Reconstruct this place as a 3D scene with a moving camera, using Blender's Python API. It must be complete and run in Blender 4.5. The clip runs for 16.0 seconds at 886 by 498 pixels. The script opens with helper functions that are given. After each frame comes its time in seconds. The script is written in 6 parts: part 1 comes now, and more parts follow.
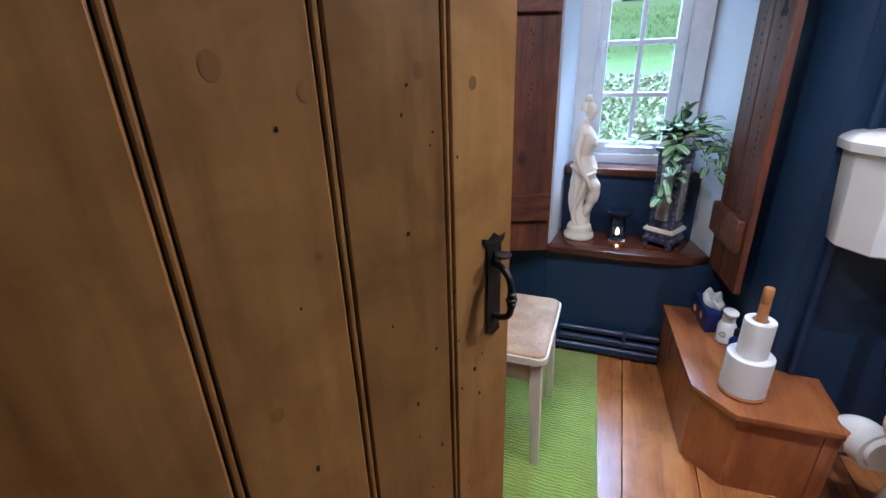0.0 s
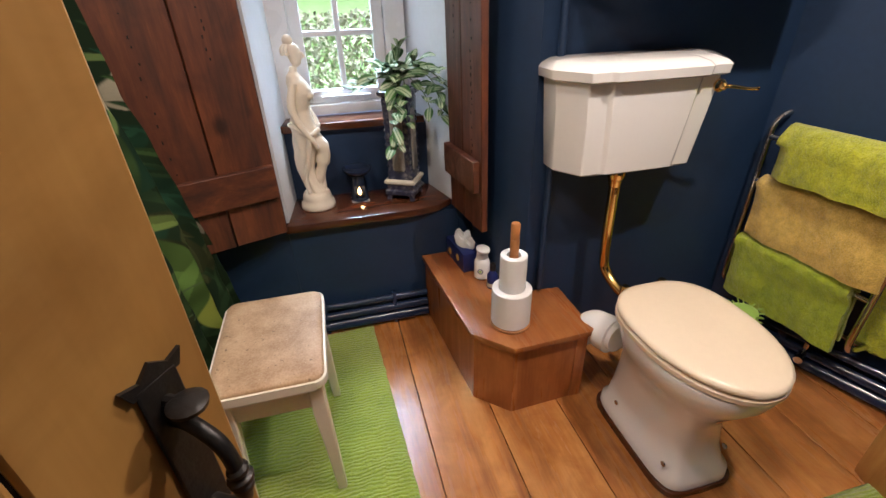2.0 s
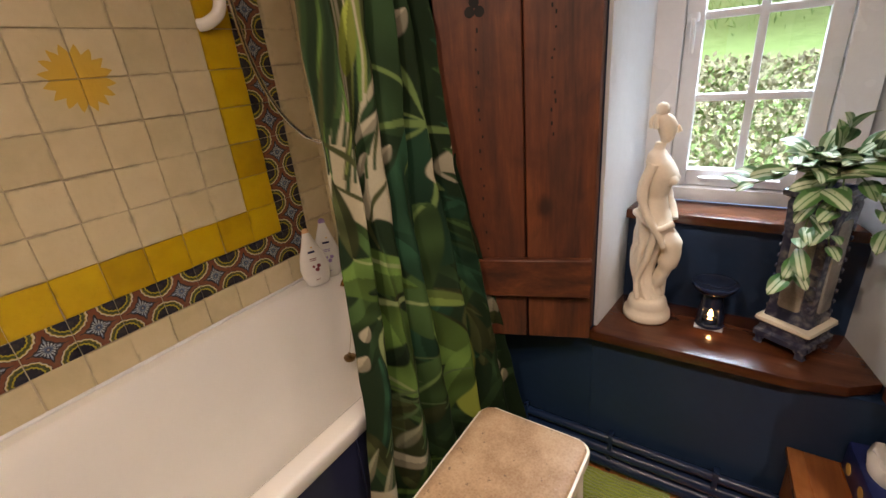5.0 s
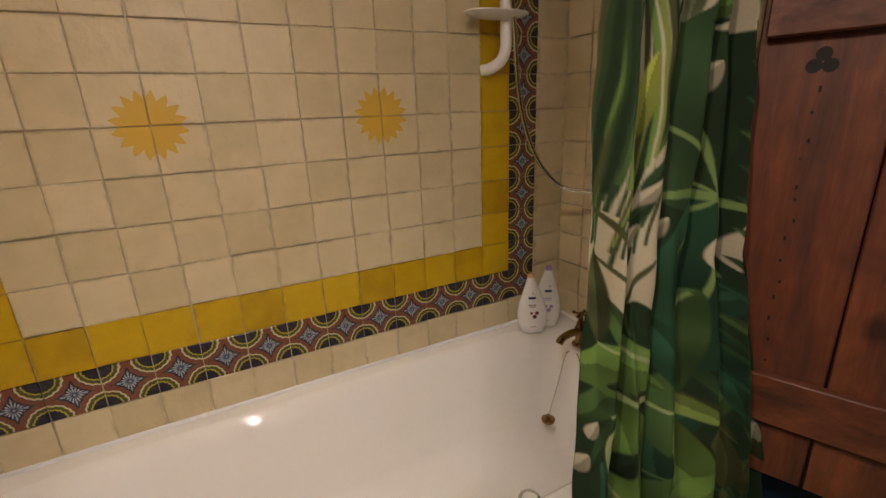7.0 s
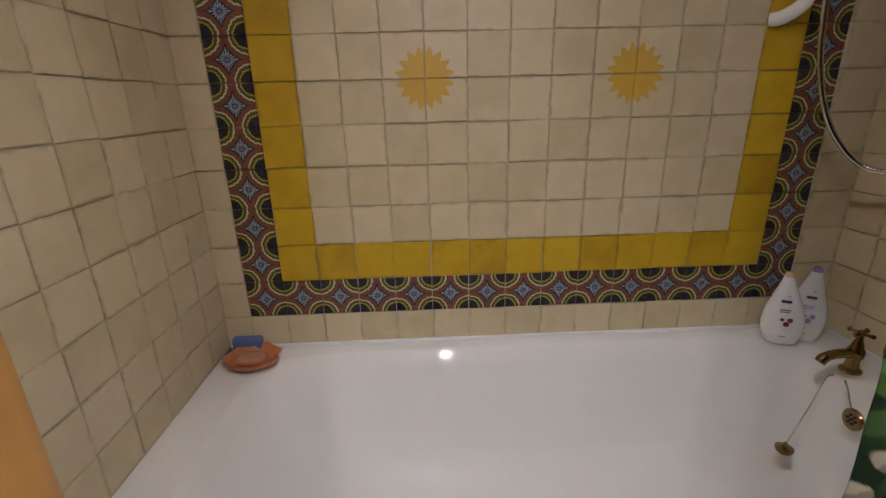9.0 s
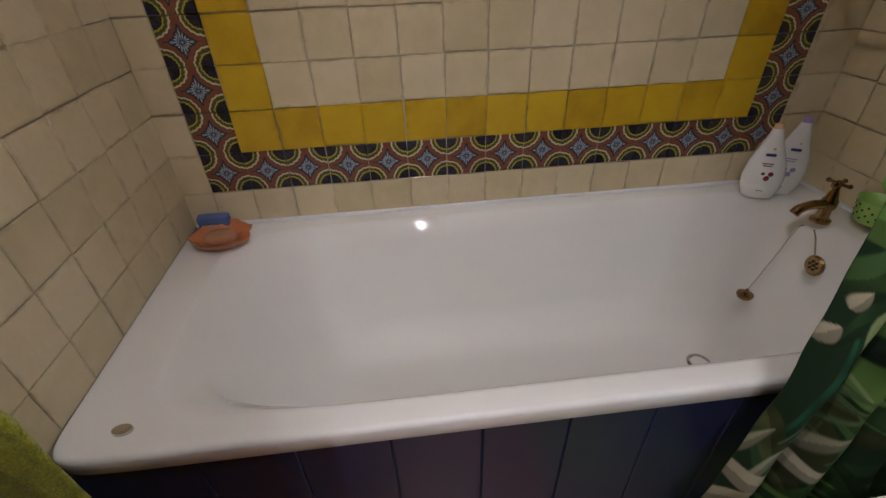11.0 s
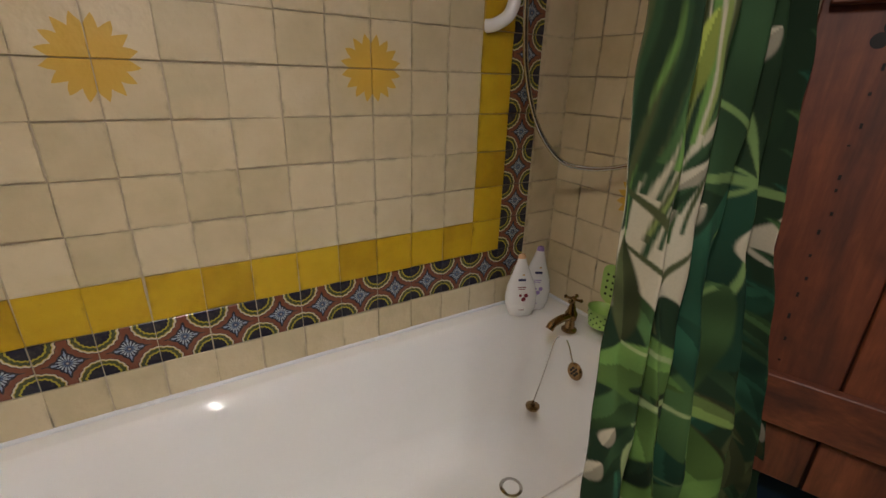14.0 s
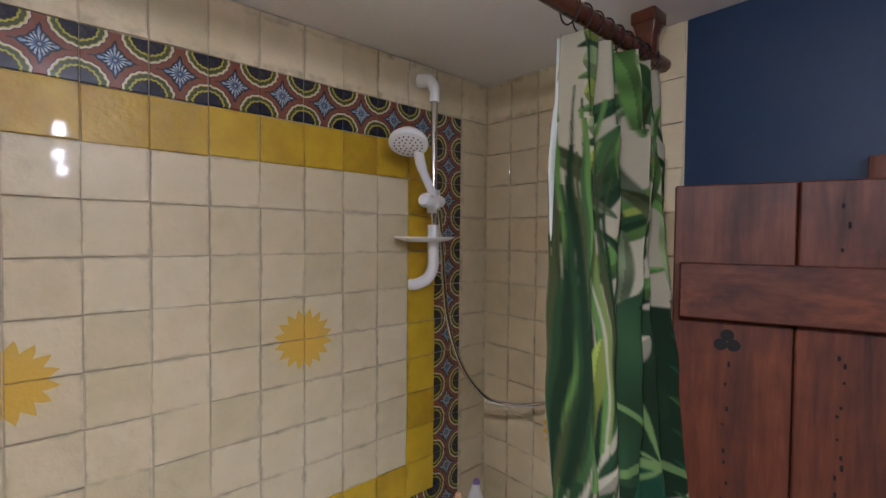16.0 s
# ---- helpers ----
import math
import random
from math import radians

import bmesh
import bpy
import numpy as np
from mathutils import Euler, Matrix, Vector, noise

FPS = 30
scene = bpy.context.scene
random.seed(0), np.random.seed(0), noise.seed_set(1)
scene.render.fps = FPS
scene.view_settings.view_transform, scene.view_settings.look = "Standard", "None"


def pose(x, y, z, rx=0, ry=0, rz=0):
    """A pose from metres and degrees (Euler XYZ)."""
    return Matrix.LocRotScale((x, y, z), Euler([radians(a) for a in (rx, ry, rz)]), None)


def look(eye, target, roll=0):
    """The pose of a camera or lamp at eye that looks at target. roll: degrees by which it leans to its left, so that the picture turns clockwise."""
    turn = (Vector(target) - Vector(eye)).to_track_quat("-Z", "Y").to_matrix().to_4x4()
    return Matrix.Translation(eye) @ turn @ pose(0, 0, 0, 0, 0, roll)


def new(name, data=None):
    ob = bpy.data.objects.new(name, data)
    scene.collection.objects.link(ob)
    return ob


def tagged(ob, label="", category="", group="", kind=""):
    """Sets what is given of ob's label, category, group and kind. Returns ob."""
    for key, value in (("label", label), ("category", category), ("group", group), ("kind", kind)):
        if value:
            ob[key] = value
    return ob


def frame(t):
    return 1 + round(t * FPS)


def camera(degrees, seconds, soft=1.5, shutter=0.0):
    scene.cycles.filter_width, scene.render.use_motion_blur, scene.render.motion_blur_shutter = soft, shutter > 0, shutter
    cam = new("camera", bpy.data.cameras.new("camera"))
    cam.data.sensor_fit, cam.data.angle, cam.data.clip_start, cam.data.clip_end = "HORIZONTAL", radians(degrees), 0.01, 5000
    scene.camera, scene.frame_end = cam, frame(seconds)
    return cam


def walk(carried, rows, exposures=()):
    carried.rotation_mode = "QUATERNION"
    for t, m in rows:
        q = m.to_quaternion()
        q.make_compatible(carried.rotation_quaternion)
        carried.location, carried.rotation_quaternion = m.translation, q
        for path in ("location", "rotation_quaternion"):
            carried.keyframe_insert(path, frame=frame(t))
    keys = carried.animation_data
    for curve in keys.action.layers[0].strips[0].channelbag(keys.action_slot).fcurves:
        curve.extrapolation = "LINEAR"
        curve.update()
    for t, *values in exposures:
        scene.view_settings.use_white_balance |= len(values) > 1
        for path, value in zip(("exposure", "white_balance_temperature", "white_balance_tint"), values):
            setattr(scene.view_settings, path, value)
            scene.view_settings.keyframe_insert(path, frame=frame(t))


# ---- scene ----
cam = camera(90.0, 16.0)
PATH = [
    (0, (0.06, 0.102, 1.227), (-0.608, 1.823, 0.459), -1.9),
    (0.5, (0.05, 0.177, 1.225), (-0.263, 1.966, 0.387), -2.0),
    (1, (0.037, 0.219, 1.22), (0.026, 2.003, 0.316), -2.1),
    (1.5, (0.028, 0.282, 1.2), (0.255, 2.025, 0.247), -2.0),
    (2, (0.042, 0.394, 1.191), (0.455, 2.082, 0.2), -1.8),
    (2.5, (0.086, 0.499, 1.177), (0.586, 2.144, 0.156), -2.0),
    (3, (0.105, 0.603, 1.171), (0.527, 2.256, 0.127), -2.6),
    (3.5, (0.102, 0.684, 1.178), (0.246, 2.402, 0.164), -3.2),
    (4, (0.111, 0.753, 1.21), (-0.128, 2.492, 0.25), -4.1),
    (4.5, (0.135, 0.791, 1.237), (-0.538, 2.452, 0.349), -5.3),
    (5, (0.138, 0.798, 1.235), (-0.939, 2.296, 0.464), -5.5),
    (5.2, (0.139, 0.796, 1.281), (-1.086, 2.176, 0.508), -5.5),
    (7.3, (-0.006, 0.807, 1.284), (-1.748, 1.607, 0.713), -1.9),
    (8, (-0.008, 0.788, 1.246), (-1.885, 1.234, 0.72), -1.5),
    (8.5, (0.011, 0.729, 1.231), (-1.916, 0.88, 0.716), -1.1),
    (11, (-0.048, 0.699, 1.178), (-1.681, 0.846, 0.032), -2.2),
    (11.5, (-0.065, 0.73, 1.172), (-1.599, 1.011, -0.079), -1.3),
    (12, (-0.063, 0.734, 1.142), (-1.513, 1.117, -0.181), -0.0),
    (12.5, (-0.065, 0.741, 1.115), (-1.466, 1.253, -0.218), 1.1),
    (13, (-0.082, 0.764, 1.104), (-1.551, 1.472, -0.055), 2.3),
    (13.5, (-0.091, 0.818, 1.176), (-1.639, 1.657, 0.227), 1.6),
    (14, (-0.128, 0.805, 1.261), (-1.711, 1.794, 0.54), 1.7),
    (14.5, (-0.131, 0.831, 1.395), (-1.764, 1.878, 0.908), 1.1),
    (15, (-0.148, 0.8, 1.5), (-1.779, 1.939, 1.297), 0.7),
    (15.5, (-0.141, 0.782, 1.549), (-1.752, 1.967, 1.49), 0.5),
    (16, (-0.133, 0.78, 1.537), (-1.63, 2.105, 1.479), 0.5),
]
walk(cam, [(t, look(eye, target, roll)) for t, eye, target, roll in PATH],
     exposures=[(0.0, 0.56, 4900, 14), (1.0, 0.56, 5900, 15), (1.5, 0.58, 6200, 16), (3.0, 0.40, 6500, 18), (4.2, 0.36, 6500, 20), (5.0, 0.36, 7300, 21), (7.5, 0.26, 6500, 17), (8.5, 0.15, 5600, 16), (11.0, -0.10, 5600, 15),
                (12.5, -0.03, 5800, 14), (13.2, -0.08, 5800, 12), (14.0, 0.20, 5900, 13), (15.0, 0.52, 6000, 13), (15.5, 0.80, 5000, 15), (16.0, 0.62, 5000, 15)])

# ---- world and lights ----
world = bpy.data.worlds.new("world")
scene.world = world
world.use_nodes = True
wn = world.node_tree
sky = wn.nodes.new("ShaderNodeTexSky")
sky.sky_type, sky.sun_disc = "NISHITA", False
sky.sun_elevation, sky.sun_rotation = radians(35), radians(200)
wn.links.new(sky.outputs[0], wn.nodes["Background"].inputs[0])
wn.nodes["Background"].inputs[1].default_value = 0.15


def lamp(name, kind, m, energy, colour, **kw):
    data = bpy.data.lights.new(name, kind)
    data.energy, data.color = energy, colour
    for key, value in kw.items():
        setattr(data, key, value)
    ob = new(name, data)
    ob.matrix_world = m
    return ob


lamp("sun", "SUN", look((0, 0, 0), (-0.6, 0.25, -0.85)), 2.6, (1.0, 0.96, 0.9), angle=radians(3))
# added area lamp outside the window, no real fitting; brightens the recess
lamp("window_daylight", "AREA", look((0.12, 3.1, 2.6), (0.12, 1.9, 0.9)), 260.0, (0.62, 0.82, 1.0),
     shape="RECTANGLE", size=1.4, size_y=0.9)
ZC_LAMP = 1.900
WARM = (1.0, 0.885, 0.765)
SPOTS = [(-0.19, 0.79, 6.0, 15.0), (0.38, 0.82, 5.5, 10.0), (0.95, 0.84, 7.5, 25.0)]
for sx, sy, glow_watts, beam_watts in SPOTS:
    lamp("ceiling_bulb_light", "POINT", pose(sx, sy, ZC_LAMP), glow_watts, WARM, shadow_soft_size=0.02)
    lamp("ceiling_spot_light", "SPOT", look((sx, sy, ZC_LAMP), (sx + 0.06, sy + 0.05, 0)), beam_watts, WARM,
         spot_size=radians(150), spot_blend=0.8, shadow_soft_size=0.02)

# ---- materials ----


class Nodes:
    """A short way to write a node material."""

    def __init__(self, name, rough=0.5, metal=0.0, **kw):
        self.mat = bpy.data.materials.new(name)
        self.mat.use_nodes = True
        self.t = self.mat.node_tree
        self.b = self.t.nodes["Principled BSDF"]
        self.put("Roughness", rough)
        self.put("Metallic", metal)
        for key, value in kw.items():
            self.put(key.replace("_", " "), value)

    def put(self, socket, value):
        if hasattr(value, "is_output"):
            self.t.links.new(value, self.b.inputs[socket])
        else:
            self.b.inputs[socket].default_value = value

    def node(self, kind, *ins, **kw):
        n = self.t.nodes.new("ShaderNode" + kind)
        for key, value in kw.items():
            setattr(n, key, value)
        for i, value in enumerate(ins):
            if value is None:
                continue
            if hasattr(value, "is_output"):
                self.t.links.new(value, n.inputs[i])
            else:
                n.inputs[i].default_value = value
        return n

    def coords(self, which="Object", scale=(1, 1, 1), loc=(0, 0, 0), rot=(0, 0, 0)):
        c = self.node("TexCoord").outputs[which]
        return self.node("Mapping", c, loc, rot, scale).outputs[0]

    def noise(self, v, scale, detail=4.0, rough=0.55, distort=0.0):
        n = self.node("TexNoise", v)
        n.inputs["Scale"].default_value = scale
        n.inputs["Detail"].default_value = detail
        n.inputs["Roughness"].default_value = rough
        n.inputs["Distortion"].default_value = distort
        return n.outputs[0]

    def math(self, op, a, b=0.0, c=0.0, clamp=False):
        n = self.node("Math", a, b, c, operation=op)
        n.use_clamp = clamp
        return n.outputs[0]

    def ramp(self, fac, *stops, interp="LINEAR"):
        n = self.node("ValToRGB", fac)
        r = n.color_ramp
        r.interpolation = interp
        while len(r.elements) < len(stops):
            r.elements.new(0.5)
        for e, (p, c) in zip(r.elements, stops):
            e.position = p
            e.color = (*c, 1) if not isinstance(c, (int, float)) else (c, c, c, 1)
        return n.outputs[0]

    def mix(self, fac, a, b, mode="MIX"):
        n = self.node("Mix", data_type="RGBA", blend_type=mode)
        for i, value in ((0, fac), (6, a), (7, b)):
            if hasattr(value, "is_output"):
                self.t.links.new(value, n.inputs[i])
            else:
                n.inputs[i].default_value = (*value, 1) if isinstance(value, tuple) else value
        return n.outputs[2]

    def bump(self, height, strength=0.2, dist=0.002):
        n = self.node("Bump")
        n.inputs["Strength"].default_value = strength
        n.inputs["Distance"].default_value = dist
        self.t.links.new(height, n.inputs["Height"])
        self.put("Normal", n.outputs[0])


def plain(name, colour, rough=0.5, metal=0.0, vary=0.12, scale=14.0, bump=0.1, **kw):
    """Paint, plastic, ceramic, metal: a colour with soft patches and fine relief."""
    n = Nodes(name, rough, metal, **kw)
    v = n.coords()
    big, fine = n.noise(v, scale * 0.3, 3), n.noise(v, scale * 6, 3)
    f = n.math("ADD", n.math("MULTIPLY", big, 0.7), n.math("MULTIPLY", fine, 0.3))
    lo, hi = tuple(c * (1 - vary) for c in colour), tuple(min(1, c * (1 + vary)) for c in colour)
    n.put("Base Color", n.ramp(f, (0.3, lo), (0.7, hi)))
    n.put("Roughness", n.ramp(big, (0.3, max(0.02, rough * 0.85)), (0.7, min(1, rough * 1.15))))
    if bump:
        n.bump(fine, bump, 0.001)
    return n.mat


def wood(name, dark, mid, light, axis="z", rough=0.4, knots=True, grain=1.0, bump=0.15):
    """Wood with grain along an axis, darker streaks, knots and fine pores."""
    n = Nodes(name, rough)
    k = {"x": (0.10, 1, 1), "y": (1, 0.10, 1), "z": (1, 1, 0.10)}[axis]
    v = n.coords(scale=k)
    rnd = n.node("ObjectInfo").outputs["Random"]
    shift = n.node("CombineXYZ", n.math("MULTIPLY", rnd, 7.0), n.math("MULTIPLY", rnd, 3.0), n.math("MULTIPLY", rnd, 5.0)).outputs[0]
    v = n.node("VectorMath", v, shift, operation="ADD").outputs[0]
    streak = n.noise(v, 16 * grain, 6, 0.6, 0.6)
    fine = n.noise(v, 110 * grain, 3, 0.6, 0.2)
    f = n.math("ADD", n.math("MULTIPLY", streak, 0.75), n.math("MULTIPLY", fine, 0.25))
    col = n.ramp(f, (0.3, dark), (0.5, mid), (0.72, light))
    patch = n.noise(n.coords(), 8.0, 5, 0.6, 0.8)
    col = n.mix(n.ramp(patch, (0.38, 0.0), (0.72, 0.6)), col, dark)
    if knots:
        vo = n.node("TexVoronoi", n.coords(scale={"x": (0.6, 1, 1), "y": (1, 0.6, 1), "z": (1, 1, 0.6)}[axis]))
        vo.inputs["Scale"].default_value = 4.5
        vo.inputs["Randomness"].default_value = 1.0
        col = n.mix(n.ramp(vo.outputs["Distance"], (0.04, 0.85), (0.11, 0.0)), col, tuple(c * 0.45 for c in dark))
    tone = n.math("MULTIPLY_ADD", rnd, 0.3, 0.85)
    col = n.mix(1.0, col, n.node("CombineColor", tone, tone, tone).outputs[0], "MULTIPLY")
    n.put("Base Color", col)
    n.put("Roughness", n.ramp(streak, (0.3, rough * 1.25), (0.7, rough * 0.8)))
    n.bump(f, bump, 0.002)
    return n.mat


M_navy = plain("navy_wall_paint", (0.009, 0.029, 0.072), 0.55, vary=0.2, scale=9, bump=0.35)
M_navy_gloss = plain("navy_gloss_paint", (0.008, 0.022, 0.062), 0.22, vary=0.2, bump=0.06)
M_panel = plain("navy_bath_panel_paint", (0.022, 0.027, 0.068), 0.36, vary=0.22, scale=8, bump=0.12)
M_white_wall = plain("white_wall_paint", (0.72, 0.75, 0.78), 0.7, vary=0.06, scale=9, bump=0.4)
M_ceiling = plain("white_ceiling_paint", (0.78, 0.76, 0.72), 0.8, vary=0.04, bump=0.4)
M_white_gloss = plain("white_gloss_paint", (0.75, 0.77, 0.8), 0.3, vary=0.05)
M_ceramic = plain("white_ceramic", (0.80, 0.79, 0.76), 0.06, vary=0.02, bump=0.0, Coat_Weight=0.5)
M_enamel = plain("white_bath_enamel", (0.84, 0.84, 0.82), 0.05, vary=0.02, scale=16, bump=0.0, Coat_Weight=0.2)
M_seat = plain("cream_toilet_seat", (0.80, 0.67, 0.50), 0.22, vary=0.04, bump=0.0)
M_brass = plain("polished_brass", (0.72, 0.47, 0.17), 0.14, 1.0, vary=0.12)
M_bronze = plain("aged_brass", (0.30, 0.19, 0.08), 0.25, 1.0, vary=0.3)
M_chrome = plain("chrome", (0.62, 0.60, 0.56), 0.12, 1.0, vary=0.06)
M_iron = plain("black_iron", (0.022, 0.019, 0.017), 0.42, 0.4, vary=0.4, scale=30, bump=0.5)
M_plastic = plain("white_plastic", (0.80, 0.80, 0.79), 0.25, vary=0.03)
M_grout = plain("grey_grout", (0.50, 0.42, 0.30), 0.85, vary=0.2, scale=20, bump=0.4)
M_plaster = plain("cream_plaster_statue", (0.72, 0.64, 0.52), 0.6, vary=0.1, scale=25, bump=0.3)
M_cream_paint = plain("cream_stool_paint", (0.72, 0.66, 0.53), 0.4, vary=0.07)


def cork_material():
    n = Nodes("beige_cork_seat", 0.5)
    v = n.coords()
    vo = n.node("TexVoronoi", v)
    vo.inputs["Scale"].default_value = 190.0
    f = n.math("ADD", n.math("MULTIPLY", n.noise(v, 12, 4), 0.75), n.math("MULTIPLY", vo.outputs["Distance"], 0.18))
    col = n.ramp(f, (0.34, (0.33, 0.195, 0.10)), (0.52, (0.46, 0.30, 0.17)), (0.68, (0.54, 0.38, 0.235)))
    col = n.mix(n.ramp(n.noise(v, 130, 2), (0.68, 0.0), (0.76, 0.4)), col, (0.60, 0.49, 0.36))
    col = n.mix(n.ramp(n.noise(v, 75, 2), (0.26, 0.85), (0.33, 0.0)), col, (0.16, 0.10, 0.06))
    n.put("Base Color", col)
    n.bump(f, 0.25, 0.001)
    return n.mat


M_cork = cork_material()
M_paper = plain("white_tissue_paper", (0.82, 0.80, 0.78), 0.9, vary=0.03, scale=40, bump=0.4)
M_lime_plastic = plain("lime_plastic", (0.34, 0.55, 0.12), 0.35, vary=0.06)
M_blackglass = plain("dark_glazed_ceramic", (0.012, 0.02, 0.045), 0.08, vary=0.3)
# near-black colour that paints the shade inside holes and behind board gaps
M_dark = plain("dark_hole_shade", (0.006, 0.005, 0.004), 0.8)
M_bluebox = plain("dark_blue_card", (0.015, 0.025, 0.12), 0.35, vary=0.4, scale=40)
M_terracotta = plain("terracotta_soap_dish", (0.50, 0.175, 0.06), 0.3, vary=0.25, scale=30)
M_soap = plain("amber_soap", (0.45, 0.22, 0.12), 0.25, vary=0.15, Subsurface_Weight=0.2)
M_sponge = plain("blue_sponge", (0.12, 0.17, 0.38), 0.9, vary=0.25, scale=60, bump=0.8)
M_purple = plain("purple_plastic", (0.35, 0.25, 0.55), 0.3)
M_peach = plain("peach_plastic", (0.75, 0.48, 0.28), 0.3)
M_red = plain("dark_red_print", (0.22, 0.02, 0.04), 0.4)
M_gold = plain("gold_print", (0.7, 0.45, 0.12), 0.4)
M_ink = plain("navy_print", (0.02, 0.03, 0.12), 0.4)

W_door = wood("honey_pine_boards", (0.15, 0.064, 0.015), (0.35, 0.178, 0.047), (0.47, 0.262, 0.082), "z", 0.38, grain=0.45, bump=0.25)
W_knot = wood("dark_pine_knot", (0.14, 0.062, 0.017), (0.27, 0.133, 0.037), (0.35, 0.185, 0.056), "z", 0.4, False)
W_shutter = wood("red_brown_pine_boards", (0.028, 0.009, 0.005), (0.112, 0.031, 0.012), (0.225, 0.072, 0.027), "z", 0.5, bump=0.35)
W_shutter_x = wood("red_brown_pine_batten", (0.028, 0.009, 0.005), (0.112, 0.031, 0.012), (0.245, 0.080, 0.030), "x", 0.5, bump=0.35)
W_sill = wood("dark_varnished_oak", (0.045, 0.014, 0.007), (0.11, 0.035, 0.015), (0.17, 0.06, 0.026), "x", 0.16, False)
W_floor = wood("varnished_pine_floor", (0.20, 0.058, 0.013), (0.48, 0.19, 0.050), (0.66, 0.32, 0.105), "y", 0.27, bump=0.14)
W_box = wood("orange_brown_pine", (0.22, 0.062, 0.018), (0.40, 0.14, 0.040), (0.52, 0.21, 0.065), "z", 0.3, bump=0.08)
W_box_y = wood("orange_brown_pine_lid", (0.22, 0.062, 0.018), (0.40, 0.14, 0.040), (0.52, 0.21, 0.065), "y", 0.26, bump=0.08)
W_stick = wood("orange_beech", (0.42, 0.16, 0.05), (0.55, 0.24, 0.085), (0.62, 0.30, 0.12), "z", 0.35, False)
W_waste = wood("yellow_pine_box", (0.40, 0.19, 0.05), (0.55, 0.29, 0.085), (0.62, 0.36, 0.12), "z", 0.4)


def tile_glaze(name, dark, mid, light, rough=0.44):
    n = Nodes(name, rough, Coat_Weight=0.09)
    n.put("Coat Roughness", 0.05)
    rnd = n.node("ObjectInfo").outputs["Random"]
    shift = n.node("CombineXYZ", n.math("MULTIPLY", rnd, 9.0), n.math("MULTIPLY", rnd, 4.0), rnd).outputs[0]
    v = n.node("VectorMath", n.coords(), shift, operation="ADD").outputs[0]
    big, fine = n.noise(v, 14, 3), n.noise(v, 90, 3)
    col = n.ramp(n.math("MULTIPLY_ADD", rnd, 0.35, n.math("MULTIPLY", big, 0.65)), (0.2, dark), (0.5, mid), (0.8, light))
    col = n.mix(n.ramp(fine, (0.62, 0.0), (0.8, 0.35)), col, dark)
    q = n.node("SeparateXYZ", n.coords()).outputs
    rim = n.math("MAXIMUM", n.math("ABSOLUTE", q[0]), n.math("ABSOLUTE", q[1]))
    grime = n.math("MULTIPLY", n.ramp(rim, (0.0455, 0.0), (0.0525, 1.0)), n.ramp(n.noise(v, 26, 4), (0.45, 0.0), (0.75, 0.75)))
    n.put("Base Color", n.mix(grime, col, tuple(c * 0.42 for c in dark)))
    n.bump(n.math("MULTIPLY_ADD", fine, 0.12, n.noise(v, 22, 3)), 0.6, 0.007)
    return n, col


CREAM = ((0.52, 0.445, 0.265), (0.62, 0.525, 0.33), (0.68, 0.59, 0.395))
M_cream_tile = tile_glaze("cream_glazed_tile", *CREAM)[0].mat
YELLOW = ((0.39, 0.24, 0.003), (0.53, 0.345, 0.004), (0.61, 0.42, 0.010))
M_yellow_tile = tile_glaze("yellow_glazed_tile", *YELLOW)[0].mat


def sun_tile():
    n, col = tile_glaze("cream_tile_with_sun", *CREAM)
    p = n.node("SeparateXYZ", n.coords(loc=(-0.0537, -0.0537, 0))).outputs
    r = n.math("SQRT", n.math("ADD", n.math("MULTIPLY", p[0], p[0]), n.math("MULTIPLY", p[1], p[1])))
    a = n.math("ARCTAN2", p[1], p[0])
    saw = n.math("PINGPONG", a, math.pi / 16)
    edge = n.math("MULTIPLY_ADD", saw, 0.022 / (math.pi / 16), 0.055)
    wob = n.math("MULTIPLY_ADD", n.noise(n.coords(), 60), 0.008, -0.004)
    inside = n.math("LESS_THAN", n.math("ADD", r, wob), edge)
    old = n.b.inputs["Base Color"].links[0].from_socket
    n.put("Base Color", n.mix(n.math("MULTIPLY", inside, 0.92), old, (0.60, 0.37, 0.022)))
    return n.mat


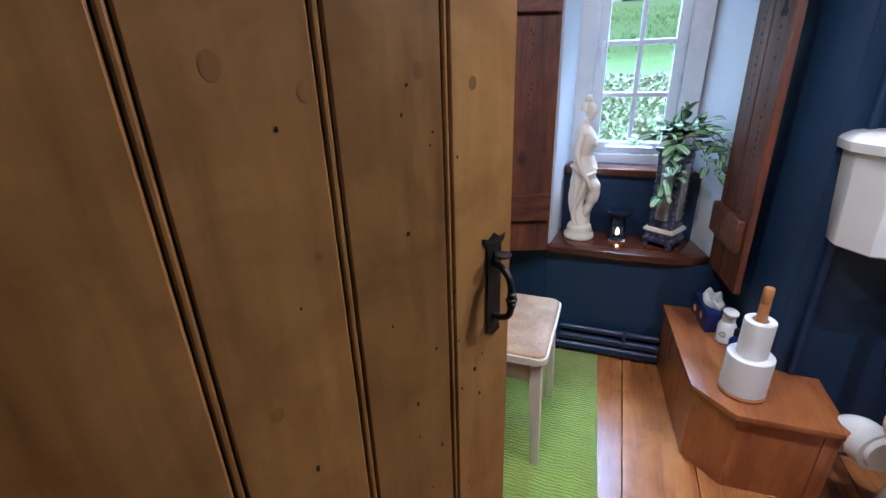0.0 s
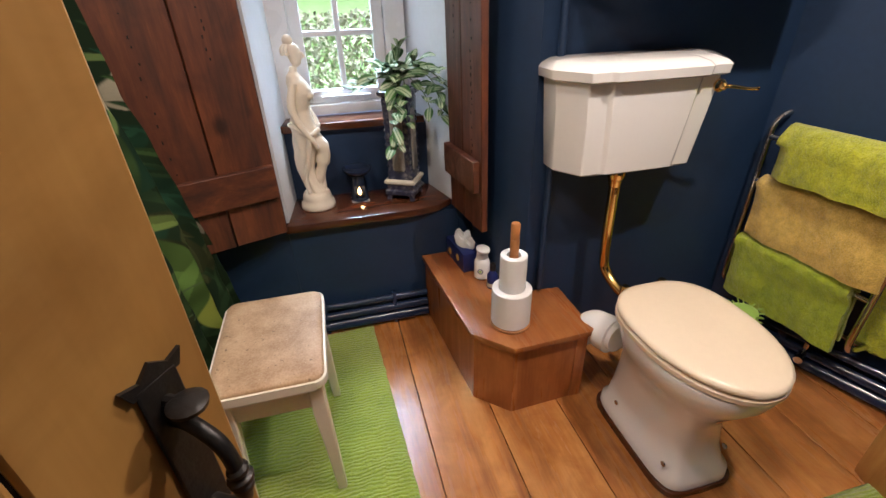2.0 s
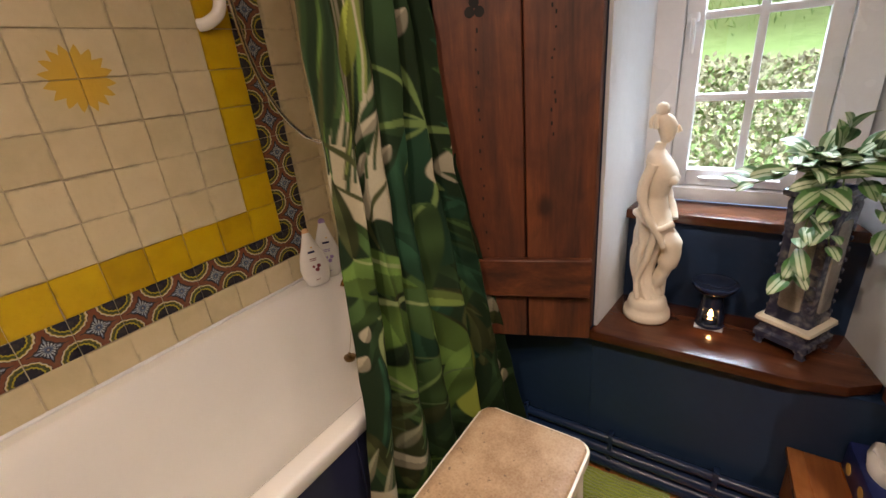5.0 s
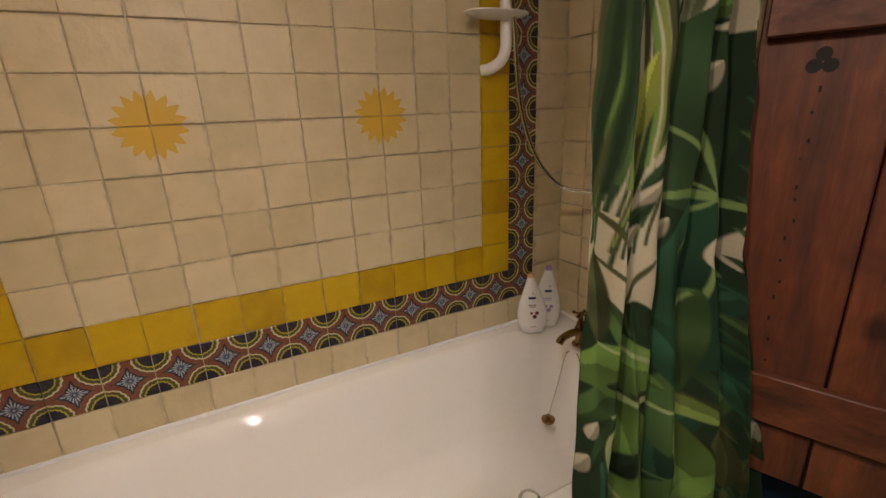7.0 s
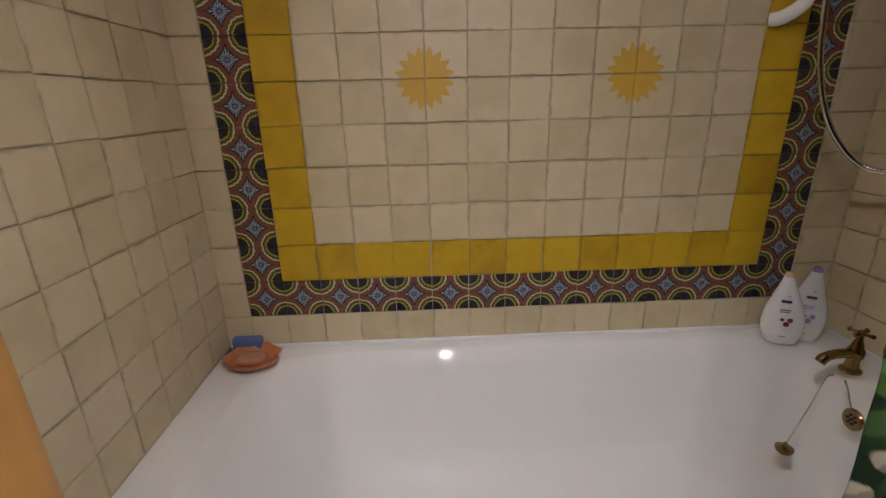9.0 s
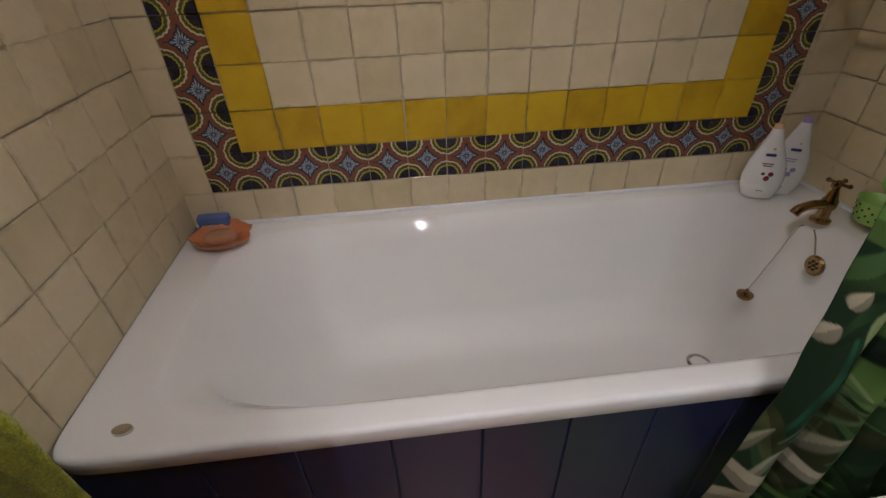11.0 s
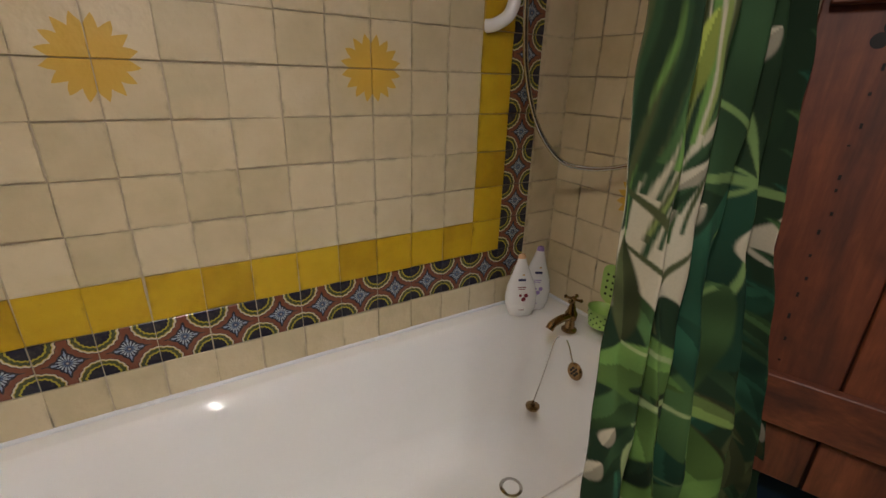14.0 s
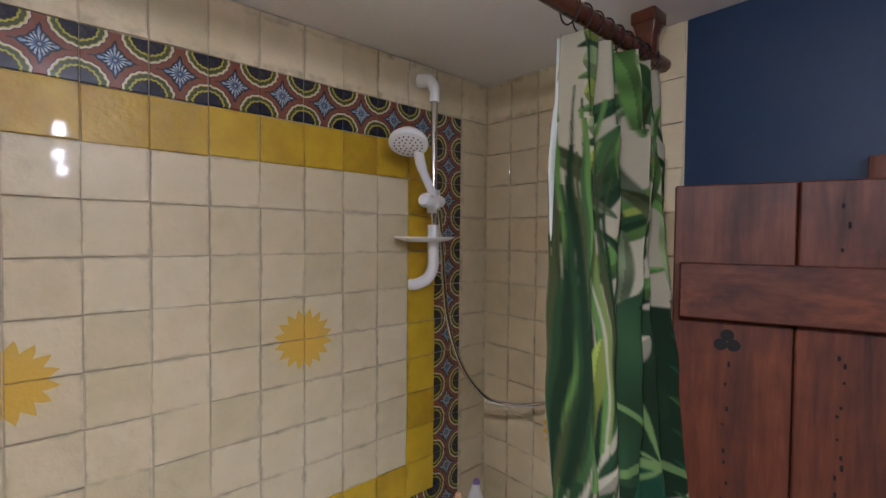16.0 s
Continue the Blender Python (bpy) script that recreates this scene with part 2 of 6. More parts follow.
def border_tile():
    """Painted arches in the corners, a blue flower in the middle."""
    n = Nodes("painted_border_tile", 0.28, Coat_Weight=0.12)
    raw = n.coords(scale=(1 / 0.1075,) * 3)
    wob = n.node("VectorMath", n.node("TexNoise", raw, None, 6.0).outputs["Color"], (0.5, 0.5, 0.5), operation="SUBTRACT").outputs[0]
    v = n.node("VectorMath", raw, n.node("VectorMath", wob, (0.05, 0.05, 0), operation="MULTIPLY").outputs[0], operation="ADD").outputs[0]
    p = n.node("SeparateXYZ", v).outputs
    ax, ay = n.math("ABSOLUTE", p[0]), n.math("ABSOLUTE", p[1])
    dx, dy = n.math("SUBTRACT", 0.5, ax), n.math("SUBTRACT", 0.5, ay)
    d = n.math("SQRT", n.math("ADD", n.math("MULTIPLY", dx, dx), n.math("MULTIPLY", dy, dy)))
    navy, lime, white = (0.006, 0.007, 0.020), (0.42, 0.38, 0.030), (0.62, 0.57, 0.42)
    red, dark, moss = (0.185, 0.055, 0.026), (0.020, 0.012, 0.012), (0.050, 0.070, 0.018)
    turn = n.math("ARCTAN2", dy, dx)
    d = n.math("ADD", d, n.math("MULTIPLY", n.math("SINE", n.math("MULTIPLY", turn, 20.0)), 0.008))
    arch = n.ramp(d, (0.0, navy), (0.255, dark), (0.262, lime), (0.300, dark), (0.308, moss), (0.355, dark), (0.362, lime), (0.378, white), (0.408, dark),
                  (0.418, red), (0.500, red), interp="CONSTANT")
    r = n.math("SQRT", n.math("ADD", n.math("MULTIPLY", p[0], p[0]), n.math("MULTIPLY", p[1], p[1])))
    a = n.math("ARCTAN2", p[1], p[0])
    petal = n.math("COSINE", n.math("MULTIPLY", a, 16.0))
    paint = n.ramp(r, (0.0, (0.55, 0.56, 0.52)), (0.035, (0.02, 0.03, 0.09)), (0.06, (0.10, 0.19, 0.36)), (0.12, (0.46, 0.54, 0.60)), (0.19, (0.26, 0.36, 0.52)), (0.28, (0.14, 0.21, 0.40)))
    gap = n.math("MULTIPLY", n.math("LESS_THAN", petal, -0.25), n.math("GREATER_THAN", r, 0.04))
    ring = n.math("COMPARE", r, 0.155, 0.012)
    gap = n.math("MAXIMUM", gap, n.math("MULTIPLY", ring, n.math("LESS_THAN", petal, 0.55)))
    flower = n.mix(gap, paint, (0.008, 0.012, 0.045))
    flower = n.mix(n.math("LESS_THAN", d, 0.548), flower, (0.008, 0.008, 0.022))
    field = n.math("GREATER_THAN", d, 0.515)
    col = n.mix(field, arch, flower)
    n.put("Base Color", n.mix(n.ramp(n.noise(raw, 9, 4), (0.5, 0.0), (0.85, 0.22)), col, (0.30, 0.25, 0.18)))
    n.bump(n.noise(raw, 3, 4), 0.3, 0.003)
    return n.mat


M_sun_tile, M_border_tile = sun_tile(), border_tile()


def towelling(name, dark, light, scale=900.0):
    n = Nodes(name, 0.95, Sheen_Weight=0.35)
    v = n.coords()
    big, loop = n.noise(v, 34, 5, 0.65), n.noise(v, scale * 0.25, 3, 0.7)
    f = n.math("ADD", n.math("MULTIPLY", big, 0.55), n.math("MULTIPLY", loop, 0.45))
    n.put("Base Color", n.ramp(f, (0.34, dark), (0.62, light)))
    n.bump(n.math("ADD", loop, n.math("MULTIPLY", n.noise(v, 45, 3), 1.6)), 1.0, 0.006)
    return n.mat


M_towel_lime = towelling("lime_towel", (0.21, 0.245, 0.003), (0.60, 0.63, 0.025))
M_towel_green = towelling("green_towel", (0.19, 0.27, 0.004), (0.47, 0.57, 0.02))
M_towel_yellow = towelling("mustard_towel", (0.52, 0.31, 0.035), (0.88, 0.63, 0.15))


def rug_material():
    n = Nodes("lime_chenille_rug", 0.95, Sheen_Weight=0.3)
    v = n.coords()
    rib = n.node("TexWave", v, bands_direction="Y")
    rib.inputs["Scale"].default_value = 26.0
    rib.inputs["Distortion"].default_value = 7.0
    rib.inputs["Detail"].default_value = 3.0
    loop, big = n.noise(v, 220, 3, 0.7), n.noise(v, 12, 3)
    f = n.math("ADD", n.math("MULTIPLY", rib.outputs["Fac"], 0.12), n.math("ADD", n.math("MULTIPLY", loop, 0.58), n.math("MULTIPLY", big, 0.3)))
    n.put("Base Color", n.ramp(f, (0.3, (0.17, 0.27, 0.012)), (0.65, (0.43, 0.55, 0.05))))
    n.bump(n.math("MULTIPLY_ADD", rib.outputs["Fac"], 0.5, loop), 1.0, 0.007)
    return n.mat


M_rug = rug_material()


def curtain_material():
    """Printed cotton: the print is dyed into the cloth's colour attribute."""
    n = Nodes("jungle_print_cloth", 0.85, Specular_IOR_Level=0.15)
    dye = n.node("Attribute", attribute_name="print").outputs["Color"]
    v = n.coords()
    col = n.mix(n.ramp(n.noise(v, 240, 2, 0.6), (0.35, 0.0), (0.75, 0.08)), dye, (0.02, 0.035, 0.015))
    n.put("Base Color", col)
    n.bump(n.math("MULTIPLY_ADD", n.noise(v, 16, 3), 3.0, n.noise(v, 900, 1)), 0.25, 0.0012)
    return n.mat


M_curtain = curtain_material()
M_liner = plain("white_shower_liner", (0.72, 0.74, 0.68), 0.35, vary=0.04, Transmission_Weight=0.35)


def glass_material():
    n = Nodes("window_glass", 0.02, Transmission_Weight=1.0, IOR=1.45)
    n.put("Base Color", (0.97, 0.98, 0.98, 1))
    return n.mat


M_glass = glass_material()


def glow(name, colour, strength):
    n = Nodes(name, 0.5)
    n.put("Base Color", (0.9, 0.85, 0.75, 1))
    n.put("Emission Color", (*colour, 1))
    n.put("Emission Strength", strength)
    return n.mat


M_bulb = glow("warm_bulb", (1.0, 0.8, 0.55), 40.0)
M_flame = glow("candle_flame", (1.0, 0.55, 0.2), 14.0)

# ---- mesh helpers ----


def box(bm, x0, x1, y0, y1, z0, z1, bevel=0.0, seg=2):
    vs = [bm.verts.new((x, y, z)) for z in (z0, z1) for y in (y0, y1) for x in (x0, x1)]
    fs = [bm.faces.new([vs[i] for i in q]) for q in ((0, 2, 3, 1), (4, 5, 7, 6), (0, 1, 5, 4), (1, 3, 7, 5), (3, 2, 6, 7), (2, 0, 4, 6))]
    if bevel:
        es = list({e for f in fs for e in f.edges})
        bmesh.ops.bevel(bm, geom=es, offset=bevel, segments=seg, profile=0.5, affect="EDGES")
    return vs


def made_box(*a, **k):
    bm = bmesh.new()
    box(bm, *a, **k)
    return bm


def prism(bm, poly, z0, z1, bevel=0.0, seg=2):
    """A polygon of (x, y), counter-clockwise, raised from z0 to z1."""
    lo = [bm.verts.new((x, y, z0)) for x, y in poly]
    hi = [bm.verts.new((x, y, z1)) for x, y in poly]
    k = len(poly)
    fs = [bm.faces.new(lo[::-1]), bm.faces.new(hi)]
    fs += [bm.faces.new((lo[i], lo[(i + 1) % k], hi[(i + 1) % k], hi[i])) for i in range(k)]
    if bevel:
        bmesh.ops.bevel(bm, geom=list({e for f in fs for e in f.edges}), offset=bevel, segments=seg, profile=0.5, affect="EDGES")
    return lo + hi


def made_prism(*a, **k):
    bm = bmesh.new()
    prism(bm, *a, **k)
    return bm


def loft(bm, rings, caps=True, close=True):
    """Skin rings of points, all of one length."""
    vs = [[bm.verts.new(p) for p in ring] for ring in rings]
    k = len(vs[0])
    for a, b in zip(vs, vs[1:]):
        for i in range(k if close else k - 1):
            j = (i + 1) % k
            bm.faces.new((a[i], a[j], b[j], b[i]))
    if caps:
        bm.faces.new(vs[0][::-1])
        bm.faces.new(vs[-1])
    return vs


def oval(cx, cy, z, hx, hy, k=32, power=2.0, tilt=(0, 0)):
    out = []
    for i in range(k):
        a = 2 * math.pi * i / k
        c, s = math.cos(a), math.sin(a)
        x = math.copysign(abs(c) ** (2 / power), c) * hx
        y = math.copysign(abs(s) ** (2 / power), s) * hy
        out.append((cx + x, cy + y, z + tilt[0] * x + tilt[1] * y))
    return out


def lathe(bm, cx, cy, profile, k=24, caps=True):
    return loft(bm, [oval(cx, cy, z, max(r, 1e-4), max(r, 1e-4), k) for r, z in profile], caps)


def tube(bm, pts, r, k=10, caps=True):
    """A tube along points; r is one radius or one for each point."""
    pts = [Vector(p) for p in pts]
    rs = r if isinstance(r, (list, tuple)) else [r] * len(pts)
    rings, up = [], None
    for i, p in enumerate(pts):
        d = (pts[min(i + 1, len(pts) - 1)] - pts[max(i - 1, 0)]).normalized()
        if up is None:
            up = d.orthogonal().normalized()
        up = (up - d * up.dot(d)).normalized()
        side = d.cross(up)
        rings.append([p + (up * math.cos(2 * math.pi * j / k) + side * math.sin(2 * math.pi * j / k)) * rs[i] for j in range(k)])
    loft(bm, rings, caps)


def made_tube(*a, **k):
    bm = bmesh.new()
    tube(bm, *a, **k)
    return bm


def curve(pts, n=8):
    """Catmull-Rom through the points."""
    p = [Vector(q) for q in pts]
    p = [p[0] * 2 - p[1]] + p + [p[-1] * 2 - p[-2]]
    out = []
    for a, b, c, d in zip(p, p[1:], p[2:], p[3:]):
        for i in range(n):
            t = i / n
            out.append(0.5 * ((2 * b) + (c - a) * t + (2 * a - 5 * b + 4 * c - d) * t * t + (3 * b - a - 3 * c + d) * t ** 3))
    return out + [p[-2]]


def mesh_of(name, bm, material, smooth=40):
    bmesh.ops.recalc_face_normals(bm, faces=bm.faces)
    me = bpy.data.meshes.new(name)
    for e in bm.edges:
        if len(e.link_faces) == 2 and e.calc_face_angle(0) > radians(smooth):
            e.smooth = False
    for f in bm.faces:
        f.smooth = True
    bm.to_mesh(me)
    bm.free()
    me.materials.append(material)
    return me


def part(name, bm, material, parent, label="", smooth=40):
    """One mesh under a thing or a part; the mesh is in world metres."""
    ob = new(name, mesh_of(name, bm, material, smooth))
    ob.parent = parent
    ob.matrix_parent_inverse = BASES[parent].inverted()
    BASES[ob] = Matrix.Identity(4)
    BASES[ob] = BASES[parent] @ ob.matrix_parent_inverse
    return tagged(ob, label)


BASES = {}


def thing(name, label, category, at=(0, 0, 0), group="", kind=""):
    ob = new(name)
    ob.location = at
    BASES[ob] = Matrix.Translation(at)
    return tagged(ob, label, category, group, kind)


def solid(name, bm, material, label, category, kind="", group="", smooth=40):
    """A thing that is one mesh."""
    ob = new(name, mesh_of(name, bm, material, smooth))
    BASES[ob] = Matrix.Identity(4)
    return tagged(ob, label, category, group, kind)


def structure(name, bm, material, label, category="wall"):
    return solid(name, bm, material, label, category, "structure")

# ---- the room ----
XW, YS, YN, YT, ZC = -1.195, 0.095, 1.92, 1.565, 2.055   # tiled wall, bath end wall, window wall, toilet wall, ceiling
XE0, XE1 = (1.45, 1.565), (2.02, -0.10)                  # the slanting end wall behind the towel rail

floor = structure("floor", made_prism([(-1.3, -1.6), (2.3, -1.6), (2.3, 2.05), (-1.3, 2.05)], -0.15, -0.012), M_dark, "dark sub-floor under pine boards", "floor")
structure("ceiling", made_box(-1.35, 2.3, -1.6, 2.45, ZC, ZC + 0.12), M_ceiling, "low white painted ceiling", "ceiling")
wall_west = structure("wall_west", made_box(XW - 0.15, XW, -0.1, 2.1, -0.1, ZC), M_grout, "wall with glazed cream and yellow tiles behind the bath")
wall_south = structure("wall_south", made_box(XW, -0.47, YS - 0.22, YS, -0.1, ZC), M_grout, "cream tiled wall at the head of the bath")
wall_north_bath = structure("wall_north_bath", made_box(XW, -0.55, YN, YN + 0.2, -0.1, ZC), M_grout, "cream tiled wall at the tap end of the bath")

# window wall: below, beside and above the splayed opening
WL0, WL1, WR0, WR1 = -0.160, -0.115, 0.478, 0.365        # opening: inner and outer left, inner and outer right
YW = 2.27
bm = bmesh.new()
prism(bm, [(-0.55, YN), (WL0, YN), (WL1, YW + 0.14), (-0.55, YW + 0.14)], -0.1, ZC)
prism(bm, [(WR0, YN), (0.56, YN), (0.56, YW + 0.14), (WR1, YW + 0.14)], -0.1, ZC)
prism(bm, [(WL0 + 0.001, YN), (WR0 - 0.001, YN), (WR1 - 0.001, YW + 0.14), (WL1 + 0.001, YW + 0.14)], -0.1, 0.468)
prism(bm, [(WL0 + 0.001, YN), (WR0 - 0.001, YN), (WR1 - 0.001, YW + 0.14), (WL1 + 0.001, YW + 0.14)], 1.68, ZC)
prism(bm, [(WL1 - 0.02, 2.135), (WR1 + 0.05, 2.135), (WR1 + 0.02, YW + 0.14), (WL1 - 0.01, YW + 0.14)], 0.46, 0.765)
structure("wall_north", bm, M_navy, "navy painted wall under a deep window recess")
bm = bmesh.new()
prism(bm, [(WL0 + 0.001, YN - 0.001), (WL0 + 0.010, YN - 0.001), (WL1 + 0.010, YW + 0.1), (WL1 + 0.001, YW + 0.1)], 0.50, 1.68)
prism(bm, [(WR0 - 0.010, YN - 0.001), (WR0 - 0.001, YN - 0.001), (WR1 - 0.001, YW + 0.1), (WR1 - 0.010, YW + 0.1)], 0.50, 1.68)
prism(bm, [(WL0 + 0.010, YN - 0.001), (WR0 - 0.010, YN - 0.001), (WR1 - 0.010, YW + 0.1), (WL1 + 0.010, YW + 0.1)], 1.668, 1.678)
structure("window_reveal", bm, M_white_wall, "white plastered splayed sides of the window recess")
structure("wall_alcove", made_prism([(0.540, YN), (0.548, 1.66), (0.566, 1.61), (0.61, YT), (0.61, YN + 0.2), (0.56, YN + 0.2)], -0.1, ZC), M_navy, "navy painted side wall with a rounded corner")
structure("wall_toilet", made_box(0.611, 1.47, YT, YT + 0.2, -0.1, ZC), M_navy, "navy painted wall behind the toilet")
structure("wall_east", made_prism([XE0, XE1, (XE1[0] + 0.15, XE1[1]), (XE0[0] + 0.15, XE0[1] + 0.2)][::-1], -0.1, ZC), M_navy, "navy painted wall behind the towel rail")
bm = bmesh.new()
box(bm, 0.30, 2.15, -0.16, -0.06, -0.1, ZC)
box(bm, -0.47, 0.30, -0.16, -0.06, 1.98, ZC)
structure("wall_door", bm, M_navy, "navy painted wall with the doorway")
structure("door_frame", made_box(0.262, 0.30, -0.17, -0.05, 0, 1.98), M_navy_gloss, "navy gloss door lining", "door frame")
bm = bmesh.new()
box(bm, -1.3, -1.2, -1.6, -0.13, -0.1, ZC)
box(bm, 2.15, 2.25, -1.6, -0.06, -0.1, ZC)
box(bm, -1.3, 2.25, -1.6, -1.5, -0.1, ZC)
structure("wall_hallway", bm, M_white_wall, "plain walls of the hallway outside")

# varnished floorboards, along the room
bw, bx, i = 0.222, -0.466, 0
while bx < 2.2:
    cuts = [-1.5, -0.5 + 0.43 * ((i * 7) % 3), 2.0]
    for y0, y1 in zip(cuts, cuts[1:]):
        m = mesh_of("floorboard", made_box(bx + 0.0012, bx + bw - 0.0012, y0 + 0.0008, y1 - 0.0008, -0.011, 0.0, bevel=0.0016, seg=1), W_floor)
        ob = new("floorboard", m)
        ob.parent = floor
    bx += bw
    i += 1
ob = new("floorboard", mesh_of("floorboard", made_box(-1.19, -0.467, -0.1, 2.0, -0.011, -0.002), W_floor))
ob.parent = floor


def skirting_pipes(name, a, b, label, zs=(0.030, 0.075, 0.122)):
    """Painted heating pipes, one above another along the foot of a wall."""
    t = thing(name, label, "heating pipes", (a[0], a[1], 0))
    for z, r in zip(zs, (0.024, 0.018, 0.014)):
        part("pipe", made_tube([(a[0], a[1], z), (b[0], b[1], z)], r, 14), M_navy_gloss, t)
    n = 3
    for j in range(n):
        f = (j + 0.5) / n
        x, y = a[0] + (b[0] - a[0]) * f, a[1] + (b[1] - a[1]) * f
        part("bracket", made_box(x - 0.008, x + 0.008, y - 0.014, y + 0.014, 0.0, 0.148, bevel=0.003), M_navy_gloss, t)
    return t


skirting_pipes("skirting_pipes", (-0.50, 1.893), (0.334, 1.893), "navy painted heating pipes along the foot of the wall")
d = (Vector((*XE1, 0)) - Vector((*XE0, 0))).normalized()
o = Vector((-d.y, d.x, 0)) * -0.03
if o.x > 0:
    o = -o
skirting_pipes("skirting_pipes", (XE0[0] + o.x + d.x * 0.06, XE0[1] + o.y + d.y * 0.06), (XE0[0] + o.x + d.x * 1.4, XE0[1] + o.y + d.y * 1.4), "navy painted heating pipes below the towel rail")
solid("vertical_pipe", made_tube([(0.663, 1.548, 0.30), (0.663, 1.548, ZC)], 0.011, 12), M_navy, "thin navy painted pipe running up the wall", "pipe")

# ceiling lamp with small spots
fit = thing("ceiling_spot_bar", "ceiling lamp bar with small spotlights, switched on", "lamp", (0.2, 0.8, ZC))
fp = [Vector((a, b, ZC - 0.012)) for a, b, *_ in SPOTS]
bm = bmesh.new()
tube(bm, fp, 0.012, 12)
part("bar", bm, M_chrome, fit)
for sx, sy, *_ in SPOTS:
    bm = bmesh.new()
    lathe(bm, sx, sy, [(0.006, ZC - 0.012), (0.006, ZC - 0.075), (0.014, ZC - 0.085), (0.030, ZC - 0.128), (0.031, ZC - 0.134), (0.028, ZC - 0.134), (0.012, ZC - 0.092)], 22)
    hd = part("spot_shade", bm, M_chrome, fit)
    bm = bmesh.new()
    lathe(bm, sx, sy, [(0.022, ZC - 0.122), (0.025, ZC - 0.128), (0.018, ZC - 0.133)], 18)
    part("bulb", bm, M_bulb, hd, "glowing bulb face")

# ---- window ----
win = thing("window_1", "small white painted casement window with glazing bars", "window", (0.12, YW, 0.8), kind="structure")
GX0, GX1, GZ = -0.005, 0.252, (0.885, 1.083, 1.288, 1.493)
bm = bmesh.new()
box(bm, -0.125, -0.05, YW - 0.03, YW + 0.05, 0.765, 1.70, 0.004)
box(bm, 0.295, 0.372, YW - 0.03, YW + 0.05, 0.765, 1.70, 0.004)
box(bm, -0.05, 0.295, YW - 0.03, YW + 0.05, 0.795, 0.835, 0.004)
box(bm, -0.05, 0.295, YW - 0.03, YW + 0.05, 1.535, 1.70, 0.004)
part("window_frame", bm, M_white_gloss, win)
bm = bmesh.new()
box(bm, -0.048, GX0, YW - 0.012, YW + 0.03, 0.838, 1.533, 0.004)
box(bm, GX1, 0.293, YW - 0.012, YW + 0.03, 0.838, 1.533, 0.004)
box(bm, GX0, GX1, YW - 0.012, YW + 0.03, 0.838, GZ[0], 0.004)
box(bm, GX0, GX1, YW - 0.012, YW + 0.03, GZ[3], 1.533, 0.004)
sash = part("sash", bm, M_white_gloss, win)
xm = (GX0 + GX1) / 2
part("glazing_bar", made_box(xm - 0.010, xm + 0.010, YW - 0.006, YW + 0.024, GZ[0], GZ[3], 0.004), M_white_gloss, win)
for z in GZ[1:3]:
    part("glazing_bar", made_box(GX0, GX1, YW - 0.0055, YW + 0.0235, z - 0.010, z + 0.010, 0.004), M_white_gloss, win)
for x0, x1 in ((GX0, xm - 0.010), (xm + 0.010, GX1)):
    for z0, z1 in zip(GZ, GZ[1:]):
        p = part("pane", made_box(x0 - 0.003, x1 + 0.003, YW + 0.008, YW + 0.011, z0 - 0.003, z1 + 0.003), M_glass, win, "clear glass pane")
        p.visible_shadow = False
bm = bmesh.new()
tube(bm, curve([(-0.028, YW - 0.02, 1.285), (-0.028, YW - 0.035, 1.28), (-0.026, YW - 0.04, 1.25), (-0.026, YW - 0.035, 1.20)], 5), 0.006, 8)
lathe(bm, -0.028, YW - 0.025, [(0.012, 1.275), (0.014, 1.285), (0.012, 1.297)], 12)
part("latch", bm, M_white_gloss, win, "white painted window latch")
bm = bmesh.new()
tube(bm, curve([(0.03, YW - 0.022, 0.862), (0.12, YW - 0.03, 0.864), (0.22, YW - 0.022, 0.861)], 5), 0.005, 8)
part("stay", bm, M_white_gloss, win, "white painted casement stay")
structure("window_sill", made_prism([(WL0 - 0.004, YN - 0.035), (0.30, YN - 0.030), (0.40, YN - 0.010), (WR0 - 0.014, YN + 0.035), (WR0 - 0.045, 2.14), (WL0 + 0.03, 2.14)], 0.470, 0.500, 0.006), W_sill, "dark varnished wooden window sill", "window sill")
structure("window_shelf", made_prism([(-0.136, 2.108), (0.402, 2.098), (0.36, YW - 0.028), (-0.12, YW - 0.028)], 0.767, 0.795, 0.005), W_sill, "dark varnished upper window ledge", "window ledge")

# ---- shutters ----


